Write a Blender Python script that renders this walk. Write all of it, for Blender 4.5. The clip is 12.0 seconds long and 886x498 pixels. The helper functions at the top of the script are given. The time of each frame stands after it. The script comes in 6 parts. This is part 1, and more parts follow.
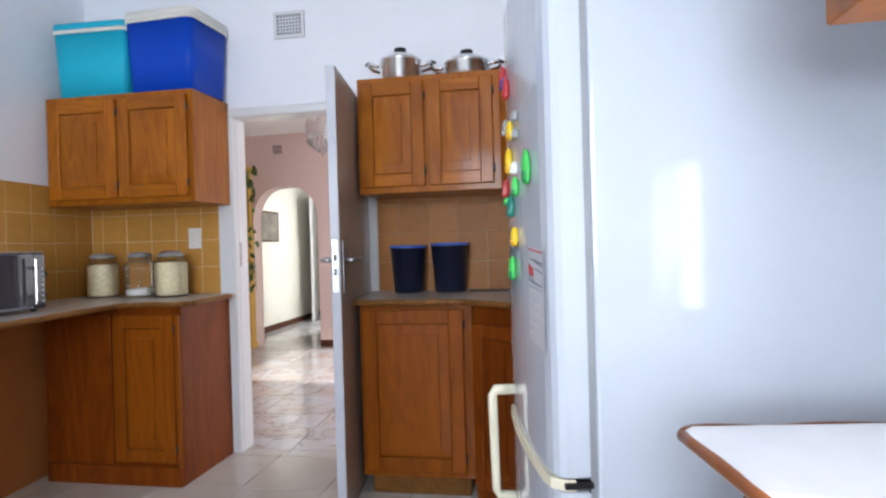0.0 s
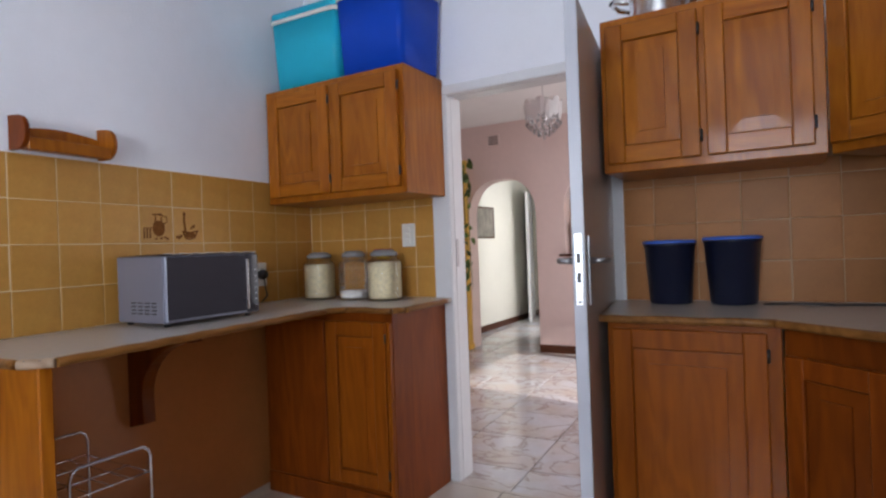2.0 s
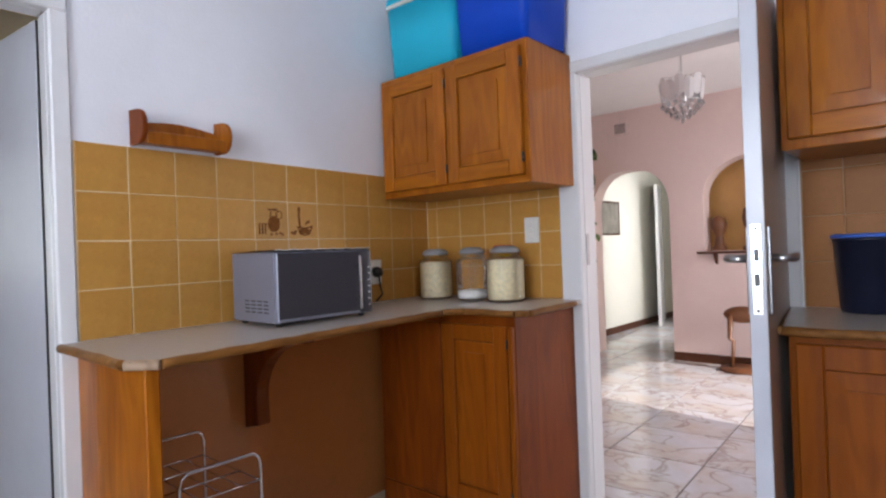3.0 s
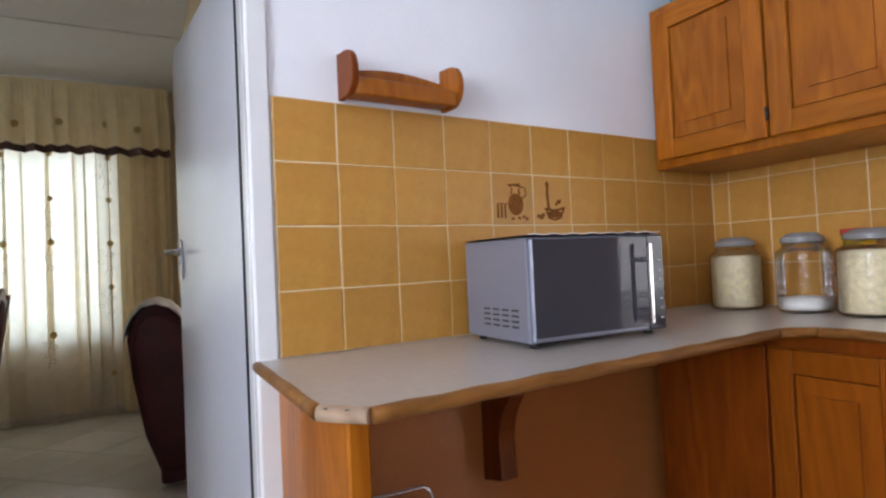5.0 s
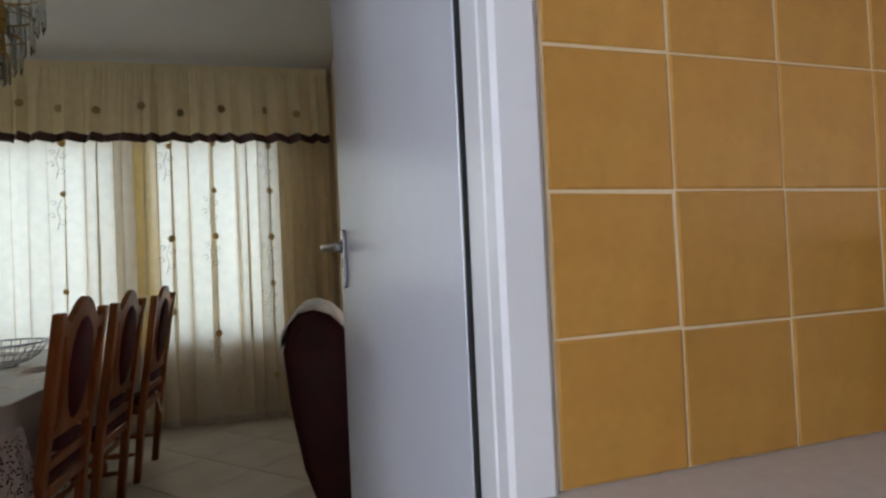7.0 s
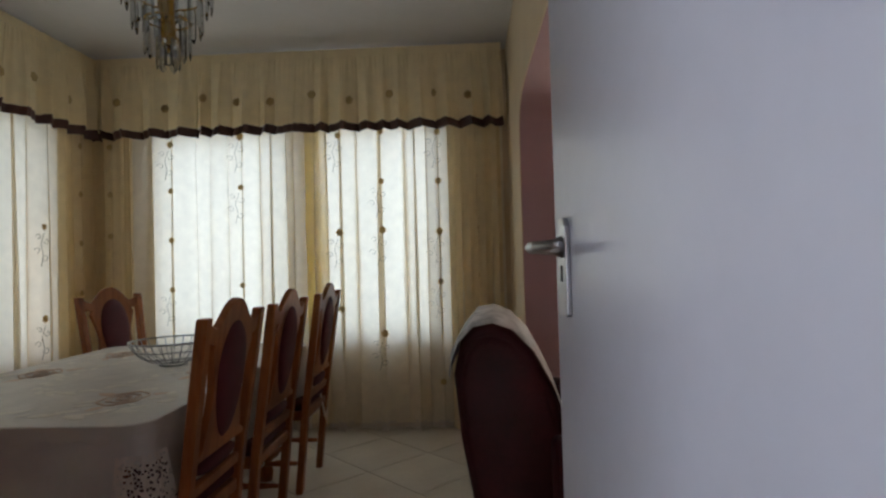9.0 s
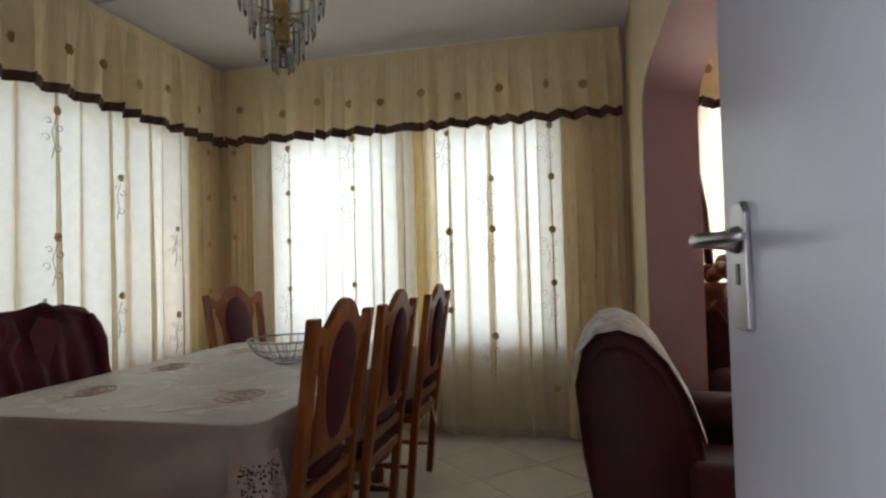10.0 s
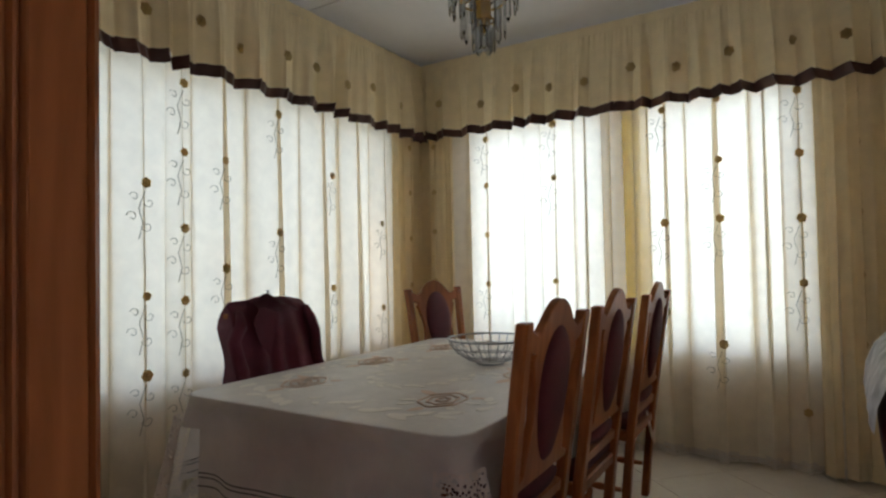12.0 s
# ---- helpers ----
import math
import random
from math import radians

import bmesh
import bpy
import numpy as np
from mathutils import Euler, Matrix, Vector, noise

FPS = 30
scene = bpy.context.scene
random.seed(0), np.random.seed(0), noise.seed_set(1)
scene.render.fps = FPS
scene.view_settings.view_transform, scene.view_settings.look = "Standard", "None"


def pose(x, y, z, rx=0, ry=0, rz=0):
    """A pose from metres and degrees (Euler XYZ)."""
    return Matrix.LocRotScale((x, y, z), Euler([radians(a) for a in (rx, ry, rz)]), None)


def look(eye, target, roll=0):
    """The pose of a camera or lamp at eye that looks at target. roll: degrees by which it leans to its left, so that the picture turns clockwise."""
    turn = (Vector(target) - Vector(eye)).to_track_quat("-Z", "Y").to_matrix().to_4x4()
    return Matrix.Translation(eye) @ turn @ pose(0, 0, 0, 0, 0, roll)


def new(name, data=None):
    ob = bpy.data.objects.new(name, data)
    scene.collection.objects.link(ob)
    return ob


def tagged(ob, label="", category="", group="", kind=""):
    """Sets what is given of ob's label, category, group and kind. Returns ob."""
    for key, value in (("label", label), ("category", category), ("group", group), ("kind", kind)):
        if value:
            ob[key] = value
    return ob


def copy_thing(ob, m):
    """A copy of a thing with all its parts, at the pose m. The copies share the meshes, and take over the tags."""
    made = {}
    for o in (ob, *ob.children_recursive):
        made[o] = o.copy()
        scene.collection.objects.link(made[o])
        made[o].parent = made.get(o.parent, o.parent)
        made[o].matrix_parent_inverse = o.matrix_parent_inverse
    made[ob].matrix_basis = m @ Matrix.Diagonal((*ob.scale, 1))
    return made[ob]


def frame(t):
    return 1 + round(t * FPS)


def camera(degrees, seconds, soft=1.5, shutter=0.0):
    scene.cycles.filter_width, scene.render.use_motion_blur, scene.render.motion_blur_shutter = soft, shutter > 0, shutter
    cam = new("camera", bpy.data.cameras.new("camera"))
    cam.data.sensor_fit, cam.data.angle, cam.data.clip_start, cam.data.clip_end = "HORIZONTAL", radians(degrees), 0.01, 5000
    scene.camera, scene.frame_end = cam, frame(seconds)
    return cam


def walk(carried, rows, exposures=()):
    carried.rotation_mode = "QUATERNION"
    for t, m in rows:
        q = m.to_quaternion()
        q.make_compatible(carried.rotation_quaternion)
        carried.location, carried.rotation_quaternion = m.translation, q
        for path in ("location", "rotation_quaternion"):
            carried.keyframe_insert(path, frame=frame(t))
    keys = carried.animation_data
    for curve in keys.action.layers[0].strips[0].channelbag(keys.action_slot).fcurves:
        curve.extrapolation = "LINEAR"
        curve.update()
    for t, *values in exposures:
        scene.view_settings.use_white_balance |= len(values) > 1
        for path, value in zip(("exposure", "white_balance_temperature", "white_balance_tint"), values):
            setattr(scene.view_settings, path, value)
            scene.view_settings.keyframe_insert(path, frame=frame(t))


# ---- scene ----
cam = camera(74.9, 12.0, soft=2.4)
PATH = [
    (0, (0.31, 0.376, 1.17), (-0.022, 2.348, 1.157), -1.6),
    (0.5, (0.233, 0.551, 1.172), (-0.245, 2.493, 1.161), -1.8),
    (1, (0.141, 0.686, 1.182), (-0.495, 2.583, 1.17), -1.9),
    (1.5, (0.053, 0.817, 1.179), (-0.752, 2.648, 1.171), -2.0),
    (2, (-0.002, 0.944, 1.176), (-1.009, 2.672, 1.173), -2.1),
    (2.5, (-0.059, 1.04, 1.164), (-1.243, 2.652, 1.165), -2.1),
    (3, (-0.173, 1.137, 1.169), (-1.502, 2.632, 1.174), -2.1),
    (5, (-0.821, 1.433, 1.136), (-2.589, 2.366, 1.183), -2.6),
    (5.5, (-1.02, 1.444, 1.144), (-2.853, 2.244, 1.197), -2.5),
    (6, (-1.213, 1.456, 1.145), (-3.087, 2.153, 1.197), -2.4),
    (6.5, (-1.439, 1.478, 1.157), (-3.352, 2.06, 1.203), -2.6),
    (8.5, (-2.134, 1.445, 1.199), (-4.132, 1.525, 1.239), -1.7),
    (9, (-2.234, 1.432, 1.2), (-4.232, 1.345, 1.244), -1.6),
    (9.5, (-2.32, 1.413, 1.2), (-4.302, 1.155, 1.247), -1.5),
    (10, (-2.373, 1.394, 1.197), (-4.32, 0.94, 1.253), -1.5),
    (10.5, (-2.408, 1.381, 1.205), (-4.304, 0.746, 1.257), -1.5),
    (11, (-2.453, 1.341, 1.198), (-4.288, 0.548, 1.252), -1.4),
    (11.5, (-2.526, 1.278, 1.198), (-4.296, 0.348, 1.253), -1.2),
    (12, (-2.595, 1.236, 1.2), (-4.292, 0.178, 1.253), -1.1),
]
walk(cam, [(t, look(eye, target, roll)) for t, eye, target, roll in PATH], [(0, 0.16, 6500, 11), (0.5, 0.12, 6500, 15), (1, -0.14, 6500, 16), (1.5, -0.22, 6500, 16), (2, -0.25, 6500, 15), (2.5, -0.12, 6500, 14), (3, 0.07, 6500, 15), (5, 0.36, 6500, 15), (5.5, 0.24, 6500, 15), (6.5, -0.12, 6500, 14), (8.5, -0.38, 6500, 16), (9, -0.13, 6500, 17), (9.5, 0.1, 6500, 17), (11, 0.34, 6500, 17), (12, 0.32, 6500, 17)])

# ---- light ----
world = bpy.data.worlds.new("sky")
scene.world = world
world.use_nodes = True
wn = world.node_tree.nodes
sky = wn.new("ShaderNodeTexSky")
sky.sky_type, sky.sun_disc, sky.sun_elevation, sky.sun_rotation = "NISHITA", False, radians(28), radians(100)
wn["Background"].inputs["Strength"].default_value = 0.12
world.node_tree.links.new(sky.outputs["Color"], wn["Background"].inputs["Color"])
sun = new("sun", bpy.data.lights.new("sun", "SUN"))
sun.data.energy, sun.data.angle, sun.data.color = 5.0, radians(0.6), (1.0, 0.95, 0.87)
sun.matrix_basis = look((9, 4.3, 4.9), (0, 5.5, 0))


def window_light(name, centre, towards, w, h, power, tint=(1.0, 0.98, 0.95)):
    lamp = new(name, bpy.data.lights.new(name, "AREA"))
    lamp.data.shape, lamp.data.size, lamp.data.size_y, lamp.data.energy, lamp.data.color = "RECTANGLE", w, h, power, tint
    lamp.matrix_basis = look(centre, towards)
    return lamp


window_light("kitchen_window_light", (0.05, -1.86, 1.70), (0.05, 0, 2.45), 1.5, 1.5, 122, (0.80, 0.90, 1.0))
window_light("dining_west_light", (-6.62, -0.37, 1.45), (-5, -0.37, 1.45), 0.98, 1.5, 15.5, (0.69, 0.85, 1.0))
window_light("dining_west_light", (-6.62, 0.76, 1.45), (-5, 0.76, 1.45), 0.94, 1.5, 14.5, (0.69, 0.85, 1.0))
window_light("dining_south_light", (-4.75, -1.62, 1.45), (-4.75, 0, 1.45), 2.6, 1.5, 20, (0.70, 0.855, 1.0))
window_light("lounge_window_light", (-6.62, 3.15, 1.45), (-5, 3.15, 1.45), 1.85, 1.5, 72, (0.95, 0.98, 1.0))
window_light("hall_window_light", (1.36, 5.6, 1.2), (0, 5.6, 1.0), 1.7, 2.0, 55, (0.93, 0.96, 1.0))
window_light("far_room_light", (-1.36, 8.55, 1.4), (-3, 8.55, 1.2), 1.2, 1.4, 70, (0.95, 0.98, 1.0))
# Added lamp, unseen: gives the bright rectangle mirrored in the fridge side.
window_light("fridge_reflection_light", (1.06, 0.785, 1.18), (0, 0.785, 1.18), 0.24, 0.46, 5, (0.92, 0.97, 1.0))

# ---- materials ----


def mat(name, base, rough=0.5, metal=0.0, vary=0.08, scale=6.0, bump=0.0, bump_scale=60.0, spec=0.5, rand=0.0, coat=0.0, tint=None):
    """A surface with two scales of variation and fine relief."""
    m = bpy.data.materials.new(name)
    m.use_nodes = True
    n, l = m.node_tree.nodes, m.node_tree.links
    b = n["Principled BSDF"]
    b.inputs["Roughness"].default_value, b.inputs["Metallic"].default_value = rough, metal
    b.inputs["Specular IOR Level"].default_value, b.inputs["Coat Weight"].default_value = spec, coat
    b.inputs["Coat Roughness"].default_value = 0.08
    co = n.new("ShaderNodeTexCoord")
    big, fine = n.new("ShaderNodeTexNoise"), n.new("ShaderNodeTexNoise")
    big.inputs["Scale"].default_value, fine.inputs["Scale"].default_value = scale, scale * 9
    big.inputs["Detail"].default_value = 3
    add = n.new("ShaderNodeMath")
    add.operation = "MULTIPLY_ADD"
    add.inputs[1].default_value = 0.4
    l.new(co.outputs["Object"], big.inputs["Vector"])
    l.new(co.outputs["Object"], fine.inputs["Vector"])
    l.new(fine.outputs["Fac"], add.inputs[0])
    l.new(big.outputs["Fac"], add.inputs[2])
    ramp = n.new("ShaderNodeMapRange")
    ramp.inputs["From Min"].default_value, ramp.inputs["From Max"].default_value = 0.4, 1.0
    ramp.inputs["To Min"].default_value, ramp.inputs["To Max"].default_value = 1 - vary, 1 + vary
    l.new(add.outputs[0], ramp.inputs["Value"])
    last = ramp.outputs[0]
    if rand:
        info, mul = n.new("ShaderNodeObjectInfo"), n.new("ShaderNodeMapRange")
        mul.inputs["To Min"].default_value, mul.inputs["To Max"].default_value = 1 - rand, 1 + rand
        l.new(info.outputs["Random"], mul.inputs["Value"])
        both = n.new("ShaderNodeMath")
        both.operation = "MULTIPLY"
        l.new(last, both.inputs[0])
        l.new(mul.outputs[0], both.inputs[1])
        last = both.outputs[0]
    mix = n.new("ShaderNodeMix")
    mix.data_type, mix.blend_type = "RGBA", "MULTIPLY"
    mix.inputs["Factor"].default_value = 1.0
    mix.inputs["A"].default_value = (*base, 1)
    if tint:
        tn = n.new("ShaderNodeTexNoise")
        tn.inputs["Scale"].default_value, tn.inputs["Detail"].default_value = scale * 0.7, 4
        tr = n.new("ShaderNodeMapRange")
        tr.inputs["From Min"].default_value, tr.inputs["From Max"].default_value = 0.42, 0.68
        tm = n.new("ShaderNodeMix")
        tm.data_type = "RGBA"
        tm.inputs["A"].default_value, tm.inputs["B"].default_value = (*base, 1), (*tint, 1)
        l.new(co.outputs["Object"], tn.inputs["Vector"])
        l.new(tn.outputs["Fac"], tr.inputs["Value"])
        l.new(tr.outputs[0], tm.inputs["Factor"])
        l.new(tm.outputs["Result"], mix.inputs["A"])
    l.new(last, mix.inputs["B"])
    l.new(mix.outputs["Result"], b.inputs["Base Color"])
    if bump:
        bn, bp = n.new("ShaderNodeTexNoise"), n.new("ShaderNodeBump")
        bn.inputs["Scale"].default_value, bn.inputs["Detail"].default_value = bump_scale, 4
        bp.inputs["Strength"].default_value, bp.inputs["Distance"].default_value = bump, 0.01
        l.new(co.outputs["Object"], bn.inputs["Vector"])
        l.new(bn.outputs["Fac"], bp.inputs["Height"])
        l.new(bp.outputs["Normal"], b.inputs["Normal"])
    return m


def wood(name, dark, light, rough=0.35, axis=2, coat=0.08, rings=9.0):
    """Varnished timber with grain along one axis of the object."""
    m = bpy.data.materials.new(name)
    m.use_nodes = True
    n, l = m.node_tree.nodes, m.node_tree.links
    b = n["Principled BSDF"]
    b.inputs["Roughness"].default_value, b.inputs["Coat Weight"].default_value, b.inputs["Coat Roughness"].default_value = rough, coat, 0.1
    b.inputs["Specular IOR Level"].default_value = 0.12
    co, mp, info, off = n.new("ShaderNodeTexCoord"), n.new("ShaderNodeMapping"), n.new("ShaderNodeObjectInfo"), n.new("ShaderNodeVectorMath")
    stretch = [1.0, 1.0, 1.0]
    stretch[axis] = 0.15
    mp.inputs["Scale"].default_value = stretch
    off.operation = "MULTIPLY_ADD"
    off.inputs[1].default_value = (7.0, 5.0, 3.0)
    l.new(info.outputs["Random"], off.inputs[0])
    l.new(co.outputs["Object"], off.inputs[2])
    l.new(off.outputs[0], mp.inputs["Vector"])
    warp = n.new("ShaderNodeTexNoise")
    warp.inputs["Scale"].default_value, warp.inputs["Detail"].default_value = 5.0, 3.0
    l.new(mp.outputs[0], warp.inputs["Vector"])
    push = n.new("ShaderNodeVectorMath")
    push.operation = "MULTIPLY_ADD"
    push.inputs[1].default_value = (0.32, 0.32, 0.32)
    l.new(warp.outputs["Color"], push.inputs[0])
    l.new(mp.outputs[0], push.inputs[2])
    grain, fine = n.new("ShaderNodeTexWave"), n.new("ShaderNodeTexNoise")
    grain.wave_type, grain.bands_direction = "BANDS", "DIAGONAL"
    grain.inputs["Scale"].default_value, grain.inputs["Distortion"].default_value, grain.inputs["Detail"].default_value = rings, 3.0, 3.0
    fine.inputs["Scale"].default_value, fine.inputs["Detail"].default_value = 110.0, 3.0
    l.new(push.outputs[0], grain.inputs["Vector"])
    l.new(mp.outputs[0], fine.inputs["Vector"])
    blend = n.new("ShaderNodeMath")
    blend.operation = "MULTIPLY_ADD"
    blend.inputs[1].default_value = 0.12
    l.new(grain.outputs["Fac"], blend.inputs[0])
    half = n.new("ShaderNodeMath")
    half.operation = "MULTIPLY"
    half.inputs[1].default_value = 0.16
    l.new(fine.outputs["Fac"], half.inputs[0])
    figure, sumup = n.new("ShaderNodeTexNoise"), n.new("ShaderNodeMath")
    figure.inputs["Scale"].default_value, figure.inputs["Detail"].default_value = 15.0, 4.0
    figure.inputs["Distortion"].default_value = 0.7
    l.new(push.outputs[0], figure.inputs["Vector"])
    sumup.operation, sumup.inputs[1].default_value = "MULTIPLY_ADD", 0.75
    l.new(figure.outputs["Fac"], sumup.inputs[0])
    l.new(half.outputs[0], sumup.inputs[2])
    l.new(sumup.outputs[0], blend.inputs[2])
    ramp = n.new("ShaderNodeValToRGB")
    ramp.color_ramp.elements[0].color, ramp.color_ramp.elements[0].position = (*dark, 1), 0.25
    ramp.color_ramp.elements[1].color, ramp.color_ramp.elements[1].position = (*light, 1), 0.77
    l.new(blend.outputs[0], ramp.inputs["Fac"])
    tone = n.new("ShaderNodeMapRange")
    tone.inputs["To Min"].default_value, tone.inputs["To Max"].default_value = 0.88, 1.12
    l.new(info.outputs["Random"], tone.inputs["Value"])
    mul = n.new("ShaderNodeMix")
    mul.data_type, mul.blend_type = "RGBA", "MULTIPLY"
    mul.inputs["Factor"].default_value = 1.0
    l.new(ramp.outputs["Color"], mul.inputs["A"])
    l.new(tone.outputs[0], mul.inputs["B"])
    l.new(mul.outputs["Result"], b.inputs["Base Color"])
    bp = n.new("ShaderNodeBump")
    bp.inputs["Strength"].default_value, bp.inputs["Distance"].default_value = 0.12, 0.004
    l.new(blend.outputs[0], bp.inputs["Height"])
    l.new(bp.outputs["Normal"], b.inputs["Normal"])
    return m


def cloth(name, base, through_light=0.5, clear=0.0, weave=900.0):
    """Thin woven cloth: reflects, lets light through, and has open gaps between threads."""
    m = bpy.data.materials.new(name)
    m.use_nodes = True
    n, l = m.node_tree.nodes, m.node_tree.links
    n.remove(n["Principled BSDF"])
    out = n["Material Output"]
    dif, tra, cle, a, c = n.new("ShaderNodeBsdfDiffuse"), n.new("ShaderNodeBsdfTranslucent"), n.new("ShaderNodeBsdfTransparent"), n.new("ShaderNodeMixShader"), n.new("ShaderNodeMixShader")
    co, no, mr = n.new("ShaderNodeTexCoord"), n.new("ShaderNodeTexNoise"), n.new("ShaderNodeMapRange")
    no.inputs["Scale"].default_value, no.inputs["Detail"].default_value = 14.0, 5.0
    mr.inputs["To Min"].default_value, mr.inputs["To Max"].default_value = 0.86, 1.08
    mx = n.new("ShaderNodeMix")
    mx.data_type, mx.blend_type = "RGBA", "MULTIPLY"
    mx.inputs["Factor"].default_value, mx.inputs["A"].default_value = 1.0, (*base, 1)
    l.new(co.outputs["Object"], no.inputs["Vector"])
    l.new(no.outputs["Fac"], mr.inputs["Value"])
    l.new(mr.outputs[0], mx.inputs["B"])
    l.new(mx.outputs["Result"], dif.inputs["Color"])
    l.new(mx.outputs["Result"], tra.inputs["Color"])
    th, bp = n.new("ShaderNodeTexNoise"), n.new("ShaderNodeBump")
    th.inputs["Scale"].default_value = weave
    bp.inputs["Strength"].default_value, bp.inputs["Distance"].default_value = 0.2, 0.001
    l.new(co.outputs["Object"], th.inputs["Vector"])
    l.new(th.outputs["Fac"], bp.inputs["Height"])
    l.new(bp.outputs["Normal"], dif.inputs["Normal"])
    a.inputs["Fac"].default_value, c.inputs["Fac"].default_value = through_light, clear
    l.new(dif.outputs[0], a.inputs[1])
    l.new(tra.outputs[0], a.inputs[2])
    l.new(a.outputs[0], c.inputs[1])
    l.new(cle.outputs[0], c.inputs[2])
    l.new(c.outputs[0], out.inputs["Surface"])
    return m


def lace(name, base, cell=70.0):
    """Crocheted lace: a net of thread with round holes."""
    m = cloth(name, base, 0.4)
    n, l = m.node_tree.nodes, m.node_tree.links
    co, vo, st = n.new("ShaderNodeTexCoord"), n.new("ShaderNodeTexVoronoi"), n.new("ShaderNodeMath")
    vo.inputs["Scale"].default_value = cell
    st.operation, st.inputs[1].default_value = "LESS_THAN", 0.36
    l.new(co.outputs["Object"], vo.inputs["Vector"])
    l.new(vo.outputs["Distance"], st.inputs[0])
    last = [x for x in n if x.bl_idname == "ShaderNodeMixShader"][-1]
    l.new(st.outputs[0], last.inputs["Fac"])
    return m


def thin_glass(name, tint=(0.97, 0.98, 0.98), gloss=0.9):
    """Thin clear glass: straight through, with a sharp reflection that grows at a glancing angle."""
    m = bpy.data.materials.new(name)
    m.use_nodes = True
    n, l = m.node_tree.nodes, m.node_tree.links
    n.remove(n["Principled BSDF"])
    tr, gl, mx, fr, sc = n.new("ShaderNodeBsdfTransparent"), n.new("ShaderNodeBsdfGlossy"), n.new("ShaderNodeMixShader"), n.new("ShaderNodeFresnel"), n.new("ShaderNodeMath")
    tr.inputs["Color"].default_value, gl.inputs["Roughness"].default_value = (*tint, 1), 0.03
    fr.inputs["IOR"].default_value = 1.5
    sc.operation, sc.inputs[1].default_value = "MULTIPLY", gloss
    l.new(fr.outputs[0], sc.inputs[0])
    l.new(sc.outputs[0], mx.inputs["Fac"])
    l.new(tr.outputs[0], mx.inputs[1])
    l.new(gl.outputs[0], mx.inputs[2])
    l.new(mx.outputs[0], n["Material Output"].inputs["Surface"])
    return m


WHITE_WALL = mat("white_plaster", (0.87, 0.88, 0.93), 0.6, vary=0.03, scale=2.0, bump=0.12, bump_scale=90)
CREAM_WALL = mat("cream_plaster", (0.72, 0.58, 0.40), 0.7, vary=0.05, scale=2.0, bump=0.12)
PINK_WALL = mat("pink_plaster", (0.76, 0.60, 0.56), 0.65, vary=0.05, scale=2.0, bump=0.1)
MAUVE_WALL = mat("mauve_pink_plaster", (0.58, 0.37, 0.38), 0.65, vary=0.05, scale=2.0, bump=0.1)
CORRIDOR_WALL = mat("pale_cream_plaster", (0.74, 0.72, 0.64), 0.65, vary=0.04, scale=2.0, bump=0.1)
DINING_CEILING = mat("dining_ceiling_board", (0.70, 0.68, 0.67), 0.8, vary=0.05, scale=1.5, bump=0.08)
SHEER_SKIRT = cloth("sheer_cloth_skirt", (0.93, 0.86, 0.80), 0.36, 0.16)
CEILING = mat("ceiling_paint", (0.84, 0.83, 0.82), 0.8, vary=0.04, scale=1.5, bump=0.08)
BROWN_WALL = mat("brown_wall_paint", (0.44, 0.155, 0.042), 0.3, vary=0.12, scale=3.0, bump=0.1)
WHITE_PAINT = mat("white_gloss_paint", (0.74, 0.74, 0.75), 0.22, vary=0.03, scale=3.0, bump=0.03, bump_scale=25)
DOOR_PAINT = mat("grey_white_door_paint", (0.51, 0.52, 0.57), 0.24, vary=0.04, scale=3.0, bump=0.04, bump_scale=25)
BEIGE_DOOR = mat("beige_door_veneer", (0.42, 0.35, 0.29), 0.3, vary=0.06, scale=3.0, bump=0.03)
GROUT = mat("pale_grout", (0.70, 0.56, 0.35), 0.9, vary=0.1, scale=20)
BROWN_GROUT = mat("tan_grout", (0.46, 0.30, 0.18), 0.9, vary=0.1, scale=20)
FLOOR_GROUT = mat("dark_floor_grout", (0.16, 0.13, 0.11), 0.9, vary=0.1, scale=20)
TILE_YELLOW = mat("ochre_glazed_tile", (0.52, 0.265, 0.056), 0.42, vary=0.14, scale=9, bump=0.05, bump_scale=18, rand=0.07, spec=0.35, tint=(0.46, 0.212, 0.042))
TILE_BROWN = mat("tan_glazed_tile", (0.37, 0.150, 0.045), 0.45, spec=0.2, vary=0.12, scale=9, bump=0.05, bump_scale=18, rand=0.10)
MOTIF = mat("brown_tile_motif", (0.20, 0.075, 0.018), 0.8, spec=0.1, vary=0.3, scale=40)
KITCHEN_TILE = mat("cream_floor_tile", (0.55, 0.50, 0.45), 0.15, vary=0.07, scale=5, rand=0.06, bump=0.02)
HALL_TILE = mat("marbled_floor_tile", (0.62, 0.63, 0.68), 0.12, vary=0.12, scale=4.0, rand=0.05, tint=(0.52, 0.46, 0.42))


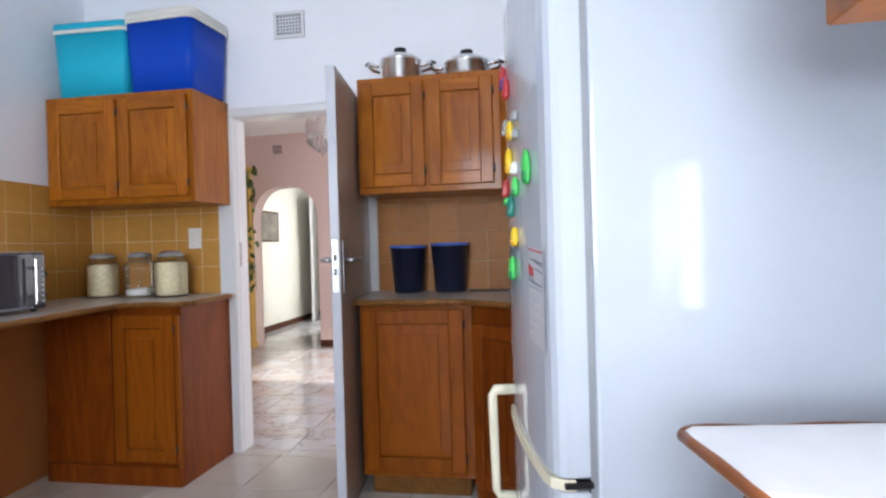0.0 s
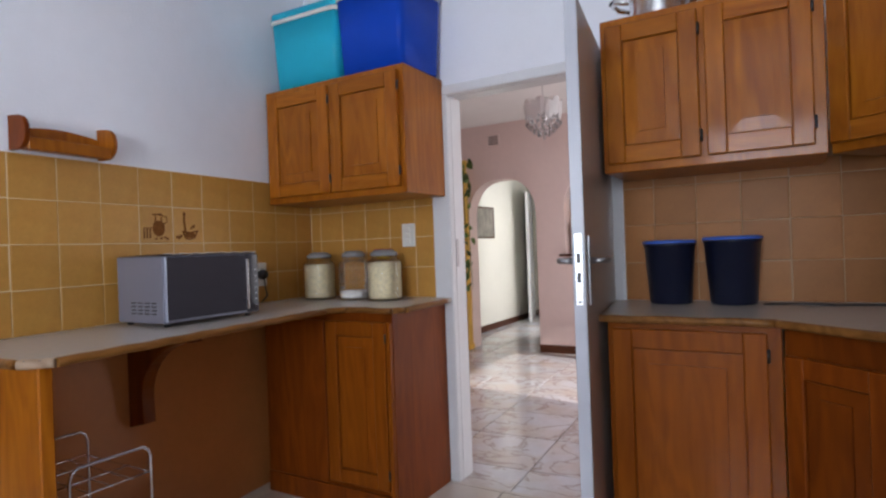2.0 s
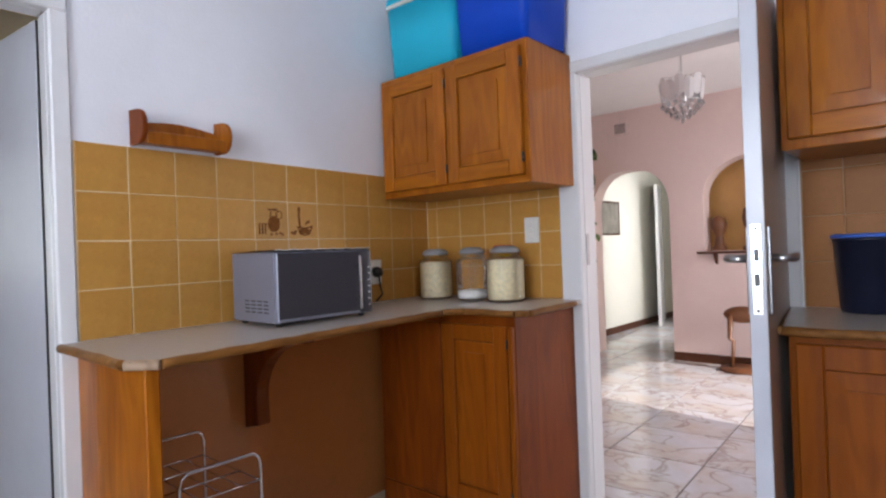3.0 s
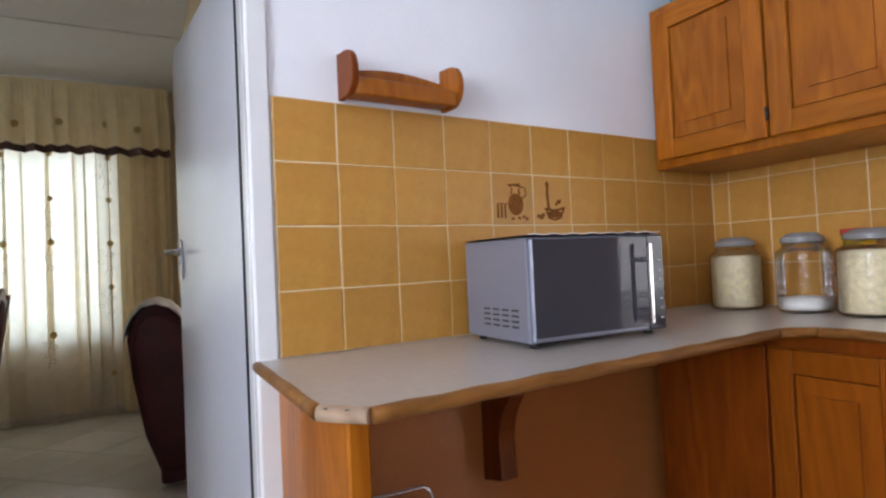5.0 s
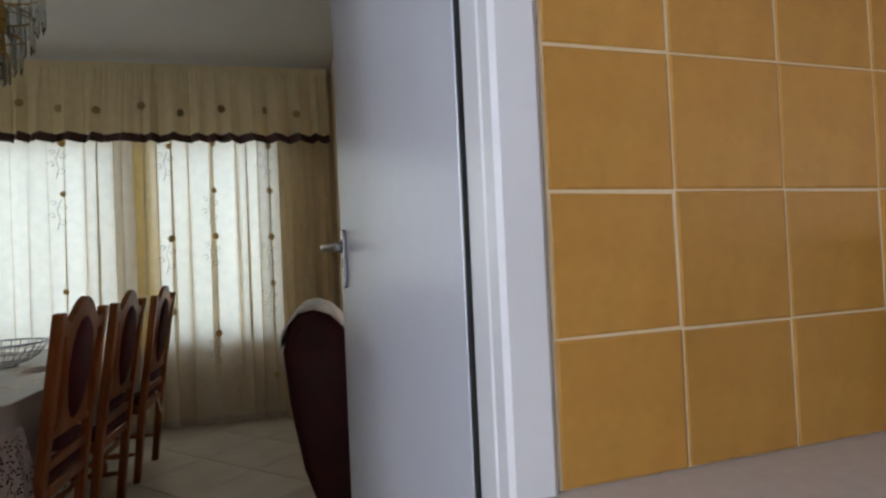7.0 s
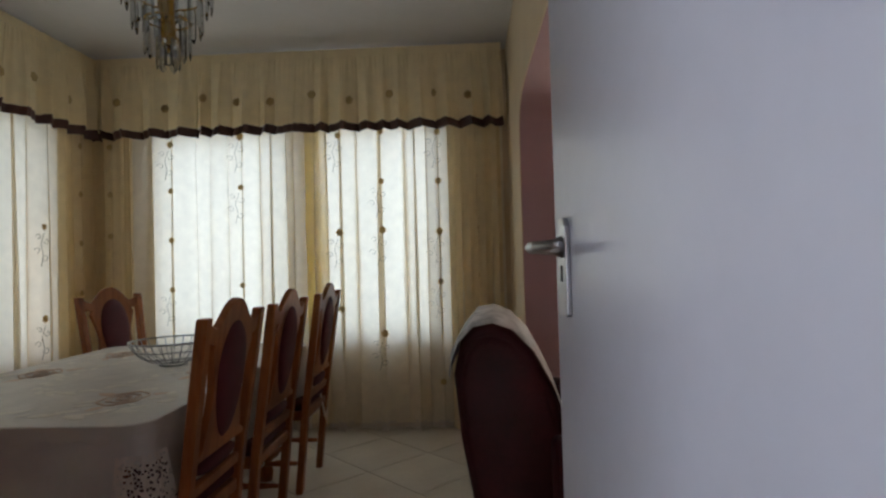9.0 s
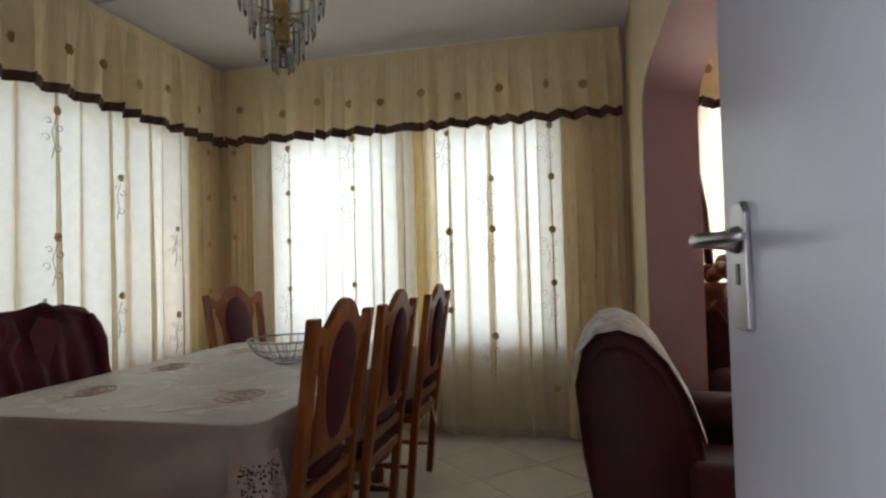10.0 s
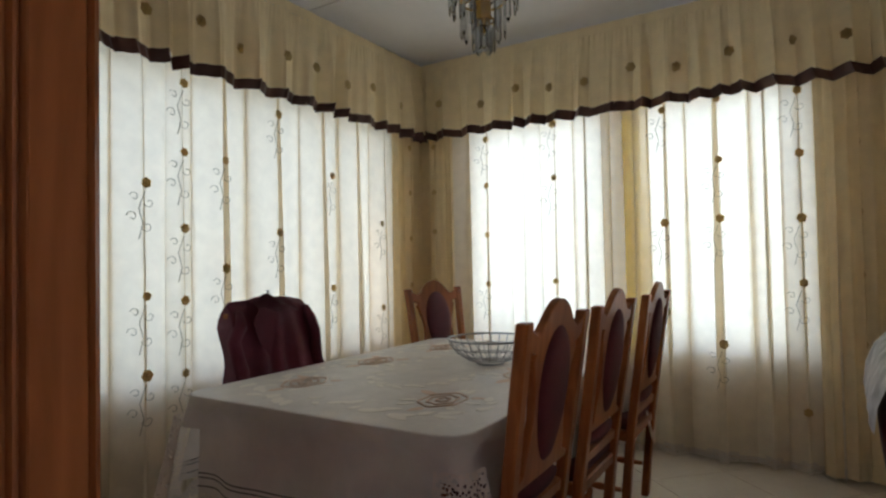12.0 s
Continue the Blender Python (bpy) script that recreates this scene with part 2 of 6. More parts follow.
def add_veins(m, colour, scale):
    """Thin wandering veins over a tile, each tile with its own piece of the figure."""
    n, l = m.node_tree.nodes, m.node_tree.links
    b = n["Principled BSDF"]
    old = b.inputs["Base Color"].links[0].from_socket
    co, info, off, no, mr, mx = (n.new("ShaderNode" + k) for k in ("TexCoord", "ObjectInfo", "VectorMath", "TexNoise", "MapRange", "Mix"))
    off.operation, off.inputs[1].default_value = "MULTIPLY_ADD", (9.0, 13.0, 5.0)
    l.new(info.outputs["Random"], off.inputs[0])
    l.new(co.outputs["Object"], off.inputs[2])
    no.inputs["Scale"].default_value, no.inputs["Detail"].default_value, no.inputs["Distortion"].default_value = scale, 5.0, 1.2
    l.new(off.outputs[0], no.inputs["Vector"])
    sub, av = n.new("ShaderNodeMath"), n.new("ShaderNodeMath")
    sub.operation, sub.inputs[1].default_value, av.operation = "SUBTRACT", 0.5, "ABSOLUTE"
    l.new(no.outputs["Fac"], sub.inputs[0])
    l.new(sub.outputs[0], av.inputs[0])
    mr.inputs["From Min"].default_value, mr.inputs["From Max"].default_value = 0.0, 0.035
    mr.inputs["To Min"].default_value, mr.inputs["To Max"].default_value = 0.75, 0.0
    l.new(av.outputs[0], mr.inputs["Value"])
    mx.data_type = "RGBA"
    mx.inputs["B"].default_value = (*colour, 1)
    l.new(mr.outputs[0], mx.inputs["Factor"])
    l.new(old, mx.inputs["A"])
    l.new(mx.outputs["Result"], b.inputs["Base Color"])


add_veins(HALL_TILE, (0.33, 0.25, 0.22), 3.2)
DINING_TILE = mat("beige_floor_tile", (0.66, 0.60, 0.51), 0.16, vary=0.09, scale=4, rand=0.07, bump=0.02)
PINE = wood("orange_varnished_pine", (0.215, 0.052, 0.003), (0.43, 0.138, 0.009), 0.36, coat=0.25)
PINE_FLAT = wood("orange_varnished_pine_crosswise", (0.215, 0.052, 0.003), (0.43, 0.138, 0.009), 0.36, axis=0, coat=0.25)
# Redder pine of the base units, with their shade darkened into the colour.
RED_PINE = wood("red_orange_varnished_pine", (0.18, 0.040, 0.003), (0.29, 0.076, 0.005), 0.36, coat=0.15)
DARK_PINE = wood("red_brown_shaded_pine", (0.125, 0.024, 0.003), (0.235, 0.052, 0.004), 0.34, coat=0.06)
EDGE_WOOD = wood("worn_counter_edging", (0.10, 0.036, 0.007), (0.27, 0.115, 0.028), 0.45, axis=1)
OAK = wood("honey_chair_timber", (0.22, 0.066, 0.021), (0.42, 0.150, 0.052), 0.34)
CABINET_OAK = wood("tall_cabinet_timber", (0.20, 0.060, 0.018), (0.33, 0.108, 0.034), 0.35)
DARK_WOOD = wood("dark_skirting_timber", (0.05, 0.018, 0.01), (0.11, 0.04, 0.02), 0.4, axis=0)
LAMINATE = mat("speckled_beige_laminate", (0.52, 0.47, 0.43), 0.26, vary=0.05, scale=50, bump=0.02)
GREY_METAL = mat("grey_enamel", (0.22, 0.225, 0.28), 0.34, 0.2, vary=0.03, scale=10)
BLACK_GLASS = mat("dark_oven_glass", (0.050, 0.046, 0.055), 0.06, vary=0.05, spec=0.22)
CHROME = mat("chrome", (0.75, 0.75, 0.76), 0.12, 1.0, vary=0.03)
STEEL = mat("polished_steel", (0.86, 0.87, 0.88), 0.26, 1.0, vary=0.04, scale=12)
BRUSHED = mat("satin_aluminium", (0.42, 0.42, 0.43), 0.32, 1.0, vary=0.05, scale=20)
BLACK = mat("black_plastic", (0.012, 0.012, 0.013), 0.3, vary=0.1)
WHITE_PLASTIC = mat("white_plastic", (0.78, 0.76, 0.70), 0.35, vary=0.04, scale=8)
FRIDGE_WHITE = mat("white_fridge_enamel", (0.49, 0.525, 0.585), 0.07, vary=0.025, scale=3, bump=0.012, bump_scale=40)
CREAM_PLASTIC = mat("cream_plastic", (0.72, 0.66, 0.50), 0.35, vary=0.04)
GREY_RUBBER = mat("grey_rubber_seal", (0.25, 0.26, 0.28), 0.6)
TURQUOISE = mat("turquoise_plastic", (0.012, 0.45, 0.62), 0.42, spec=0.25, vary=0.05, scale=5)
BLUE = mat("royal_blue_plastic", (0.003, 0.060, 0.50), 0.42, spec=0.2, vary=0.06, scale=5)
NAVY = mat("navy_plastic", (0.008, 0.011, 0.030), 0.32, vary=0.1)
LID_BLUE = mat("bright_blue_lid", (0.06, 0.16, 0.60), 0.35, vary=0.05)
JAR_LID = mat("grey_jar_lid", (0.25, 0.245, 0.245), 0.25, vary=0.06, scale=14)
JAR_GLASS = thin_glass("jar_glass", (0.985, 0.985, 0.98), 0.75)
CRYSTAL = thin_glass("cut_crystal", (0.93, 0.95, 0.97), 1.5)
FROST = mat("frosted_glass", (0.62, 0.61, 0.62), 0.2, vary=0.06, scale=14)
PANE = thin_glass("window_glass", (0.98, 0.99, 0.99), 0.6)
GRAIN = mat("dry_pale_grain", (0.84, 0.73, 0.48), 0.8, vary=0.2, scale=60, bump=0.5, bump_scale=160)
SALT = mat("white_salt", (0.80, 0.78, 0.75), 0.8, vary=0.1, scale=60)
BRASS = mat("gold_brass", (0.65, 0.42, 0.12), 0.2, 1.0, vary=0.08)
SHEER = cloth("sheer_cream_voile", (0.965, 0.88, 0.72), 0.60, 0.04)
DRAPE = cloth("cream_drape", (0.95, 0.81, 0.54), 0.45, 0.0)
YELLOW_DRAPE = cloth("yellow_drape", (0.80, 0.56, 0.04), 0.45, 0.0)
VALANCE = cloth("cream_valance", (0.97, 0.83, 0.55), 0.16, 0.0)
BROWN_TRIM = mat("brown_satin_trim", (0.10, 0.046, 0.035), 0.38, vary=0.2, scale=20)
FLOWER = cloth("olive_brown_embroidery", (0.70, 0.54, 0.27), 0.75)
VINE = cloth("grey_green_thread", (0.50, 0.45, 0.33), 0.45)
TABLECLOTH = mat("pale_tablecloth", (0.70, 0.655, 0.61), 0.45, vary=0.12, scale=8, bump=0.2, bump_scale=240, tint=(0.74, 0.69, 0.63))
LACE = lace("cream_lace", (0.84, 0.74, 0.66), 85)
EDGE_LACE = cloth("cream_scalloped_edge", (0.86, 0.80, 0.72), 0.35, 0.12)
BORDER_LACE = lace("fine_border_lace", (0.78, 0.72, 0.65), 110)
MAROON = mat("maroon_upholstery", (0.088, 0.010, 0.014), 0.8, vary=0.25, scale=14, bump=0.2, bump_scale=200)
LEATHER = mat("dark_maroon_leather", (0.058, 0.010, 0.011), 0.5, spec=0.3, vary=0.4, scale=7, bump=0.15, bump_scale=70)
JACKET = mat("wine_jacket_cloth", (0.115, 0.013, 0.028), 0.75, vary=0.3, scale=9, bump=0.3, bump_scale=260)
CLOTH_WHITE = mat("white_patterned_headrest_cloth", (0.74, 0.73, 0.74), 0.8, vary=0.2, scale=22, bump=0.2, bump_scale=150, tint=(0.45, 0.44, 0.46))
LEAF = mat("pothos_leaf", (0.07, 0.12, 0.02), 0.4, vary=0.3, scale=20, rand=0.3)
OCHRE_PAINT = mat("ochre_column_paint", (0.62, 0.36, 0.06), 0.5, vary=0.08, scale=3)
CARVED = mat("carved_brown_wood", (0.15, 0.055, 0.02), 0.4, vary=0.3, scale=12, bump=0.2)
TAN_PANEL = mat("tan_niche_board", (0.55, 0.30, 0.10), 0.3, vary=0.1, scale=4)
PICTURE = mat("dim_grey_print", (0.20, 0.18, 0.15), 0.6, vary=0.4, scale=8)
PAPER = mat("white_paper", (0.80, 0.80, 0.80), 0.7, vary=0.03)
FADED = mat("faded_notice_paper", (0.54, 0.56, 0.60), 0.25, vary=0.05, scale=20)
FADED_PRINT = mat("faded_print", (0.42, 0.44, 0.49), 0.6)
PRINT_DARK = mat("dark_print", (0.10, 0.12, 0.17), 0.7)
PRINT_RED = mat("red_print", (0.45, 0.03, 0.03), 0.6)
MAG = {k: mat(k + "_magnet_plastic", c, 0.3, vary=0.05) for k, c in dict(yellow=(0.75, 0.5, 0.01), green=(0.05, 0.5, 0.09), blue=(0.01, 0.03, 0.2), red=(0.4, 0.02, 0.02), teal=(0.01, 0.2, 0.15), grey=(0.25, 0.25, 0.25), white=(0.7, 0.7, 0.7), dark_green=(0.01, 0.22, 0.06), amber=(0.60, 0.30, 0.01)).items()}
STAINLESS_BLACK = mat("dark_knob", (0.02, 0.02, 0.02), 0.25)
GRASS = mat("garden_lawn", (0.07, 0.11, 0.03), 0.9, vary=0.3, scale=2)

# ---- mesh helpers ----


def box(bm, x0, x1, y0, y1, z0, z1, bevel=0.0, seg=1):
    vs = [bm.verts.new((x, y, z)) for z in (z0, z1) for x, y in ((x0, y0), (x1, y0), (x1, y1), (x0, y1))]
    fs = [bm.faces.new([vs[i] for i in q]) for q in ((3, 2, 1, 0), (4, 5, 6, 7), (0, 1, 5, 4), (1, 2, 6, 5), (2, 3, 7, 6), (3, 0, 4, 7))]
    if bevel:
        bmesh.ops.bevel(bm, geom=list({e for f in fs for e in f.edges}), offset=bevel, segments=seg, affect="EDGES", profile=0.5)
    return bm


def cube(x0, x1, y0, y1, z0, z1, bevel=0.003, seg=1):
    return box(bmesh.new(), x0, x1, y0, y1, z0, z1, bevel, seg)


def prism(bm, pts, z0, z1, bevel=0.0, m=None):
    """An outline in the x-y plane raised from z0 to z1, optionally turned by m."""
    lo, hi = [bm.verts.new((x, y, z0)) for x, y in pts], [bm.verts.new((x, y, z1)) for x, y in pts]
    fs = [bm.faces.new(lo[::-1]), bm.faces.new(hi)]
    k = len(pts)
    fs += [bm.faces.new((lo[i], lo[(i + 1) % k], hi[(i + 1) % k], hi[i])) for i in range(k)]
    if m is not None:
        bmesh.ops.transform(bm, matrix=m, verts=lo + hi)
    if bevel:
        bmesh.ops.bevel(bm, geom=list(fs[0].edges) + list(fs[1].edges), offset=bevel, segments=2, affect="EDGES", profile=0.5)
    return bm


def lathe(bm, profile, n=24, x=0, y=0, z=0):
    """A profile of (radius, height) turned about the vertical."""
    rings = [[bm.verts.new((x + r * math.cos(2 * math.pi * i / n), y + r * math.sin(2 * math.pi * i / n), z + h)) for i in range(n)] for r, h in profile]
    for a, b in zip(rings, rings[1:]):
        for i in range(n):
            f = bm.faces.new((a[i], a[(i + 1) % n], b[(i + 1) % n], b[i]))
            f.smooth = True
    if profile[0][0] > 1e-4:
        bm.faces.new(rings[0][::-1])
    if profile[-1][0] > 1e-4:
        bm.faces.new(rings[-1])
    return bm


def tube(bm, pts, r, n=8, closed=False):
    """A round bar along a line of points."""
    pts = [Vector(p) for p in pts]
    rings = []
    for i, p in enumerate(pts):
        a = pts[i - 1] if i or closed else p
        b = pts[(i + 1) % len(pts)] if i < len(pts) - 1 or closed else p
        d = (b - a).normalized()
        u = d.orthogonal().normalized() if not rings else (old - d * old.dot(d)).normalized()
        old = u
        v = d.cross(u)
        rr = r[i] if isinstance(r, (list, tuple)) else r
        rings.append([bm.verts.new(p + rr * (math.cos(2 * math.pi * k / n) * u + math.sin(2 * math.pi * k / n) * v)) for k in range(n)])
    pairs = list(zip(rings, rings[1:])) + ([(rings[-1], rings[0])] if closed else [])
    for a, b in pairs:
        for k in range(n):
            bm.faces.new((a[k], a[(k + 1) % n], b[(k + 1) % n], b[k])).smooth = True
    if not closed:
        bm.faces.new(rings[0][::-1])
        bm.faces.new(rings[-1])
    return bm


def ball(bm, c, r, su=14, sv=10):
    """An ellipsoid of radii r about c."""
    m = Matrix.Translation(c) @ Matrix.Diagonal((*r, 1))
    for f in {f for v in bmesh.ops.create_uvsphere(bm, u_segments=su, v_segments=sv, radius=1, matrix=m)["verts"] for f in v.link_faces}:
        f.smooth = True
    return bm


def mesh_of(name, bm, material, smooth=None):
    me = bpy.data.meshes.new(name)
    bmesh.ops.recalc_face_normals(bm, faces=bm.faces)
    bm.to_mesh(me)
    bm.free()
    me.materials.append(material)
    if smooth:
        for p in me.polygons:
            p.use_smooth = True
    return me


def part(name, bm, material, parent, label="", m=None, smooth=None):
    """One mesh object under a thing or a part. bm: a bmesh or a shared mesh."""
    me = bm if isinstance(bm, bpy.types.Mesh) else mesh_of(name, bm, material, smooth)
    ob = new(name, me)
    ob.parent = parent
    if m is not None:
        ob.matrix_basis = m
    return tagged(ob, label)


def thing(name, m, label, category, group=""):
    ob = new(name)
    ob.empty_display_size = 0.1
    ob.matrix_basis = m
    return tagged(ob, label, category, group)


def structure(name, bm, material, label="", category="", smooth=None):
    return tagged(new(name, mesh_of(name, bm, material, smooth)), label, category or name.split("_")[0], kind="structure")


def piece_wall(bm, axis, c0, c1, a0, a1, z0, z1, holes=()):
    """A wall from c0 to c1 thick, running from a0 to a1, with holes (h0, h1, zlow, curve) where curve(a) gives the opening's top."""
    def put(p, q, lo, hi):
        if q - p > 1e-4 and hi - lo > 1e-4:
            box(bm, *((c0, c1, p, q) if axis == "y" else (p, q, c0, c1)), lo, hi)
    at = a0
    for h0, h1, lo, top in sorted(holes, key=lambda h: h[0]):
        put(at, h0, z0, z1)
        if lo > z0:
            put(h0, h1, z0, lo)
        if callable(top):
            k = 48
            us = [h0 + (h1 - h0) * (0.5 - 0.5 * math.cos(math.pi * i / k)) for i in range(k + 1)]
            pts = [(h0, z1)] + [(u, top(u)) for u in us] + [(h1, z1)]
            ends = [[bm.verts.new((c, u, z) if axis == "y" else (u, c, z)) for u, z in pts] for c in (c0, c1)]
            for e in ends:
                bm.faces.new(e)
            for i in range(len(pts)):
                j = (i + 1) % len(pts)
                bm.faces.new((ends[0][i], ends[0][j], ends[1][j], ends[1][i]))
        else:
            put(h0, h1, top, z1)
        at = h1
    put(at, a1, z0, z1)
    return bm


def arch(h0, h1, spring, crown, flat=1.0):
    """The underside of an arch with rounded shoulders."""
    c, r = (h0 + h1) / 2, (h1 - h0) / 2
    return lambda a: spring + (crown - spring) * max(0.0, 1 - (abs(a - c) / r) ** (2 * flat)) ** 0.5

# ---- the building ----
YN, XE, YS, ZK = 3.475, 0.95, -1.75, 2.78      # kitchen: north, east and south walls, ceiling
XD, YD0, YD1, XF, ZD = -2.385, -1.45, 1.75, -6.50, 2.76  # dining room: east, south, north and west walls, ceiling
YB, ZH = 6.93, 2.56                              # hall: back wall, ceiling
WEST = Matrix.Translation((-2.222, 1.70, 0)) @ pose(0, 0, 0, 0, 0, 4.5)  # tiled wall: y runs along it, x points into the kitchen

bm = bmesh.new()
piece_wall(bm, "x", YN, YN + 0.12, -2.52, XE + 0.12, 0, ZK, [(-1.448, -0.627, 0, 1.968)])
structure("wall_north", bm, WHITE_WALL, "white plastered kitchen wall with a doorway", "wall")
bm = box(bmesh.new(), -0.16, 0, 0.0, 1.80, 0, ZK)
bmesh.ops.transform(bm, matrix=WEST, verts=bm.verts)
structure("wall_west", bm, WHITE_WALL, "white plastered kitchen wall above yellow tiles", "wall")
bm = bmesh.new()
piece_wall(bm, "y", XD, -2.222, YS - 0.1, 1.70, 0, ZK, [(0.772, 1.695, 0, 1.978)])
structure("wall_doorway", bm, WHITE_WALL, "white plastered wall with the dining room doorway", "wall")
bm = bmesh.new()
piece_wall(bm, "y", XE, XE + 0.12, YS - 0.1, YN, 0, ZK, [(0.63, 0.94, 0.94, 1.42)])
structure("wall_east", bm, WHITE_WALL, "white plastered kitchen wall", "wall")
bm = bmesh.new()
piece_wall(bm, "x", YS - 0.15, YS, -2.222, XE, 0, ZK, [(-0.7, 0.8, 0.92, 2.48)])
structure("wall_south", bm, WHITE_WALL, "white plastered kitchen wall with a window", "wall")
structure("ceiling_kitchen", box(bmesh.new(), -2.55, XE + 0.12, YS - 0.15, YN + 0.12, ZK, ZK + 0.1), CEILING, "white kitchen ceiling", "ceiling")

bm = bmesh.new()
piece_wall(bm, "y", XF - 0.2, XF, YD0 - 0.2, 5.2, 0, ZD + 0.3, [(-0.864, 0.124, 0.66, 2.2), (0.28, 1.238, 0.66, 2.2), (2.2, 4.1, 0.66, 2.2)])
structure("wall_dining_west", bm, CREAM_WALL, "cream plastered dining room wall with windows", "wall")
bm = bmesh.new()
piece_wall(bm, "x", YD0 - 0.2, YD0, XF, XD, 0, ZD + 0.3, [(-6.02, -3.42, 0.66, 2.2)])
structure("wall_dining_south", bm, CREAM_WALL, "cream plastered dining room wall with a long window", "wall")
bm = bmesh.new()
piece_wall(bm, "x", YD1, YD1 + 0.27, XF, XD, 0, ZD + 0.3, [(-5.57, -3.45, 0, arch(-5.57, -3.45, 1.90, 2.13, 4.0))])
structure("wall_dining_north", bm, MAUVE_WALL, "mauve pink arched wall between dining room and lounge", "wall")
bm = bmesh.new()
piece_wall(bm, "x", YD1 - 0.006, YD1, XF, XD, 0, ZD, [(-5.57, -3.45, 0, arch(-5.57, -3.45, 1.90, 2.13, 4.0))])
structure("wall_dining_facing", bm, CREAM_WALL, "cream plastered face of the arched wall", "wall")
bm = bmesh.new()
piece_wall(bm, "y", XD - 0.15, XD, 2.02, 5.2, 0, ZD)
piece_wall(bm, "x", 5.2, 5.35, XF, XD, 0, ZD)
structure("wall_lounge", bm, PINK_WALL, "pink plastered lounge wall", "wall")
bm = box(bmesh.new(), XF, XD, YD0, YD1, ZD, ZD + 0.1)
box(bm, XF, XD, YD1 + 0.27, 5.2, ZD, ZD + 0.1)
structure("ceiling_dining", bm, DINING_CEILING, "off-white board ceiling of the dining room", "ceiling")
bm = box(bmesh.new(), -5.17, -5.13, YD0 + 0.02, YD1 - 0.02, ZD - 0.006, ZD)
box(bm, -3.97, -3.93, YD0 + 0.02, YD1 - 0.02, ZD - 0.006, ZD)
structure("trim_ceiling", bm, DINING_CEILING, "cover strips over the ceiling board joints", "trim")
bm = bmesh.new()
for pts, m in (([(0, 0), (0.07, 0), (0, -0.07)], Matrix.Translation((XF, YD0, ZD)) @ pose(0, 0, 0, 90, 0, 90)),):
    prism(bm, pts, 0.0, YD1 - YD0, 0, m)
structure("cornice", bm, DINING_CEILING, "plain cornice between wall and ceiling", "trim")

bm = bmesh.new()
piece_wall(bm, "x", YB, YB + 0.2, -4.2, 1.5, 0, ZH, [(-3.12, -2.30, 0, arch(-3.12, -2.30, 1.52, 1.93, 1.3)), (-1.98, -1.10, 1.07, arch(-1.98, -1.10, 1.58, 1.95, 1.0))])
structure("wall_hall_back", bm, PINK_WALL, "pink plastered hall wall with an arch and a niche", "wall")
bm = bmesh.new()
piece_wall(bm, "y", -4.3, -4.2, YN + 0.12, YB + 0.2, 0, ZH)
piece_wall(bm, "x", YN + 0.12, YN + 0.13, -4.2, 1.4, 0, ZH, [(-1.449, -0.626, 0, 1.969)])
piece_wall(bm, "y", 1.4, 1.5, YN + 0.13, YB, 0, ZH, [(4.7, 6.5, 0.12, 2.2)])
structure("wall_hall", bm, PINK_WALL, "pink plastered hall walls", "wall")
structure("ceiling_hall", box(bmesh.new(), -4.3, 1.5, YN + 0.12, YB + 0.2, ZH, ZH + 0.1), CEILING, "white hall ceiling", "ceiling")
bm = bmesh.new()
piece_wall(bm, "y", -3.68, -3.56, YB + 0.2, 10.6, 0, 2.4)
piece_wall(bm, "y", -2.30, -2.18, YB + 0.2, 10.6, 0, 2.4, [(8.1, 9.0, 0, 2.0)])
piece_wall(bm, "x", 10.5, 10.6, -3.56, -2.30, 0, 2.4)
structure("wall_corridor", bm, CORRIDOR_WALL, "pale cream corridor walls", "wall")
structure("ceiling_corridor", box(bmesh.new(), -3.68, -1.2, YB + 0.2, 10.6, 2.4, 2.5), CEILING, "white corridor ceiling", "ceiling")
bm = bmesh.new()
piece_wall(bm, "y", -1.3, -1.2, YB + 0.2, 10.6, 0, 2.4)
structure("wall_room_beyond", bm, CORRIDOR_WALL, "pale wall of the room beyond the corridor", "wall")
bm = box(bmesh.new(), -2.30, -0.9, YB + 0.36, YB + 0.40, 0.8, 2.2)
structure("niche_back", bm, TAN_PANEL, "tan boarded back of the arched niche", "niche")

FLOOR = structure("floor", box(bmesh.new(), XF - 0.2, 1.5, YS - 0.15, 10.6, -0.12, -0.006), FLOOR_GROUT, "floor screed with dark tile joints", "floor")
structure("ground", box(bmesh.new(), -300, 300, -300, 300, -0.6, -0.45), GRASS, "green lawn round the house", "ground")

# skirting boards
bm = box(bmesh.new(), -2.30, -1.0, YB - 0.016, YB, 0, 0.085, 0.004)
box(bm, -3.56, -3.545, YB + 0.2, 10.5, 0, 0.085, 0.004)
structure("baseboard", bm, DARK_WOOD, "dark brown timber skirting board", "skirting")


def doorway(name, m, w, h, depth, label, wide=0.075, other=0.075):
    """A painted steel door lining; local x across the opening, y through the wall."""
    t = thing(name, m, label, "door frame")
    t["kind"] = "structure"
    for nm, x0, x1 in (("jamb", -wide, 0.0), ("jamb", w, w + other)):
        b = box(bmesh.new(), x0, x1, -0.012, 0.03, 0, h, 0.006)
        inner = (x1 - 0.028, x1) if x0 < 0 else (x0, x0 + 0.028)
        box(b, *inner, 0.03, depth + 0.012, 0, h, 0.004)
        part(nm, b, WHITE_PAINT, t)
    b = box(bmesh.new(), -wide, w + other, -0.012, 0.03, h, h + 0.05, 0.006)
    box(b, 0, w, 0.03, depth + 0.012, h, h + 0.028, 0.004)
    part("head", b, WHITE_PAINT, t)
    return t


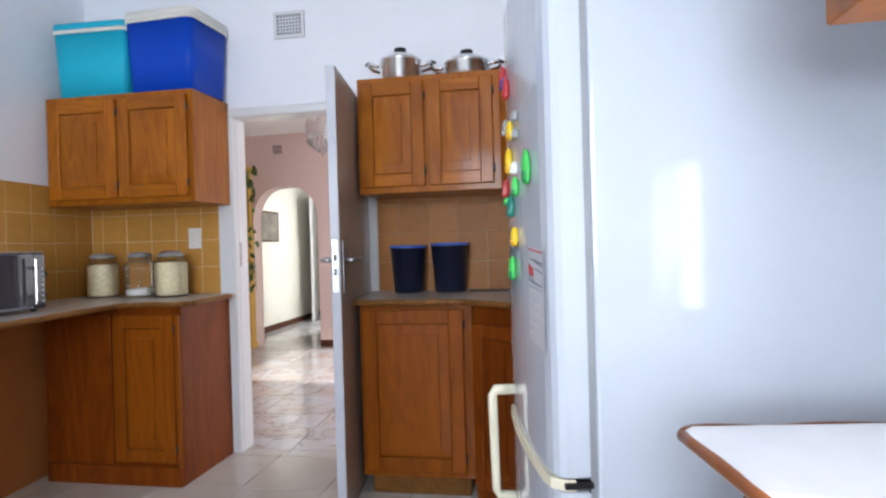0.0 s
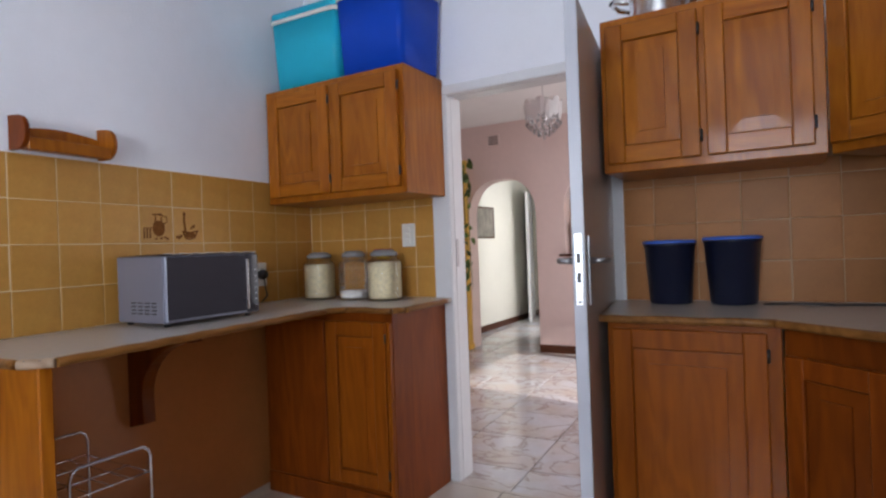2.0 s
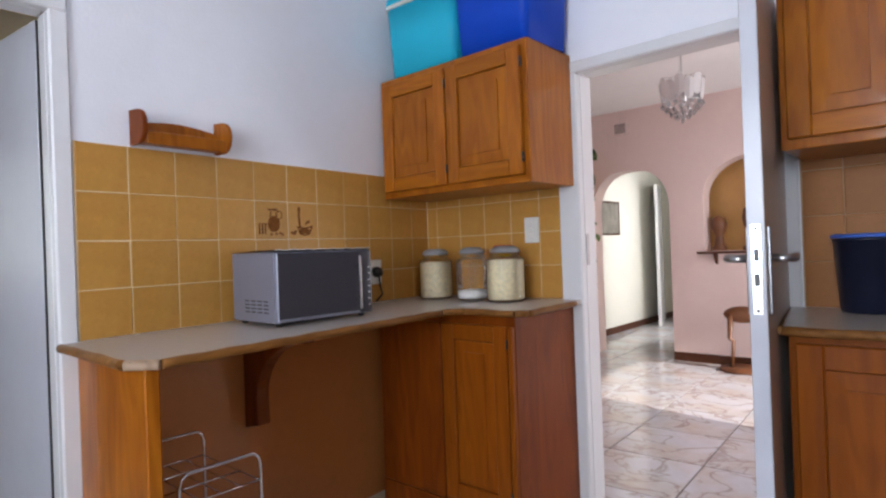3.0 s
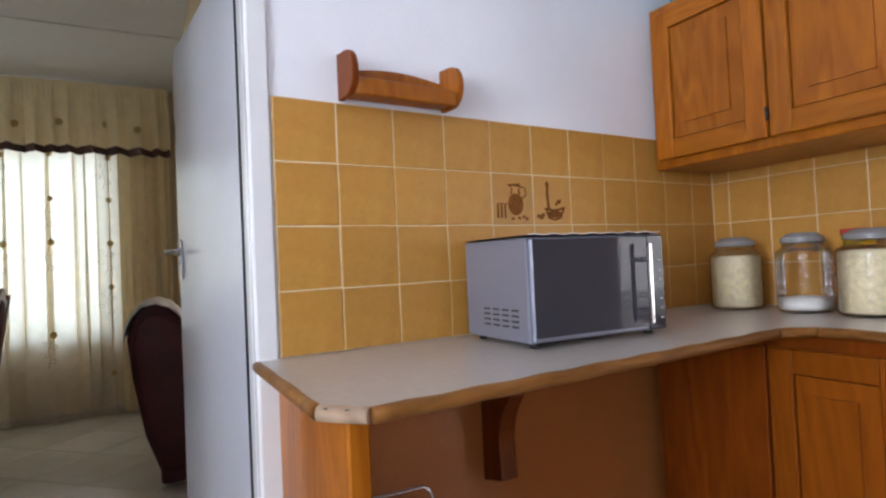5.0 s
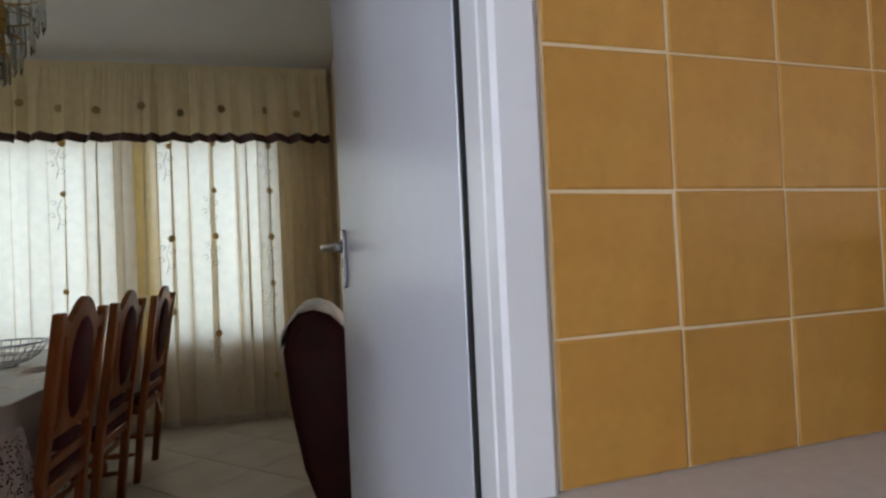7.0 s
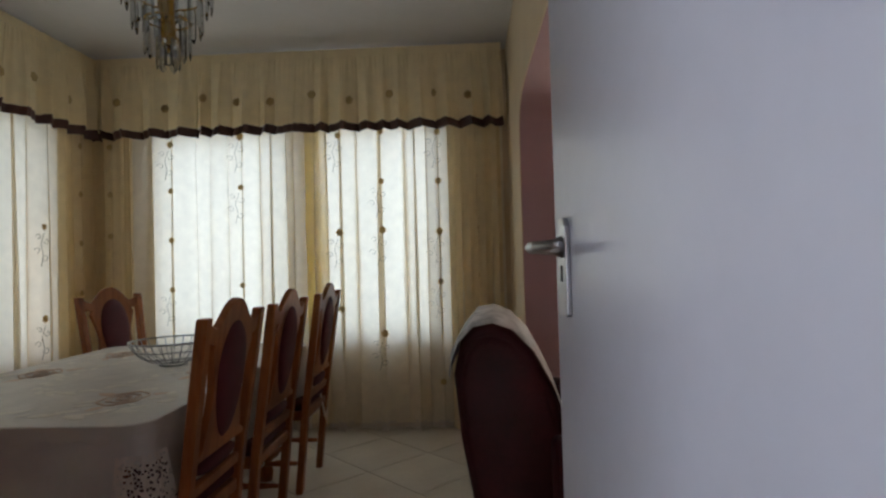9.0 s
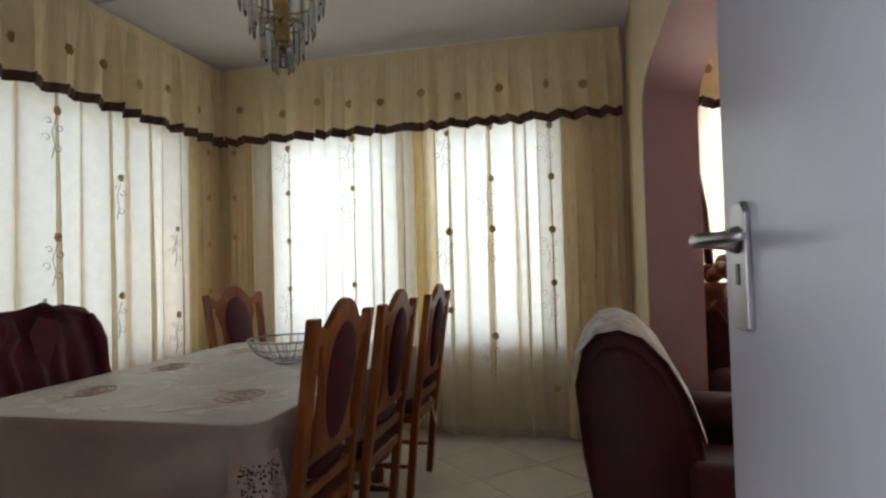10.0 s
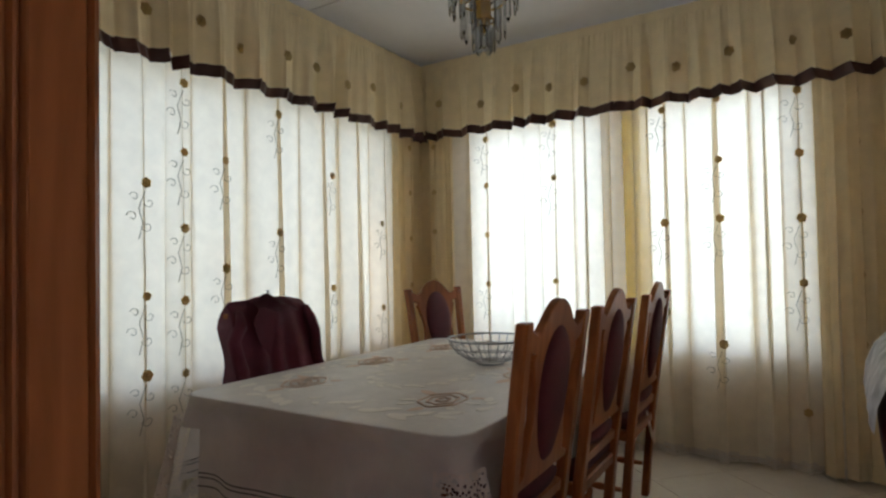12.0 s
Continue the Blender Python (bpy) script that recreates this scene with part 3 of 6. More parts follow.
hall_lining = doorway("door_frame_1", Matrix.Translation((-1.42, YN, 0)), 0.765, 1.94, 0.12, "white painted steel frame of the hall doorway", 0.105)
part("strike_plate", box(bmesh.new(), 0.0, 0.004, 0.035, 0.055, 1.08, 1.22), BRUSHED, hall_lining, "dark steel strike plate")
dining_lining = doorway("door_frame_2", Matrix.Translation((-2.222, 0.80, 0)) @ pose(0, 0, 0, 0, 0, 90), 0.867, 1.95, 0.085, "white painted steel frame of the dining room doorway", 0.075, 0.054)


def door_leaf(name, m, w, h, material, label, edge_material, thick=0.04):
    """A flush door; local x from the hinge to the free edge, y its thickness."""
    t = thing(name, m, label, "door")
    t["kind"] = "structure"
    part("leaf", cube(0, w, 0, thick, 0.008, h, 0.003), material, t)
    part("edge_strip", cube(w, w + 0.004, 0.001, thick - 0.001, 0.01, h - 0.002, 0.001), edge_material, t, "white painted door edge")
    return t


d1 = door_leaf("door_1", Matrix.Translation((-0.66, 3.47, 0)) @ pose(0, 0, 0, 0, 0, -82.5), 0.79, 1.935, BEIGE_DOOR, "beige flush door standing open into the kitchen", DOOR_PAINT)
for side in (-1, 1):
    b = bmesh.new()
    y = 0.0 if side < 0 else 0.04
    x = 0.73
    pl = part("handle_plate", cube(x - 0.019, x + 0.019, *sorted((y, y + side * 0.008)), 0.98, 1.20, 0.003), BRUSHED, d1, "satin metal back plate")
    tube(b, [(x, y + side * 0.006, 1.12), (x, y + side * 0.045, 1.12), (x - 0.02, y + side * 0.055, 1.12), (x - 0.11, y + side * 0.055, 1.123)], [0.011, 0.010, 0.011, 0.008], 10)
    part("lever", b, BRUSHED, pl)
lockcase = part("lock_face", cube(0.794, 0.797, 0.009, 0.031, 0.985, 1.205, 0.001), STEEL, d1, "polished steel lock face")
for z0, z1 in ((1.115, 1.145), (1.055, 1.085)):
    part("keep_hole", cube(0.797, 0.799, 0.014, 0.026, z0, z1, 0.0), BLACK, lockcase)
for z in (0.995, 1.195):
    part("screw", lathe(bmesh.new(), [(0.004, 0), (0.003, 0.002)], 10), BLACK, lockcase, m=Matrix.Translation((0.797, 0.02, z)) @ pose(0, 0, 0, 0, 90, 0))

d2 = door_leaf("door_2", Matrix.Translation((-2.328, 1.694, 0)) @ pose(0, 0, 0, 0, 0, 186.9), 0.797, 1.945, DOOR_PAINT, "grey-white gloss door open against the dining room wall", DOOR_PAINT, 0.034)


def lever_set(door, x, y, side, z0, z1, zl):
    """A tapered back plate with a bowed lever; side is the way out of the leaf."""
    b = prism(bmesh.new(), [(-0.021, 0.0), (-0.015, -0.004), (0.015, -0.004), (0.021, 0.0), (0.019, z1 - z0 - 0.012), (0.010, z1 - z0), (-0.010, z1 - z0), (-0.019, z1 - z0 - 0.012)], 0.0, 0.008, 0.002, pose(0, 0, 0, 90, 0, 0))
    plate = part("handle_plate", b, BRUSHED, door, "satin metal back plate", m=Matrix.Translation((x, y if side > 0 else y, z0)) @ (pose(0, 0, 0, 0, 0, 180) if side > 0 else pose(0, 0, 0)))
    part("boss", tube(bmesh.new(), [(0, -0.007, zl - z0), (0, -0.020, zl - z0), (0, -0.042, zl - z0)], [0.016, 0.011, 0.009], 14), BRUSHED, plate)
    out = 1 if side > 0 else -1
    b = tube(bmesh.new(), [(0, -0.040, zl - z0), (out * 0.004, -0.051, zl - z0), (out * 0.030, -0.049, zl - z0), (out * 0.055, -0.042, zl - z0 + 0.001), (out * 0.082, -0.032, zl - z0 + 0.002)], [0.008, 0.009, 0.008, 0.006, 0.004], 10)
    part("lever", b, BRUSHED, plate)
    part("keyhole", cube(-0.004, 0.004, -0.0095, -0.008, 0.045, 0.068, 0.0), BLACK, plate)


lever_set(d2, 0.742, 0.034, 1, 1.122, 1.257, 1.216)
lever_set(d2, 0.742, 0.0, -1, 1.122, 1.257, 1.216)
# Black strip on the hinge edge paints the shadow between leaf and frame.
part("hinge_gap_shadow", cube(-0.006, -0.0005, 0.012, 0.033, 0.01, 1.94, 0.0), BLACK, d2, "black strip for the shadow in the hinge gap")

d3 = door_leaf("door_3", Matrix.Translation((-3.545, 9.90, 0)) @ pose(0, 0, 0, 0, 0, -73), 0.80, 1.98, WHITE_PAINT, "white corridor door standing ajar", WHITE_PAINT)
part("handle_plate", cube(0.70, 0.735, 0.04, 0.05, 0.95, 1.15, 0.003), BRUSHED, d3)


def steel_window(name, m, w, h, bays, label):
    """A steel window: local x across, z up from the sill; panes in front of the lamp."""
    t = thing(name, m, label, "window")
    t["kind"] = "structure"
    b = bmesh.new()
    for x0, x1, z0, z1 in ((0, w, 0, 0.035), (0, w, h - 0.035, h), (0, 0.035, 0.035, h - 0.035), (w - 0.035, w, 0.035, h - 0.035)):
        box(b, x0, x1, -0.02, 0.02, z0, z1, 0.003)
    part("window_frame", b, WHITE_PAINT, t)
    for i in range(1, bays):
        part("mullion", cube(w * i / bays - 0.012, w * i / bays + 0.012, -0.015, 0.015, 0.035, h - 0.035, 0.002), WHITE_PAINT, t)
    for i in range(bays):
        p = part("pane", cube(w * i / bays + 0.014, w * (i + 1) / bays - 0.014, -0.003, 0.003, 0.036, h - 0.036, 0.0), PANE, t)
        p.visible_shadow = False
    part("window_sill", cube(-0.04, w + 0.04, -0.02, 0.11, -0.03, 0.0, 0.004), WHITE_PAINT, t)
    return t


steel_window("window_1", Matrix.Translation((0.8, YS - 0.05, 0.92)) @ pose(0, 0, 0, 0, 0, 180) @ pose(0, 0, 0, 0, 0, 180) @ Matrix.Translation((-1.5, 0, 0)), 1.5, 1.56, 2, "white steel kitchen window")
for k, (y, w) in enumerate(((-0.864, 0.988), (0.28, 0.958), (2.2, 1.9))):
    steel_window("window_%d" % (k + 2), Matrix.Translation((XF - 0.08, y + w, 0.66)) @ pose(0, 0, 0, 0, 0, -90), w, 1.54, 2, "white steel window behind curtains")
steel_window("window_5", Matrix.Translation((-6.02, YD0 - 0.08, 0.66)), 2.6, 1.54, 4, "long white steel window behind curtains")
# Unseen slit window, added round the lamp that mirrors in the fridge.
steel_window("window_7", Matrix.Translation((0.985, 0.63, 0.945)) @ pose(0, 0, 0, 0, 0, 90) , 0.31, 0.47, 1, "small white steel window added for the fridge reflection")
steel_window("window_6", Matrix.Translation((1.42, 4.7, 0.12)) @ pose(0, 0, 0, 0, 0, 90), 1.8, 2.08, 2, "tall hall window")

# ---- kitchen ----


def panel_door(parent, x0, x1, z0, z1, y, material=None, name="door"):
    """A framed door with a raised and fielded panel; its front faces -y at y."""
    material = material or PINE
    t, s = 0.02, min(0.066, (x1 - x0) * 0.2)
    d = part(name, cube(x0, x1, y + 0.0185, y + 0.021, z0, z1, 0.0), material, parent)
    for a, c in ((x0, x0 + s), (x1 - s, x1)):
        part("stile", cube(a, c, y, y + 0.0185, z0, z1, 0.004), material, d)
    for a, c in ((z0, z0 + s), (z1 - s, z1)):
        part("rail", cube(x0 + s, x1 - s, y + 0.001, y + 0.0185, a, c, 0.003), PINE_FLAT if material is PINE else material, d)
    b = bmesh.new()
    g, r = 0.004, min(0.046, (x1 - x0) * 0.14)
    xa, xb, za, zb = x0 + s + g, x1 - s - g, z0 + s + g, z1 - s - g
    lo = [b.verts.new((x, y + 0.0112, z)) for x, z in ((xa, za), (xb, za), (xb, zb), (xa, zb))]
    hi = [b.verts.new((x, y + 0.004, z)) for x, z in ((xa + r, za + r), (xb - r, za + r), (xb - r, zb - r), (xa + r, zb - r))]
    st = [b.verts.new((x, y + 0.0095, z)) for x, z in ((xa + r, za + r), (xb - r, za + r), (xb - r, zb - r), (xa + r, zb - r))]
    for i in range(4):
        j = (i + 1) % 4
        b.faces.new((lo[i], lo[j], st[j], st[i]))
        b.faces.new((st[i], st[j], hi[j], hi[i]))
    b.faces.new(hi)
    bk = [b.verts.new((v.co.x, y + 0.018, v.co.z)) for v in lo]
    for i in range(4):
        j = (i + 1) % 4
        b.faces.new((lo[j], lo[i], bk[i], bk[j]))
    b.faces.new(bk[::-1])
    part("panel", b, material, d)
    for z in (z0 + 0.07, z1 - 0.07):
        part("hinge", tube(bmesh.new(), [(x1 + 0.002, y + 0.004, z - 0.02), (x1 + 0.002, y + 0.004, z + 0.02)], 0.005, 8), BLACK, d, "small dark hinge")
    return d


def cupboard(name, m, w, h, d, cuts, label, material=None, doors=True, top_gap=0.03):
    """A cupboard carcass with panel doors; local x along the front, y into the wall, z up. cuts: door edges along x."""
    material = material or PINE
    t = thing(name, m, label, "cupboard", "kitchen cupboards")
    b = box(bmesh.new(), 0, w, 0.002, d, 0, h, 0.003)
    part("body", b, material, t)
    for i, (a, c) in enumerate(cuts):
        panel_door(t, a, c, top_gap, h - top_gap, -0.022, material)
    return t


cupboard("wall_cupboard", Matrix.Translation((-2.315, 3.118, 1.435)), 0.87, 0.585, 0.352, [(0.03, 0.435), (0.445, 0.845)], "orange pine wall cupboard with two panelled doors")
cupboard("wall_cupboard", Matrix.Translation((-0.56, 3.118, 1.43)), 0.70, 0.565, 0.352, [(0.02, 0.335), (0.355, 0.665)], "orange pine wall cupboard beside the hall door")
cupboard("wall_cupboard", Matrix.Translation((0.145, 3.118, 1.425)) @ pose(0, 0, 0, 0, 0, -38), 0.32, 0.565, 0.22, [(0.01, 0.31)], "orange pine corner wall cupboard set at an angle")
cupboard("wall_cupboard", Matrix.Translation((0.42, 2.90, 1.425)) @ pose(0, 0, 0, 0, 0, -90), 0.9, 0.565, 0.52, [(0.02, 0.44), (0.46, 0.88)], "orange pine wall cupboard above the side counter")
cupboard("wall_cupboard", Matrix.Translation((0.625, 1.08, 1.40)) @ pose(0, 0, 0, 0, 0, -90), 1.6, 0.585, 0.31, [(0.02, 0.5), (0.53, 1.05), (1.08, 1.58)], "orange pine wall cupboard above the counter by the fridge")

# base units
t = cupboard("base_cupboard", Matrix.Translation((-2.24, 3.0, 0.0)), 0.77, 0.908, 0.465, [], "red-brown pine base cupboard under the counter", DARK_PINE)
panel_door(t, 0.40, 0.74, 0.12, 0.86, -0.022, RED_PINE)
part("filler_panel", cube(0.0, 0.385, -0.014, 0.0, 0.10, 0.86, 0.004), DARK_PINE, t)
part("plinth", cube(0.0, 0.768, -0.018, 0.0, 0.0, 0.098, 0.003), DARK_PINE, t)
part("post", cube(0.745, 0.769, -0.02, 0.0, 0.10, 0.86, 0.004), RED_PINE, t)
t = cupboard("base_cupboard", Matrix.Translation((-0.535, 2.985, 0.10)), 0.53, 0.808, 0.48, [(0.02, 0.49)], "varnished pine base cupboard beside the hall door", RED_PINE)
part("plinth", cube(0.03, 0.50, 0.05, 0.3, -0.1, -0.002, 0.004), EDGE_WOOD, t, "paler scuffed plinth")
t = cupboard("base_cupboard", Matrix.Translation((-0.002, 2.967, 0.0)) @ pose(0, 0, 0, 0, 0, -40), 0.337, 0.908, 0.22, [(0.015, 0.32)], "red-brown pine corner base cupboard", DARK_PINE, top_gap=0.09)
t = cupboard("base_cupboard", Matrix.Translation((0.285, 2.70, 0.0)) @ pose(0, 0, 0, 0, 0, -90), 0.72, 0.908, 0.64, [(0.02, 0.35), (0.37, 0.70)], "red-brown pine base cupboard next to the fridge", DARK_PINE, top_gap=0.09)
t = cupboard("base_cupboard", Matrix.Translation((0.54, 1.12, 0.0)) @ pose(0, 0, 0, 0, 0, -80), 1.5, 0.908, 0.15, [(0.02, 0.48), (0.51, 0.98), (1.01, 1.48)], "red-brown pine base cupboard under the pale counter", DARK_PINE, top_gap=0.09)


PALE_EDGE = wood("bare_corner_block", (0.34, 0.22, 0.14), (0.52, 0.38, 0.27), 0.5, axis=0)


def worktop(name, pts, edge, label, top=None, edge_mat=None, lip=1.0):
    """A laminate worktop with a bull-nosed wooden lipping along the given edge points."""
    t = thing(name, Matrix.Translation((pts[0][0], pts[0][1], 0.885)), label, "worktop")
    o = Vector(pts[0])
    b = prism(bmesh.new(), [tuple(Vector(p) - o) for p in pts], 0.0235, 0.042)
    part("top", b, top or LAMINATE, t)
    e = [Vector(p) - o for p in edge]
    for i, (p, q) in enumerate(zip(e, e[1:])):
        b = bmesh.new()
        d = (q - p).normalized()
        nrm = Vector((d.y, -d.x))
        k = max(2, int((q - p).length / 0.03))
        prof = [(0.0, 0.019), (0.009, 0.0192), (0.014, 0.024), (0.0155, 0.033), (0.011, 0.0415), (0.0, 0.0435)]
        prof = [(a * lip, 0.0435 - (0.0435 - z) * lip) for a, z in prof]
        rows = []
        for j in range(k + 1):
            c = p + (q - p) * j / k
            wob = 0.0012 * math.sin(31 * (c.x + o.x) + 47 * (c.y + o.y)) * (0 < j < k)
            rows.append([b.verts.new((c.x + nrm.x * (a + wob * (a > 0)), c.y + nrm.y * (a + wob * (a > 0)), z + wob)) for a, z in prof])
        for r0, r1 in zip(rows, rows[1:]):
            for u in range(len(prof) - 1):
                b.faces.new((r0[u], r1[u], r1[u + 1], r0[u + 1])).smooth = True
        b.faces.new(rows[0])
        b.faces.new(rows[-1][::-1])
        worn = edge_mat is None and (q - p).length < 0.1 and i == 1
        part("edging", b, edge_mat or (PALE_EDGE if worn else EDGE_WOOD), t, "bare pale corner block" if worn else "worn varnished wooden edging")
    return t


def wall_pt(y, off=0.0):
    p = WEST @ Vector((off, (y - 1.70) / math.cos(radians(4.5)), 0))
    return (p.x, p.y)


wt = worktop("worktop", [wall_pt(1.672, 0.002), (-1.70, 1.672), (-1.635, 1.73), (-1.745, 2.88), (-1.69, 2.962), (-1.44, 2.962), (-1.405, 3.0), (-1.43, 3.472), (-2.355, 3.472)],
        [(-2.205, 1.672), (-1.70, 1.672), (-1.635, 1.73), (-1.745, 2.88), (-1.69, 2.962), (-1.44, 2.962), (-1.405, 3.0), (-1.43, 3.40)], "speckled beige laminate worktop with worn wooden edging")
for x, y in ((-1.687, 1.690), (-1.66, 1.715)):
    part("screw_hole", lathe(bmesh.new(), [(0.004, 0.0), (0.004, 0.001)], 10), BLACK, wt, m=Matrix.Translation((x + 0.019 - wt.location.x, y - 0.019 - wt.location.y, 0.0425)))
worktop("worktop", [(0.949, 3.472), (-0.62, 3.472), (-0.535, 2.925), (-0.02, 2.925), (0.245, 2.69), (0.275, 1.96), (0.949, 1.96)],
        [(-0.60, 3.35), (-0.535, 2.925), (-0.02, 2.925), (0.245, 2.69), (0.275, 1.97)], "speckled beige laminate worktop with wooden edging beside the fridge")
worktop("worktop", [(0.949, 1.225), (0.497, 1.165), (0.483, 1.145), (0.515, 0.95), (0.60, 0.40), (0.76, -0.6), (0.949, -0.6)], [(0.949, 1.225), (0.497, 1.165), (0.483, 1.145), (0.515, 0.95), (0.60, 0.40), (0.76, -0.6)], "white laminate worktop with brown rounded edge", mat("white_laminate", (0.72, 0.73, 0.76), 0.2, vary=0.04, scale=20), wood("red_brown_lipping", (0.22, 0.07, 0.025), (0.34, 0.12, 0.05), 0.3, axis=1), 0.6)

t = thing("end_panel", Matrix.Translation((-2.21, 1.715, 0)), "orange pine end panel under the worktop", "panel")
part("board", cube(0, 0.50, 0, 0.028, 0, 0.908, 0.003), PINE, t)
part("stile", cube(0.47, 0.525, -0.006, 0.032, 0, 0.908, 0.004), PINE, t)
bm = box(bmesh.new(), 0.001, 0.008, 0.05, 1.40, 0, 0.884)
bmesh.ops.transform(bm, matrix=WEST, verts=bm.verts)
structure("wall_panel", bm, BROWN_WALL, "brown painted wall under the worktop", "wall")
t = thing("worktop_bracket", WEST @ Matrix.Translation((0.009, 0.62, 0.908)), "curved wooden bracket under the worktop", "bracket")
pts = [(0, 0), (0.36, 0), (0.36, -0.05)] + [(0.36 - 0.28 * math.sin(a * math.pi / 20), -0.05 - 0.23 * (1 - math.cos(a * math.pi / 20))) for a in range(1, 11)] + [(0.085, -0.38), (0.0, -0.40)]
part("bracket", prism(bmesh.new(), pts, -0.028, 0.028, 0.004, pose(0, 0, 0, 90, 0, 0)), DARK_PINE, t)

# loose things of the kitchen


def cooler(m, w, d, h, body_mat, lid_mat, label):
    """A tapered picnic cooler with a lipped lid."""
    t = thing("cooler_box", m, label, "cooler box", "coolers on the cupboard")
    def shell(z0, z1, k0, k1, grow, r=0.035):
        b = bmesh.new()
        rings = []
        for z, k in ((z0, k0), (z1, k1)):
            pts = []
            for cx, cy, a0 in ((1, 1, 0), (-1, 1, 90), (-1, -1, 180), (1, -1, 270)):
                for a in (0, 30, 60, 90):
                    pts.append((cx * (w * k / 2 - r) + (r + grow) * math.cos(radians(a0 + a)), cy * (d * k / 2 - r) + (r + grow) * math.sin(radians(a0 + a)), z))
            rings.append([b.verts.new(p) for p in pts])
        for i in range(16):
            b.faces.new((rings[0][i], rings[0][(i + 1) % 16], rings[1][(i + 1) % 16], rings[1][i])).smooth = True
        b.faces.new(rings[0][::-1])
        b.faces.new(rings[1])
        return b
    part("tub", shell(0, h * 0.86, 0.90, 0.985, 0.0), body_mat, t)
    lid = part("lid", shell(h * 0.915, h, 1.0, 0.985, 0.004), lid_mat, t)
    part("rim", shell(h * 0.862, h * 0.913, 1.0, 1.0, 0.004), WHITE_PLASTIC, t, "white rim")
    b = tube(bmesh.new(), [(-w * 0.40, -d * 0.08, h + 0.008), (-w * 0.2, -d * 0.08, h + 0.014), (w * 0.2, -d * 0.08, h + 0.014), (w * 0.40, -d * 0.08, h + 0.008)], 0.008, 8)
    part("handle", b, lid_mat, lid)
    return t


cooler(Matrix.Translation((-2.055, 3.29, 2.022)) @ pose(0, 0, 0, 0, 0, 2), 0.44, 0.33, 0.395, TURQUOISE, TURQUOISE, "turquoise plastic cooler box on the wall cupboard")
cooler(Matrix.Translation((-1.63, 3.29, 2.022)) @ pose(0, 0, 0, 0, 0, -3), 0.41, 0.34, 0.425, BLUE, WHITE_PLASTIC, "royal blue cooler box with a white lid")


def pot(m, r, h, label):
    """A steel pot with two black-lined loop handles and a lid."""
    t = thing("cooking_pot", m, label, "pot", "pots on the cupboard")
    part("pan", lathe(bmesh.new(), [(r * 0.90, 0), (r, 0.012), (r, h), (r * 1.04, h + 0.004), (r * 0.97, h + 0.004), (r * 0.96, 0.02)], 32), STEEL, t)
    lid = part("lid", lathe(bmesh.new(), [(r * 1.03, h + 0.005), (r * 1.0, h + 0.012), (r * 0.72, h + 0.034), (r * 0.25, h + 0.046), (0.0, h + 0.048)], 32), STEEL, t)
    part("knob", lathe(bmesh.new(), [(0.012, h + 0.046), (0.012, h + 0.056), (0.032, h + 0.060), (0.032, h + 0.072), (0.0, h + 0.076)], 18), STAINLESS_BLACK, lid, "black knob")
    for s in (-1, 1):
        pts = [(s * (r + 0.0), -0.05, h * 0.72), (s * (r + 0.045), -0.045, h * 0.85), (s * (r + 0.062), 0, h * 0.93), (s * (r + 0.045), 0.045, h * 0.85), (s * r, 0.05, h * 0.72)]
        part("handle", tube(bmesh.new(), pts, [0.008, 0.011, 0.012, 0.011, 0.008], 8), STEEL, t)
        part("grip", tube(bmesh.new(), [(s * (r + 0.052), -0.03, h * 0.92), (s * (r + 0.069), 0, h * 0.97), (s * (r + 0.052), 0.03, h * 0.92)], 0.010, 8), STAINLESS_BLACK, t, "black grip")
    return t


pot(Matrix.Translation((-0.373, 3.28, 1.998)) @ pose(0, 0, 0, 0, 0, 8), 0.105, 0.112, "polished steel pot with lid on the cupboard")
pot(Matrix.Translation((-0.03, 3.28, 1.998)) @ pose(0, 0, 0, 0, 0, -6), 0.112, 0.075, "shallow polished steel pot with lid on the cupboard")
pot(Matrix.Translation((0.36, 3.16, 1.992)) @ pose(0, 0, 0, 0, 0, 30), 0.11, 0.10, "steel pot with lid on the corner cupboard")


def jar(m, fill, fill_mat, label, level, r=0.078, h=0.205):
    """A ribbed glass storage jar with a domed lid."""
    t = thing("storage_jar", m, label, "jar", "storage jars")
    ribs = [(r + 0.0016 * math.sin(i * math.pi / 2), 0.008 + h * 0.68 * i / 20) for i in range(21)]
    shoulder = [(r * 0.98, h * 0.745), (r * 0.92, h * 0.775), (r * 0.80, h * 0.80), (r * 0.74, h * 0.815), (r * 0.74, h * 0.87), (r * 0.70, h * 0.87)]
    part("glass_body", lathe(bmesh.new(), [(r * 0.9, 0)] + ribs + shoulder, 28), JAR_GLASS, t)
    part("contents", lathe(bmesh.new(), [(r * 0.86, 0.008), (r * 0.95, 0.016), (r * 0.95, h * level), (r * 0.5, h * level + 0.006), (0, h * level + 0.004)], 24), fill_mat, t, fill)
    part("lid", lathe(bmesh.new(), [(r * 0.76, h * 0.872), (r * 0.77, h * 0.935), (r * 0.73, h * 0.95), (r * 0.60, h * 0.965), (r * 0.56, h * 0.99), (r * 0.30, h), (0, h)], 24), JAR_LID, t, "dull grey lid")
    part("band", lathe(bmesh.new(), [(r * 0.77, h * 0.878), (r * 0.79, h * 0.883), (r * 0.79, h * 0.90), (r * 0.77, h * 0.905)], 24), JAR_LID, t, "ridged lid band")
    return t


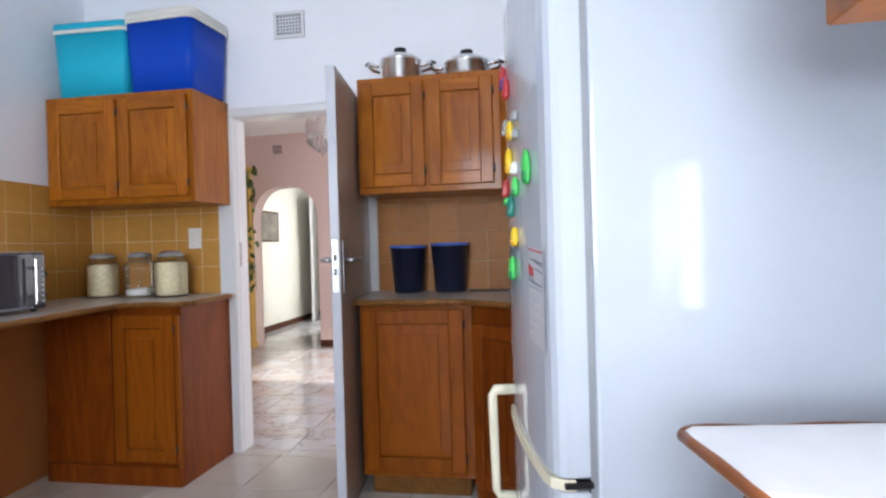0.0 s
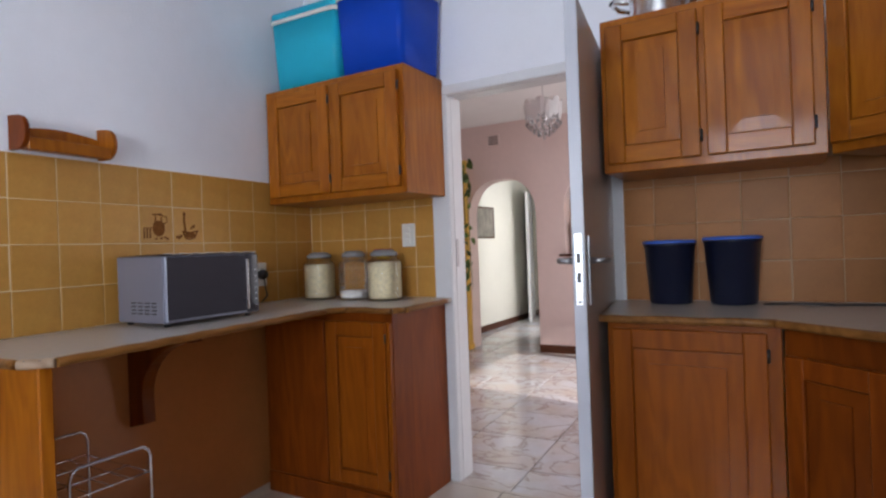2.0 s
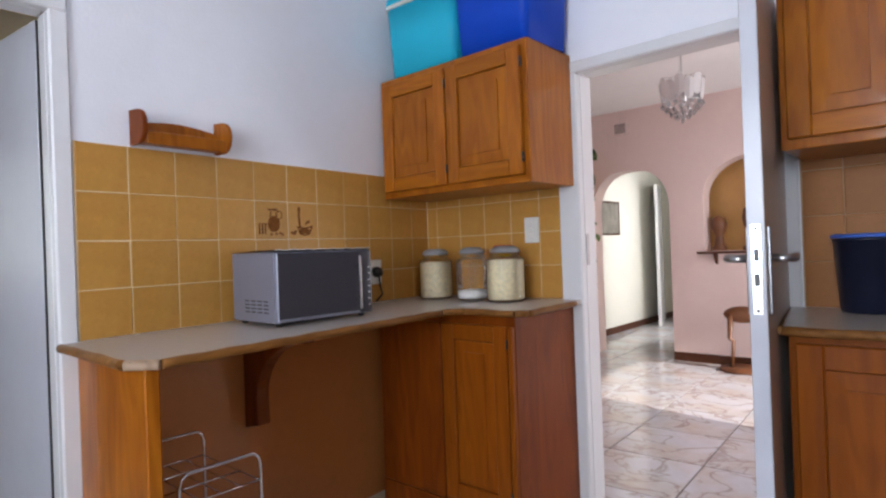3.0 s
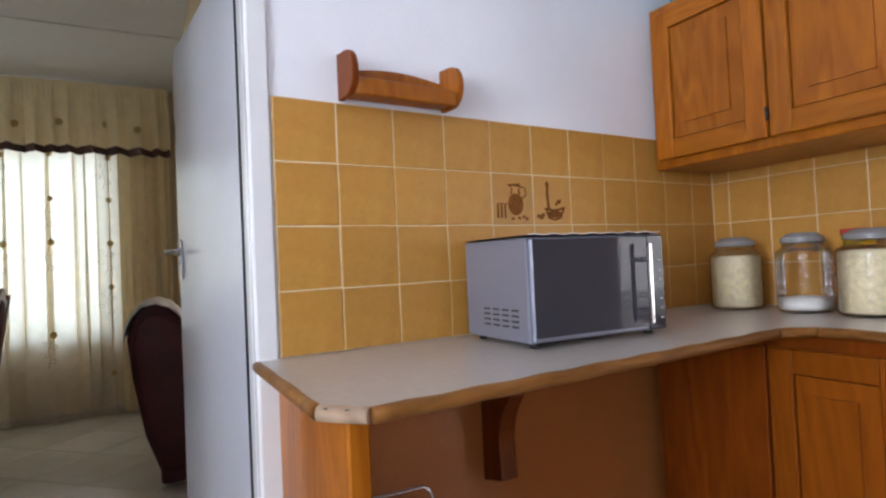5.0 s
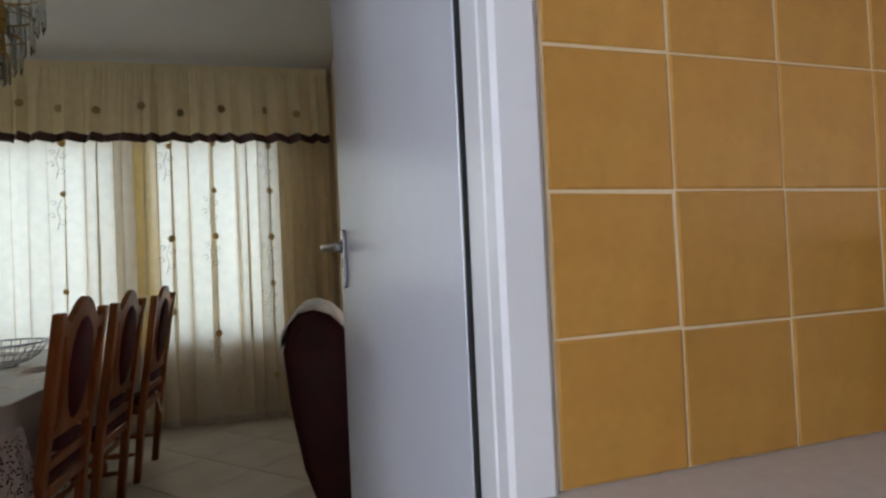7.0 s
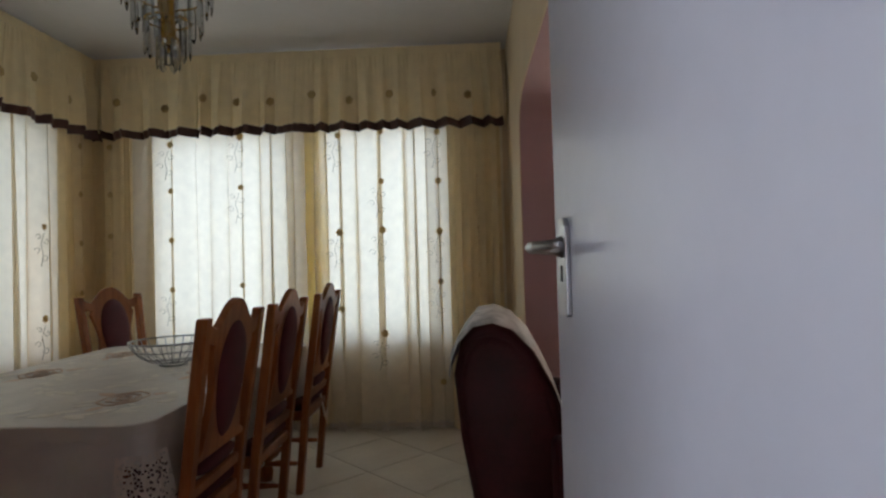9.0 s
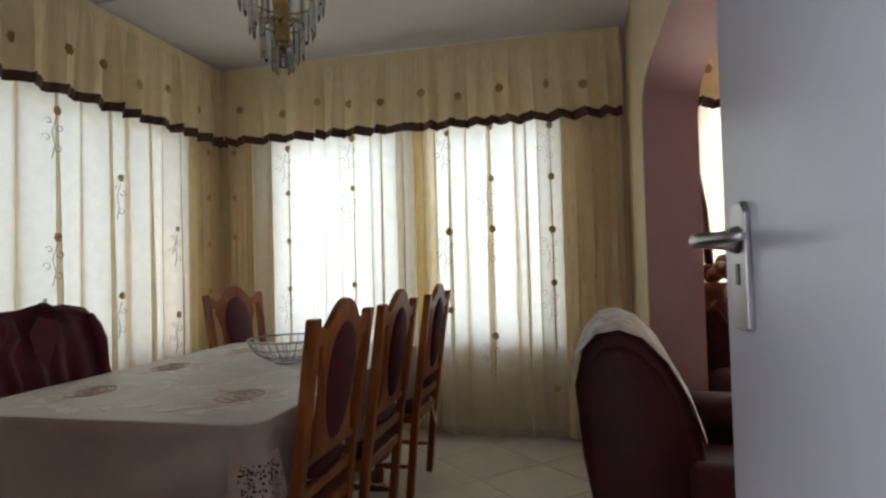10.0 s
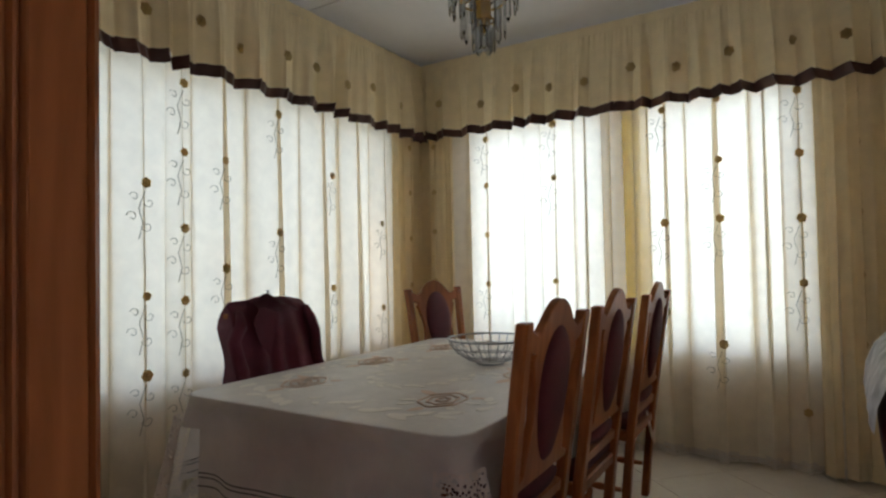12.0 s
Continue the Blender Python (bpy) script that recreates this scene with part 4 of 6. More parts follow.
jar(Matrix.Translation((-2.15, 3.30, 0.9285)), "pale grain", GRAIN, "glass storage jar full of pale grain", 0.72, 0.084, 0.250)
jar(Matrix.Translation((-1.92, 3.31, 0.9285)), "a little white salt", SALT, "glass storage jar nearly empty, white salt inside", 0.17, 0.080, 0.252)
jar(Matrix.Translation((-1.72, 3.30, 0.9285)), "pale grain", GRAIN, "full glass storage jar of pale grain by the door", 0.74, 0.089, 0.252)
t = thing("food_tin", Matrix.Translation((-1.815, 3.425, 0.9285)), "red and yellow printed tin behind the jars", "tin")
part("tin", lathe(bmesh.new(), [(0.045, 0), (0.046, 0.003), (0.045, 0.245), (0.046, 0.255), (0.04, 0.256)], 24), PRINT_RED, t)
part("printed_band", lathe(bmesh.new(), [(0.0455, 0.20), (0.0458, 0.202), (0.0458, 0.232), (0.0455, 0.234)], 24), MAG["yellow"], t, "yellow printed band")

for x, y, s in ((-0.38, 3.368, 1.0), (-0.158, 3.368, 1.03)):
    t = thing("storage_bin", Matrix.Translation((x, y, 0.9285)) @ Matrix.Scale(s, 4), "navy plastic bin with a bright blue lid on the worktop", "bin", "bins on the worktop")
    part("tub", lathe(bmesh.new(), [(0.074, 0), (0.078, 0.004), (0.094, 0.222), (0.098, 0.224), (0.098, 0.232), (0.090, 0.232)], 32), NAVY, t)
    part("lid", lathe(bmesh.new(), [(0.100, 0.2335), (0.101, 0.240), (0.092, 0.246), (0.0, 0.247)], 32), LID_BLUE, t, "bright blue lid")
b = tube(bmesh.new(), [(-0.06, 3.34, 0.931), (0.05, 3.36, 0.931), (0.15, 3.33, 0.931), (0.27, 3.37, 0.931), (0.40, 3.30, 0.931), (0.52, 3.28, 0.934)], 0.0035, 6)
tube(b, [(-0.05, 3.35, 0.931), (0.08, 3.37, 0.931), (0.20, 3.345, 0.931), (0.33, 3.385, 0.931), (0.47, 3.36, 0.931)], 0.0035, 6)
tagged(new("power_cord", mesh_of("power_cord", b, BLACK)), "black appliance cord lying on the worktop", "cord")
t = thing("kettle", Matrix.Translation((0.545, 3.20, 0.9285)), "black electric kettle on the worktop", "kettle")
part("body", lathe(bmesh.new(), [(0.08, 0), (0.085, 0.01), (0.078, 0.16), (0.062, 0.235), (0.05, 0.245), (0, 0.25)], 28), BLACK, t)
part("handle", tube(bmesh.new(), [(-0.07, 0, 0.21), (-0.12, 0, 0.215), (-0.13, 0, 0.15), (-0.115, 0, 0.06), (-0.08, 0, 0.04)], 0.012, 8), BLACK, t)
part("base", lathe(bmesh.new(), [(0.09, 0), (0.092, 0.015), (0.085, 0.02)], 24), BLACK, t)
t = thing("saucer", Matrix.Translation((0.50, 2.99, 0.99)) @ pose(0, 0, 0, 62, 0, 40), "white saucer leaning beside the kettle", "saucer")
part("dish", lathe(bmesh.new(), [(0.03, 0), (0.035, 0.003), (0.066, 0.014), (0.068, 0.017), (0.03, 0.006), (0, 0.005)], 28), WHITE_PLASTIC, t)

# microwave
t = thing("microwave_oven", Matrix.Translation((-1.882, 2.212, 0.9285)) @ pose(0, 0, 0, 0, 0, 89), "grey microwave oven with a dark glass door on the worktop", "microwave")
W, D, H = 0.42, 0.30, 0.245
body = part("case", cube(0, W, 0.012, D, 0.012, H + 0.012, 0.006, 2), GREY_METAL, t)
dr = part("door", cube(0.004, W * 0.852, 0.0, 0.012, 0.016, H + 0.008, 0.004), GREY_METAL, t)
part("door_glass", cube(0.007, W * 0.848, -0.003, 0.0, 0.026, H + 0.006, 0.001), BLACK_GLASS, dr, "dark reflecting glass")
part("handle", cube(W * 0.785, W * 0.812, -0.036, -0.028, 0.035, H - 0.012, 0.003, 2), CHROME, dr, "chrome bar handle")
for z in (0.068, H - 0.052):
    part("handle_post", cube(W * 0.790, W * 0.807, -0.028, -0.003, z - 0.006, z + 0.006, 0.001), CHROME, dr)
cp = part("control_panel", cube(W * 0.858, W - 0.003, 0.0, 0.012, 0.016, H + 0.008, 0.003), BLACK_GLASS, t)
part("display", cube(W * 0.872, W - 0.012, -0.0015, 0.0, H - 0.035, H - 0.012, 0.0), BLACK_GLASS, cp)
KEY = mat("pale_key_plastic", (0.55, 0.52, 0.56), 0.4, vary=0.05)
for i in range(7):
    part("button", cube(W * 0.945, W - 0.012, -0.002, 0.0, 0.042 + i * 0.024, 0.046 + i * 0.024, 0.001), KEY, cp)
for c in range(4):
    for r in range(4):
        part("vent_slot", cube(-0.0012, 0.0, 0.055 + c * 0.042, 0.083 + c * 0.042, 0.045 + r * 0.013, 0.050 + r * 0.013, 0.0), BLACK, body)
for x, y in ((0.03, 0.04), (W - 0.03, 0.04), (0.03, D - 0.03), (W - 0.03, D - 0.03)):
    part("foot", lathe(bmesh.new(), [(0.012, 0), (0.012, 0.013)], 12), BLACK, t, m=Matrix.Translation((x, y, 0)))

mt = thing("cloth_mat", Matrix.Translation((-1.882, 2.212, 0.9285 + H + 0.0125)) @ pose(0, 0, 0, 0, 0, 89), "thin brown cloth mat on the microwave", "mat")
b = bmesh.new()
for side in (0, 1):
    rows = [[b.verts.new((-0.004 + (W + 0.004) * i / 24, (0.002 if k == 0 else D + 0.012), 0.0005 + 0.0035 * side + 0.0018 * math.sin(i * 1.9) * (k == 0))) for i in range(25)] for k in range(2)]
    for i in range(24):
        q = (rows[0][i], rows[0][i + 1], rows[1][i + 1], rows[1][i])
        b.faces.new(q if side else q[::-1]).smooth = True
part("cloth", b, mat("brown_mat_cloth", (0.11, 0.05, 0.04), 0.8, vary=0.2, scale=30), mt)
part("frill", tube(bmesh.new(), [((W - 0.01) * i / 30, 0.001, 0.0045 + 0.0016 * math.sin(i * 1.5)) for i in range(31)], 0.0013, 5), WHITE_PLASTIC, mt, "thin white frill")

# spice shelf on the tiled wall
t = thing("spice_shelf", WEST @ Matrix.Translation((0.008, 0.202, 1.556)), "small orange pine shelf with rounded ends on the wall", "shelf")
for y in (0.0, 0.308):
    pts = [(0, -0.03)] + [(0.055 + 0.055 * math.sin(radians(a)), 0.045 - 0.075 * math.cos(radians(a))) for a in range(0, 181, 15)] + [(0.03, 0.122), (0, 0.125)]
    # The near end board's darker side is put in with the shaded pine.
    part("end_board", prism(bmesh.new(), pts, -0.008, 0.008, 0.002, Matrix.Translation((0, y, 0.025)) @ pose(0, 0, 0, 90, 0, 0) @ Matrix.Diagonal((0.9, 0.76, 1, 1))), DARK_PINE if y == 0 else PINE, t)
pts = [(0.008, 0.0), (0.300, 0.0), (0.300, 0.048)] + [(0.300 - 0.292 * i / 12, 0.048 + 0.016 * math.sin(math.pi * i / 12)) for i in range(1, 13)]
part("back_board", prism(bmesh.new(), pts, 0.002, 0.014, 0.001, Matrix.Translation((0, 0, 0.03)) @ pose(0, 0, 0, 90, 0, 90)), PINE, t)
part("front_rail", cube(0.075, 0.087, 0.009, 0.299, 0.0, 0.044, 0.003), PINE, t)
part("base_board", cube(0.002, 0.086, 0.009, 0.299, 0.008, 0.0195, 0.002), PINE, t)

# sockets, switches, vents
t = thing("wall_socket", WEST @ Matrix.Translation((0.009, 1.325, 1.075)), "white wall socket with a black plug on the tiles", "socket")
part("plate", cube(0, 0.008, -0.06, 0.06, -0.06, 0.06, 0.003), WHITE_PLASTIC, t)
part("plug", lathe(bmesh.new(), [(0.026, 0), (0.026, 0.02), (0.018, 0.035), (0, 0.036)], 16), BLACK, t, "black plug", m=Matrix.Translation((0.008, 0.015, 0.0)) @ pose(0, 0, 0, 0, 90, 0))
part("flex", tube(bmesh.new(), [(0.03, 0.015, -0.02), (0.032, 0.02, -0.07), (0.03, 0.035, -0.11), (0.02, 0.0, -0.142)], 0.004, 6), BLACK, t)
t = thing("light_switch", Matrix.Translation((-1.675, YN - 0.008, 1.25)), "white light switch on the tiles beside the door", "switch")
part("plate", cube(-0.04, 0.04, -0.008, 0, -0.06, 0.06, 0.003), WHITE_PLASTIC, t)
for z in (-0.03, 0.0, 0.03):
    part("rocker", cube(-0.012, 0.012, -0.0125, -0.008, z - 0.011, z + 0.011, 0.002), WHITE_PLASTIC, t)


def air_vent(m, w, h, cols, rows, frame_mat, back, label):
    t = thing("air_vent", m, label, "vent")
    part("backing", cube(0, w, -0.004, 0, 0, h, 0.001), back, t)
    b = bmesh.new()
    for x0, x1, z0, z1 in ((0, w, 0, 0.018), (0, w, h - 0.018, h), (0, 0.018, 0.018, h - 0.018), (w - 0.018, w, 0.018, h - 0.018)):
        box(b, x0, x1, -0.014, -0.004, z0, z1)
    part("surround", b, frame_mat, t)
    for i in range(1, cols):
        x = 0.018 + (w - 0.036) * i / cols
        part("bar", cube(x - 0.0035, x + 0.0035, -0.011, -0.004, 0.018, h - 0.018, 0.0), frame_mat, t)
    for i in range(1, rows):
        z = 0.018 + (h - 0.036) * i / rows
        part("bar", cube(0.018, w - 0.018, -0.0115, -0.0045, z - 0.0035, z + 0.0035, 0.0), frame_mat, t)
    return t


air_vent(Matrix.Translation((-1.148, YN, 2.365)), 0.182, 0.15, 8, 6, WHITE_PAINT, PRINT_DARK, "white louvred air brick high on the kitchen wall")
air_vent(Matrix.Translation((-2.86, YB, 2.31)), 0.16, 0.13, 1, 6, PINK_WALL, BLACK, "small dark air vent high on the pink hall wall")

# wire rack under the worktop
t = thing("wire_rack", Matrix.Translation((-1.80, 1.957, 0)) @ pose(0, 0, 0, 0, 0, 90), "chrome wire rack standing under the worktop", "rack")
for y in (0.0, 0.37):
    part("hoop", tube(bmesh.new(), [(-0.125, y, 0), (-0.125, y, 0.535), (-0.118, y, 0.557), (-0.10, y, 0.57), (0.10, y, 0.57), (0.118, y, 0.557), (0.125, y, 0.535), (0.125, y, 0)], 0.005, 8), CHROME, t)
for z in (0.12, 0.30, 0.48):
    for k in range(5):
        part("wire", tube(bmesh.new(), [(-0.125 + 0.0625 * k, 0, z), (-0.125 + 0.0625 * k, 0.37, z)], 0.0025, 6), CHROME, t)
    for y in (0.0, 0.12, 0.25, 0.37):
        part("wire", tube(bmesh.new(), [(-0.125, y, z + 0.004), (0.125, y, z + 0.004)], 0.0028, 6), CHROME, t)

# fridge, turned slightly from the wall; local x along its front, y into its depth
FR = Matrix.Translation((0.294, 1.873, 0)) @ pose(0, 0, 0, 0, 0, -79)
# local x runs from the handle side to the hinge side, -y is the front
t = thing("fridge", FR, "tall white fridge freezer covered with magnets", "fridge")
FW, FD, FH, SPLIT = 0.50, 0.60, 1.72, 0.755


def fridge_door(z0, z1):
    b = bmesh.new()
    pts = [(0.0, -0.005), (0.0, -0.045)]
    pts += [(0.006, -0.056), (0.02, -0.064)] + [(FW * i / 10, -0.066 - 0.012 * math.sin(math.pi * i / 10)) for i in range(1, 10)] + [(FW - 0.02, -0.064), (FW - 0.006, -0.056), (FW, -0.045), (FW, -0.005)]
    prism(b, pts[::-1], z0, z1, 0.004)
    return b


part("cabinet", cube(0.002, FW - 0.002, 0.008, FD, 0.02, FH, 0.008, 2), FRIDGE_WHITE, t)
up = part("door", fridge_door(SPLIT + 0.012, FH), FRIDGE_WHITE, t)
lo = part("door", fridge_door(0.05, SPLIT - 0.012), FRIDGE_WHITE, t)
part("seal", cube(0.006, FW - 0.006, -0.004, 0.0075, 0.06, FH - 0.01, 0.0), GREY_RUBBER, t, "grey rubber door seal")
part("trim_strip", prism(bmesh.new(), [(x, y) for x, y in [(0.0, -0.046), (0.02, -0.070)] + [(FW * i / 10, -0.073 - 0.012 * math.sin(math.pi * i / 10)) for i in range(1, 10)] + [(FW - 0.02, -0.070), (FW, -0.046), (FW, -0.03), (0, -0.03)]][::-1], SPLIT - 0.010, SPLIT + 0.010, 0.002), CREAM_PLASTIC, t, "cream trim between the doors")
part("hinge", cube(FW - 0.012, FW + 0.003, -0.05, 0.0, SPLIT - 0.006, SPLIT + 0.006, 0.002), BLACK, t, "dark steel hinge")
for z0, z1, d in ((SPLIT - 0.21, SPLIT + 0.055, up),):
    b = tube(bmesh.new(), [(0.05, -0.07, z1), (0.05, -0.115, z1), (0.05, -0.122, z1 - 0.012), (0.05, -0.118, z0 + 0.02), (0.05, -0.11, z0 + 0.005), (0.05, -0.066, z0)], [0.013, 0.013, 0.012, 0.011, 0.012, 0.013], 10)
    part("handle", b, CREAM_PLASTIC, t, "cream plastic bar handle")
for x, y in ((0.05, 0.05), (FW - 0.05, 0.05), (0.05, FD - 0.06), (FW - 0.05, FD - 0.06)):
    part("foot", lathe(bmesh.new(), [(0.018, 0), (0.018, 0.022)], 12), BLACK, t, m=Matrix.Translation((x, y, 0)))


def on_front(x):
    return -0.067 - 0.012 * math.sin(math.pi * x / FW)


rnd = random.Random(4)
for colour, x, z, w, h in (("yellow", 0.204, 1.417, 0.019, 0.022), ("yellow", 0.174, 1.354, 0.016, 0.030), ("green", 0.380, 1.314, 0.020, 0.034), ("green", 0.267, 1.288, 0.013, 0.021), ("white", 0.262, 1.328, 0.013, 0.014),
                           ("teal", 0.194, 1.251, 0.014, 0.025), ("green", 0.109, 1.268, 0.010, 0.011), ("yellow", 0.242, 1.184, 0.010, 0.021), ("green", 0.191, 1.115, 0.015, 0.027), ("red", 0.157, 1.522, 0.012, 0.026),
                           ("blue", 0.104, 1.546, 0.013, 0.016), ("grey", 0.285, 1.432, 0.011, 0.012), ("grey", 0.292, 1.395, 0.008, 0.012), ("red", 0.085, 1.302, 0.005, 0.022), ("grey", 0.120, 1.44, 0.010, 0.02), ("red", 0.06, 1.575, 0.010, 0.028)):
    mg = thing("fridge_magnet", FR @ Matrix.Translation((x, on_front(x), z)), colour + " plastic fruit magnet on the fridge door", "magnet", "fridge magnets")
    b = ball(bmesh.new(), (0, -0.006, 0), (w, 0.009, h), 14, 10)
    for v in b.verts:
        k = v.co.z / h
        v.co.x *= 1.0 - 0.28 * k + 0.08 * math.sin(5 * k)
        v.co.x += w * 0.18 * k * k
    part("shape", b, MAG[colour], mg)
    part("leaf", ball(bmesh.new(), (w * 0.35, -0.011, -h * 0.55), (w * 0.6, 0.006, h * 0.42), 10, 7), MAG[{"green": "dark_green", "yellow": "amber"}.get(colour, colour)], mg)


def door_sheet(x0, x1, z0, z1, lift, slant=0.0):
    """A thin sheet that follows the bowed fridge door."""
    b = bmesh.new()
    k = 6
    rows = [[b.verts.new((x0 + (x1 - x0) * i / k, on_front(x0 + (x1 - x0) * i / k) + 0.001 - lift * f, z - slant * i / k)) for i in range(k + 1)] for f in (0.6, 1.0) for z in (z0, z1)]
    for r0, r1 in ((rows[2], rows[3]), (rows[1], rows[0]), (rows[0], rows[2]), (rows[3], rows[1])):
        for i in range(k):
            b.faces.new((r0[i], r0[i + 1], r1[i + 1], r1[i]))
    return b


st = thing("sticker", FR, "pale printed notice stuck on the fridge door", "notice")
part("sheet", door_sheet(0.358, 0.470, 1.093, 1.165, 0.0025, 0.008), FADED, st)
part("heading", door_sheet(0.362, 0.466, 1.158, 1.161, 0.0035, 0.008), PRINT_RED, st)
part("title_bar", door_sheet(0.380, 0.466, 1.138, 1.141, 0.0035, 0.008), PRINT_DARK, st)
part("picture", door_sheet(0.364, 0.402, 1.112, 1.130, 0.0035, 0.008), PRINT_RED, st, "small red vehicle picture")
for k in range(4):
    part("wheel_mark", door_sheet(0.366 + 0.026 * (k % 2), 0.374 + 0.026 * (k % 2), 1.106, 1.112, 0.0036, 0.008), PRINT_DARK, st) if k < 2 else part("text_bar", door_sheet(0.410, 0.464, 1.098 + 0.012 * k, 1.0995 + 0.012 * k, 0.0035, 0.008), PRINT_DARK, st)
part("footer_bar", door_sheet(0.362, 0.466, 1.098, 1.100, 0.0035, 0.008), PRINT_DARK, st)
st = thing("sticker", FR, "faded blank paper notice under the printed one", "notice")
part("sheet", door_sheet(0.356, 0.468, 0.985, 1.088, 0.0022, 0.008), FADED, st)
for k in range(4):
    part("text_bar", door_sheet(0.366, 0.45 - 0.015 * (k % 2), 1.0 + 0.02 * k, 1.002 + 0.02 * k, 0.003, 0.008), FADED_PRINT, st)

# ---- hall ----


def prism_drop(w, h, d):
    b = bmesh.new()
    rings = [[b.verts.new((sx * w * k, sy * d * k, z)) for sx, sy in ((-1, 0), (0, -1), (1, 0), (0, 1))] for k, z in ((0.5, 0), (1, -0.12 * h), (1, -0.85 * h), (0.1, -h))]
    for a, c in zip(rings, rings[1:]):
        for i in range(4):
            b.faces.new((a[i], a[(i + 1) % 4], c[(i + 1) % 4], c[i]))
    b.faces.new(rings[0])
    b.faces.new(rings[-1][::-1])
    return b


t = thing("chandelier", Matrix.Translation((-1.60, 5.35, 2.02)), "round crystal chandelier hanging in the pink hall", "chandelier")
part("stem", tube(bmesh.new(), [(0, 0, 0.54), (0, 0, 0.12)], 0.007, 8), CHROME, t)
part("ceiling_rose", lathe(bmesh.new(), [(0.0, 0.50), (0.03, 0.505), (0.055, 0.538), (0.0, 0.54)], 20), CHROME, t)
part("core", lathe(bmesh.new(), [(0, 0.10), (0.03, 0.13), (0.05, 0.20), (0.03, 0.27), (0.015, 0.33), (0, 0.34)], 20), CHROME, t)
frost_drop = mesh_of("glass_plate", prism_drop(0.022, 0.10, 0.006), FROST)
bead = mesh_of("bead", ball(bmesh.new(), (0, 0, 0), (0.012, 0.012, 0.015), 8, 6), CRYSTAL)
for k in range(14):
    a = 2 * math.pi * k / 14
    part("glass_plate", frost_drop, FROST, t, m=Matrix.Translation((0.150 * math.cos(a), 0.150 * math.sin(a), 0.275 + 0.03 * (k % 2))) @ pose(0, 0, 0, 0, 0, math.degrees(a) + 90) @ pose(0, 0, 0, 7, 0, 0) @ Matrix.Diagonal((1.5, 1, 1.45, 1)))
    part("arm", tube(bmesh.new(), [(0.02 * math.cos(a), 0.02 * math.sin(a), 0.25), (0.09 * math.cos(a), 0.09 * math.sin(a), 0.31), (0.148 * math.cos(a), 0.148 * math.sin(a), 0.277 + 0.03 * (k % 2))], 0.003, 6), CHROME, t)
for ring, (r, z, n) in enumerate(((0.135, 0.115, 16), (0.11, 0.085, 14), (0.08, 0.055, 10), (0.045, 0.03, 7), (0.0, 0.0, 1))):
    part("ring", tube(bmesh.new(), [(max(r, 0.012) * math.cos(a * math.pi / 12), max(r, 0.012) * math.sin(a * math.pi / 12), z + 0.018) for a in range(24)], 0.003, 6, True), CHROME, t)
    for k in range(n):
        a = 2 * math.pi * k / n
        part("bead", bead, CRYSTAL, t, m=Matrix.Translation((r * math.cos(a), r * math.sin(a), z)))

t = thing("wall_picture", Matrix.Translation((-3.555, 7.90, 1.29)), "small framed dim grey print on the corridor wall", "picture")
part("print", cube(0, 0.012, 0.02, 0.58, 0.02, 0.42, 0.0), PICTURE, t)
for y0, y1, z0, z1 in ((0, 0.60, 0, 0.02), (0, 0.60, 0.42, 0.44), (0, 0.02, 0.02, 0.42), (0.58, 0.60, 0.02, 0.42)):
    part("moulding", cube(0, 0.018, y0, y1, z0, z1, 0.002), DARK_WOOD, t)

t = thing("column", Matrix.Translation((-3.155, 6.86, 0)), "ochre painted slim column beside the arch", "column")
part("shaft", cube(-0.045, 0.045, -0.045, 0.045, 0.06, 2.05, 0.008), OCHRE_PAINT, t)
part("foot", cube(-0.06, 0.06, -0.06, 0.06, 0, 0.06, 0.008), OCHRE_PAINT, t)
t = thing("trailing_plant", Matrix.Translation((-3.155, 6.84, 2.05)), "pothos trailing down from the ochre column", "plant")
part("pot", lathe(bmesh.new(), [(0.05, 0), (0.055, 0.01), (0.07, 0.11), (0.075, 0.12), (0.06, 0.12), (0.055, 0.10)], 20), OCHRE_PAINT, t)
b = bmesh.new()
for dx, ln in ((0.0, 1.2), (0.05, 0.9), (-0.04, 1.0), (0.08, 1.35)):
    tube(b, [(dx * 0.5, -0.02, 0.12), (dx, -0.08, 0.08), (dx * 1.3, -0.09, -0.2), (dx * 1.5 + 0.02, -0.085, -ln)], 0.003, 5)
part("stems", b, LEAF, t)
lf = bmesh.new()
vs = [lf.verts.new(p) for p in ((0, 0, 0), (0.028, 0.006, -0.02), (0.024, 0.008, -0.055), (0, 0.004, -0.085), (-0.024, 0.008, -0.055), (-0.028, 0.006, -0.02))]
lf.faces.new((vs[0], vs[1], vs[2], vs[3]))
lf.faces.new((vs[0], vs[3], vs[4], vs[5]))
leaf = mesh_of("leaf", lf, LEAF)
for k in range(70):
    z = 0.14 - 1.5 * rnd.random() ** 1.2
    part("leaf", leaf, LEAF, t, m=Matrix.Translation((rnd.uniform(-0.07, 0.15), rnd.uniform(-0.13, -0.06), z)) @ pose(0, 0, 0, rnd.uniform(-50, 40), rnd.uniform(-60, 60), rnd.uniform(0, 360)) @ Matrix.Scale(rnd.uniform(0.7, 1.3), 4))

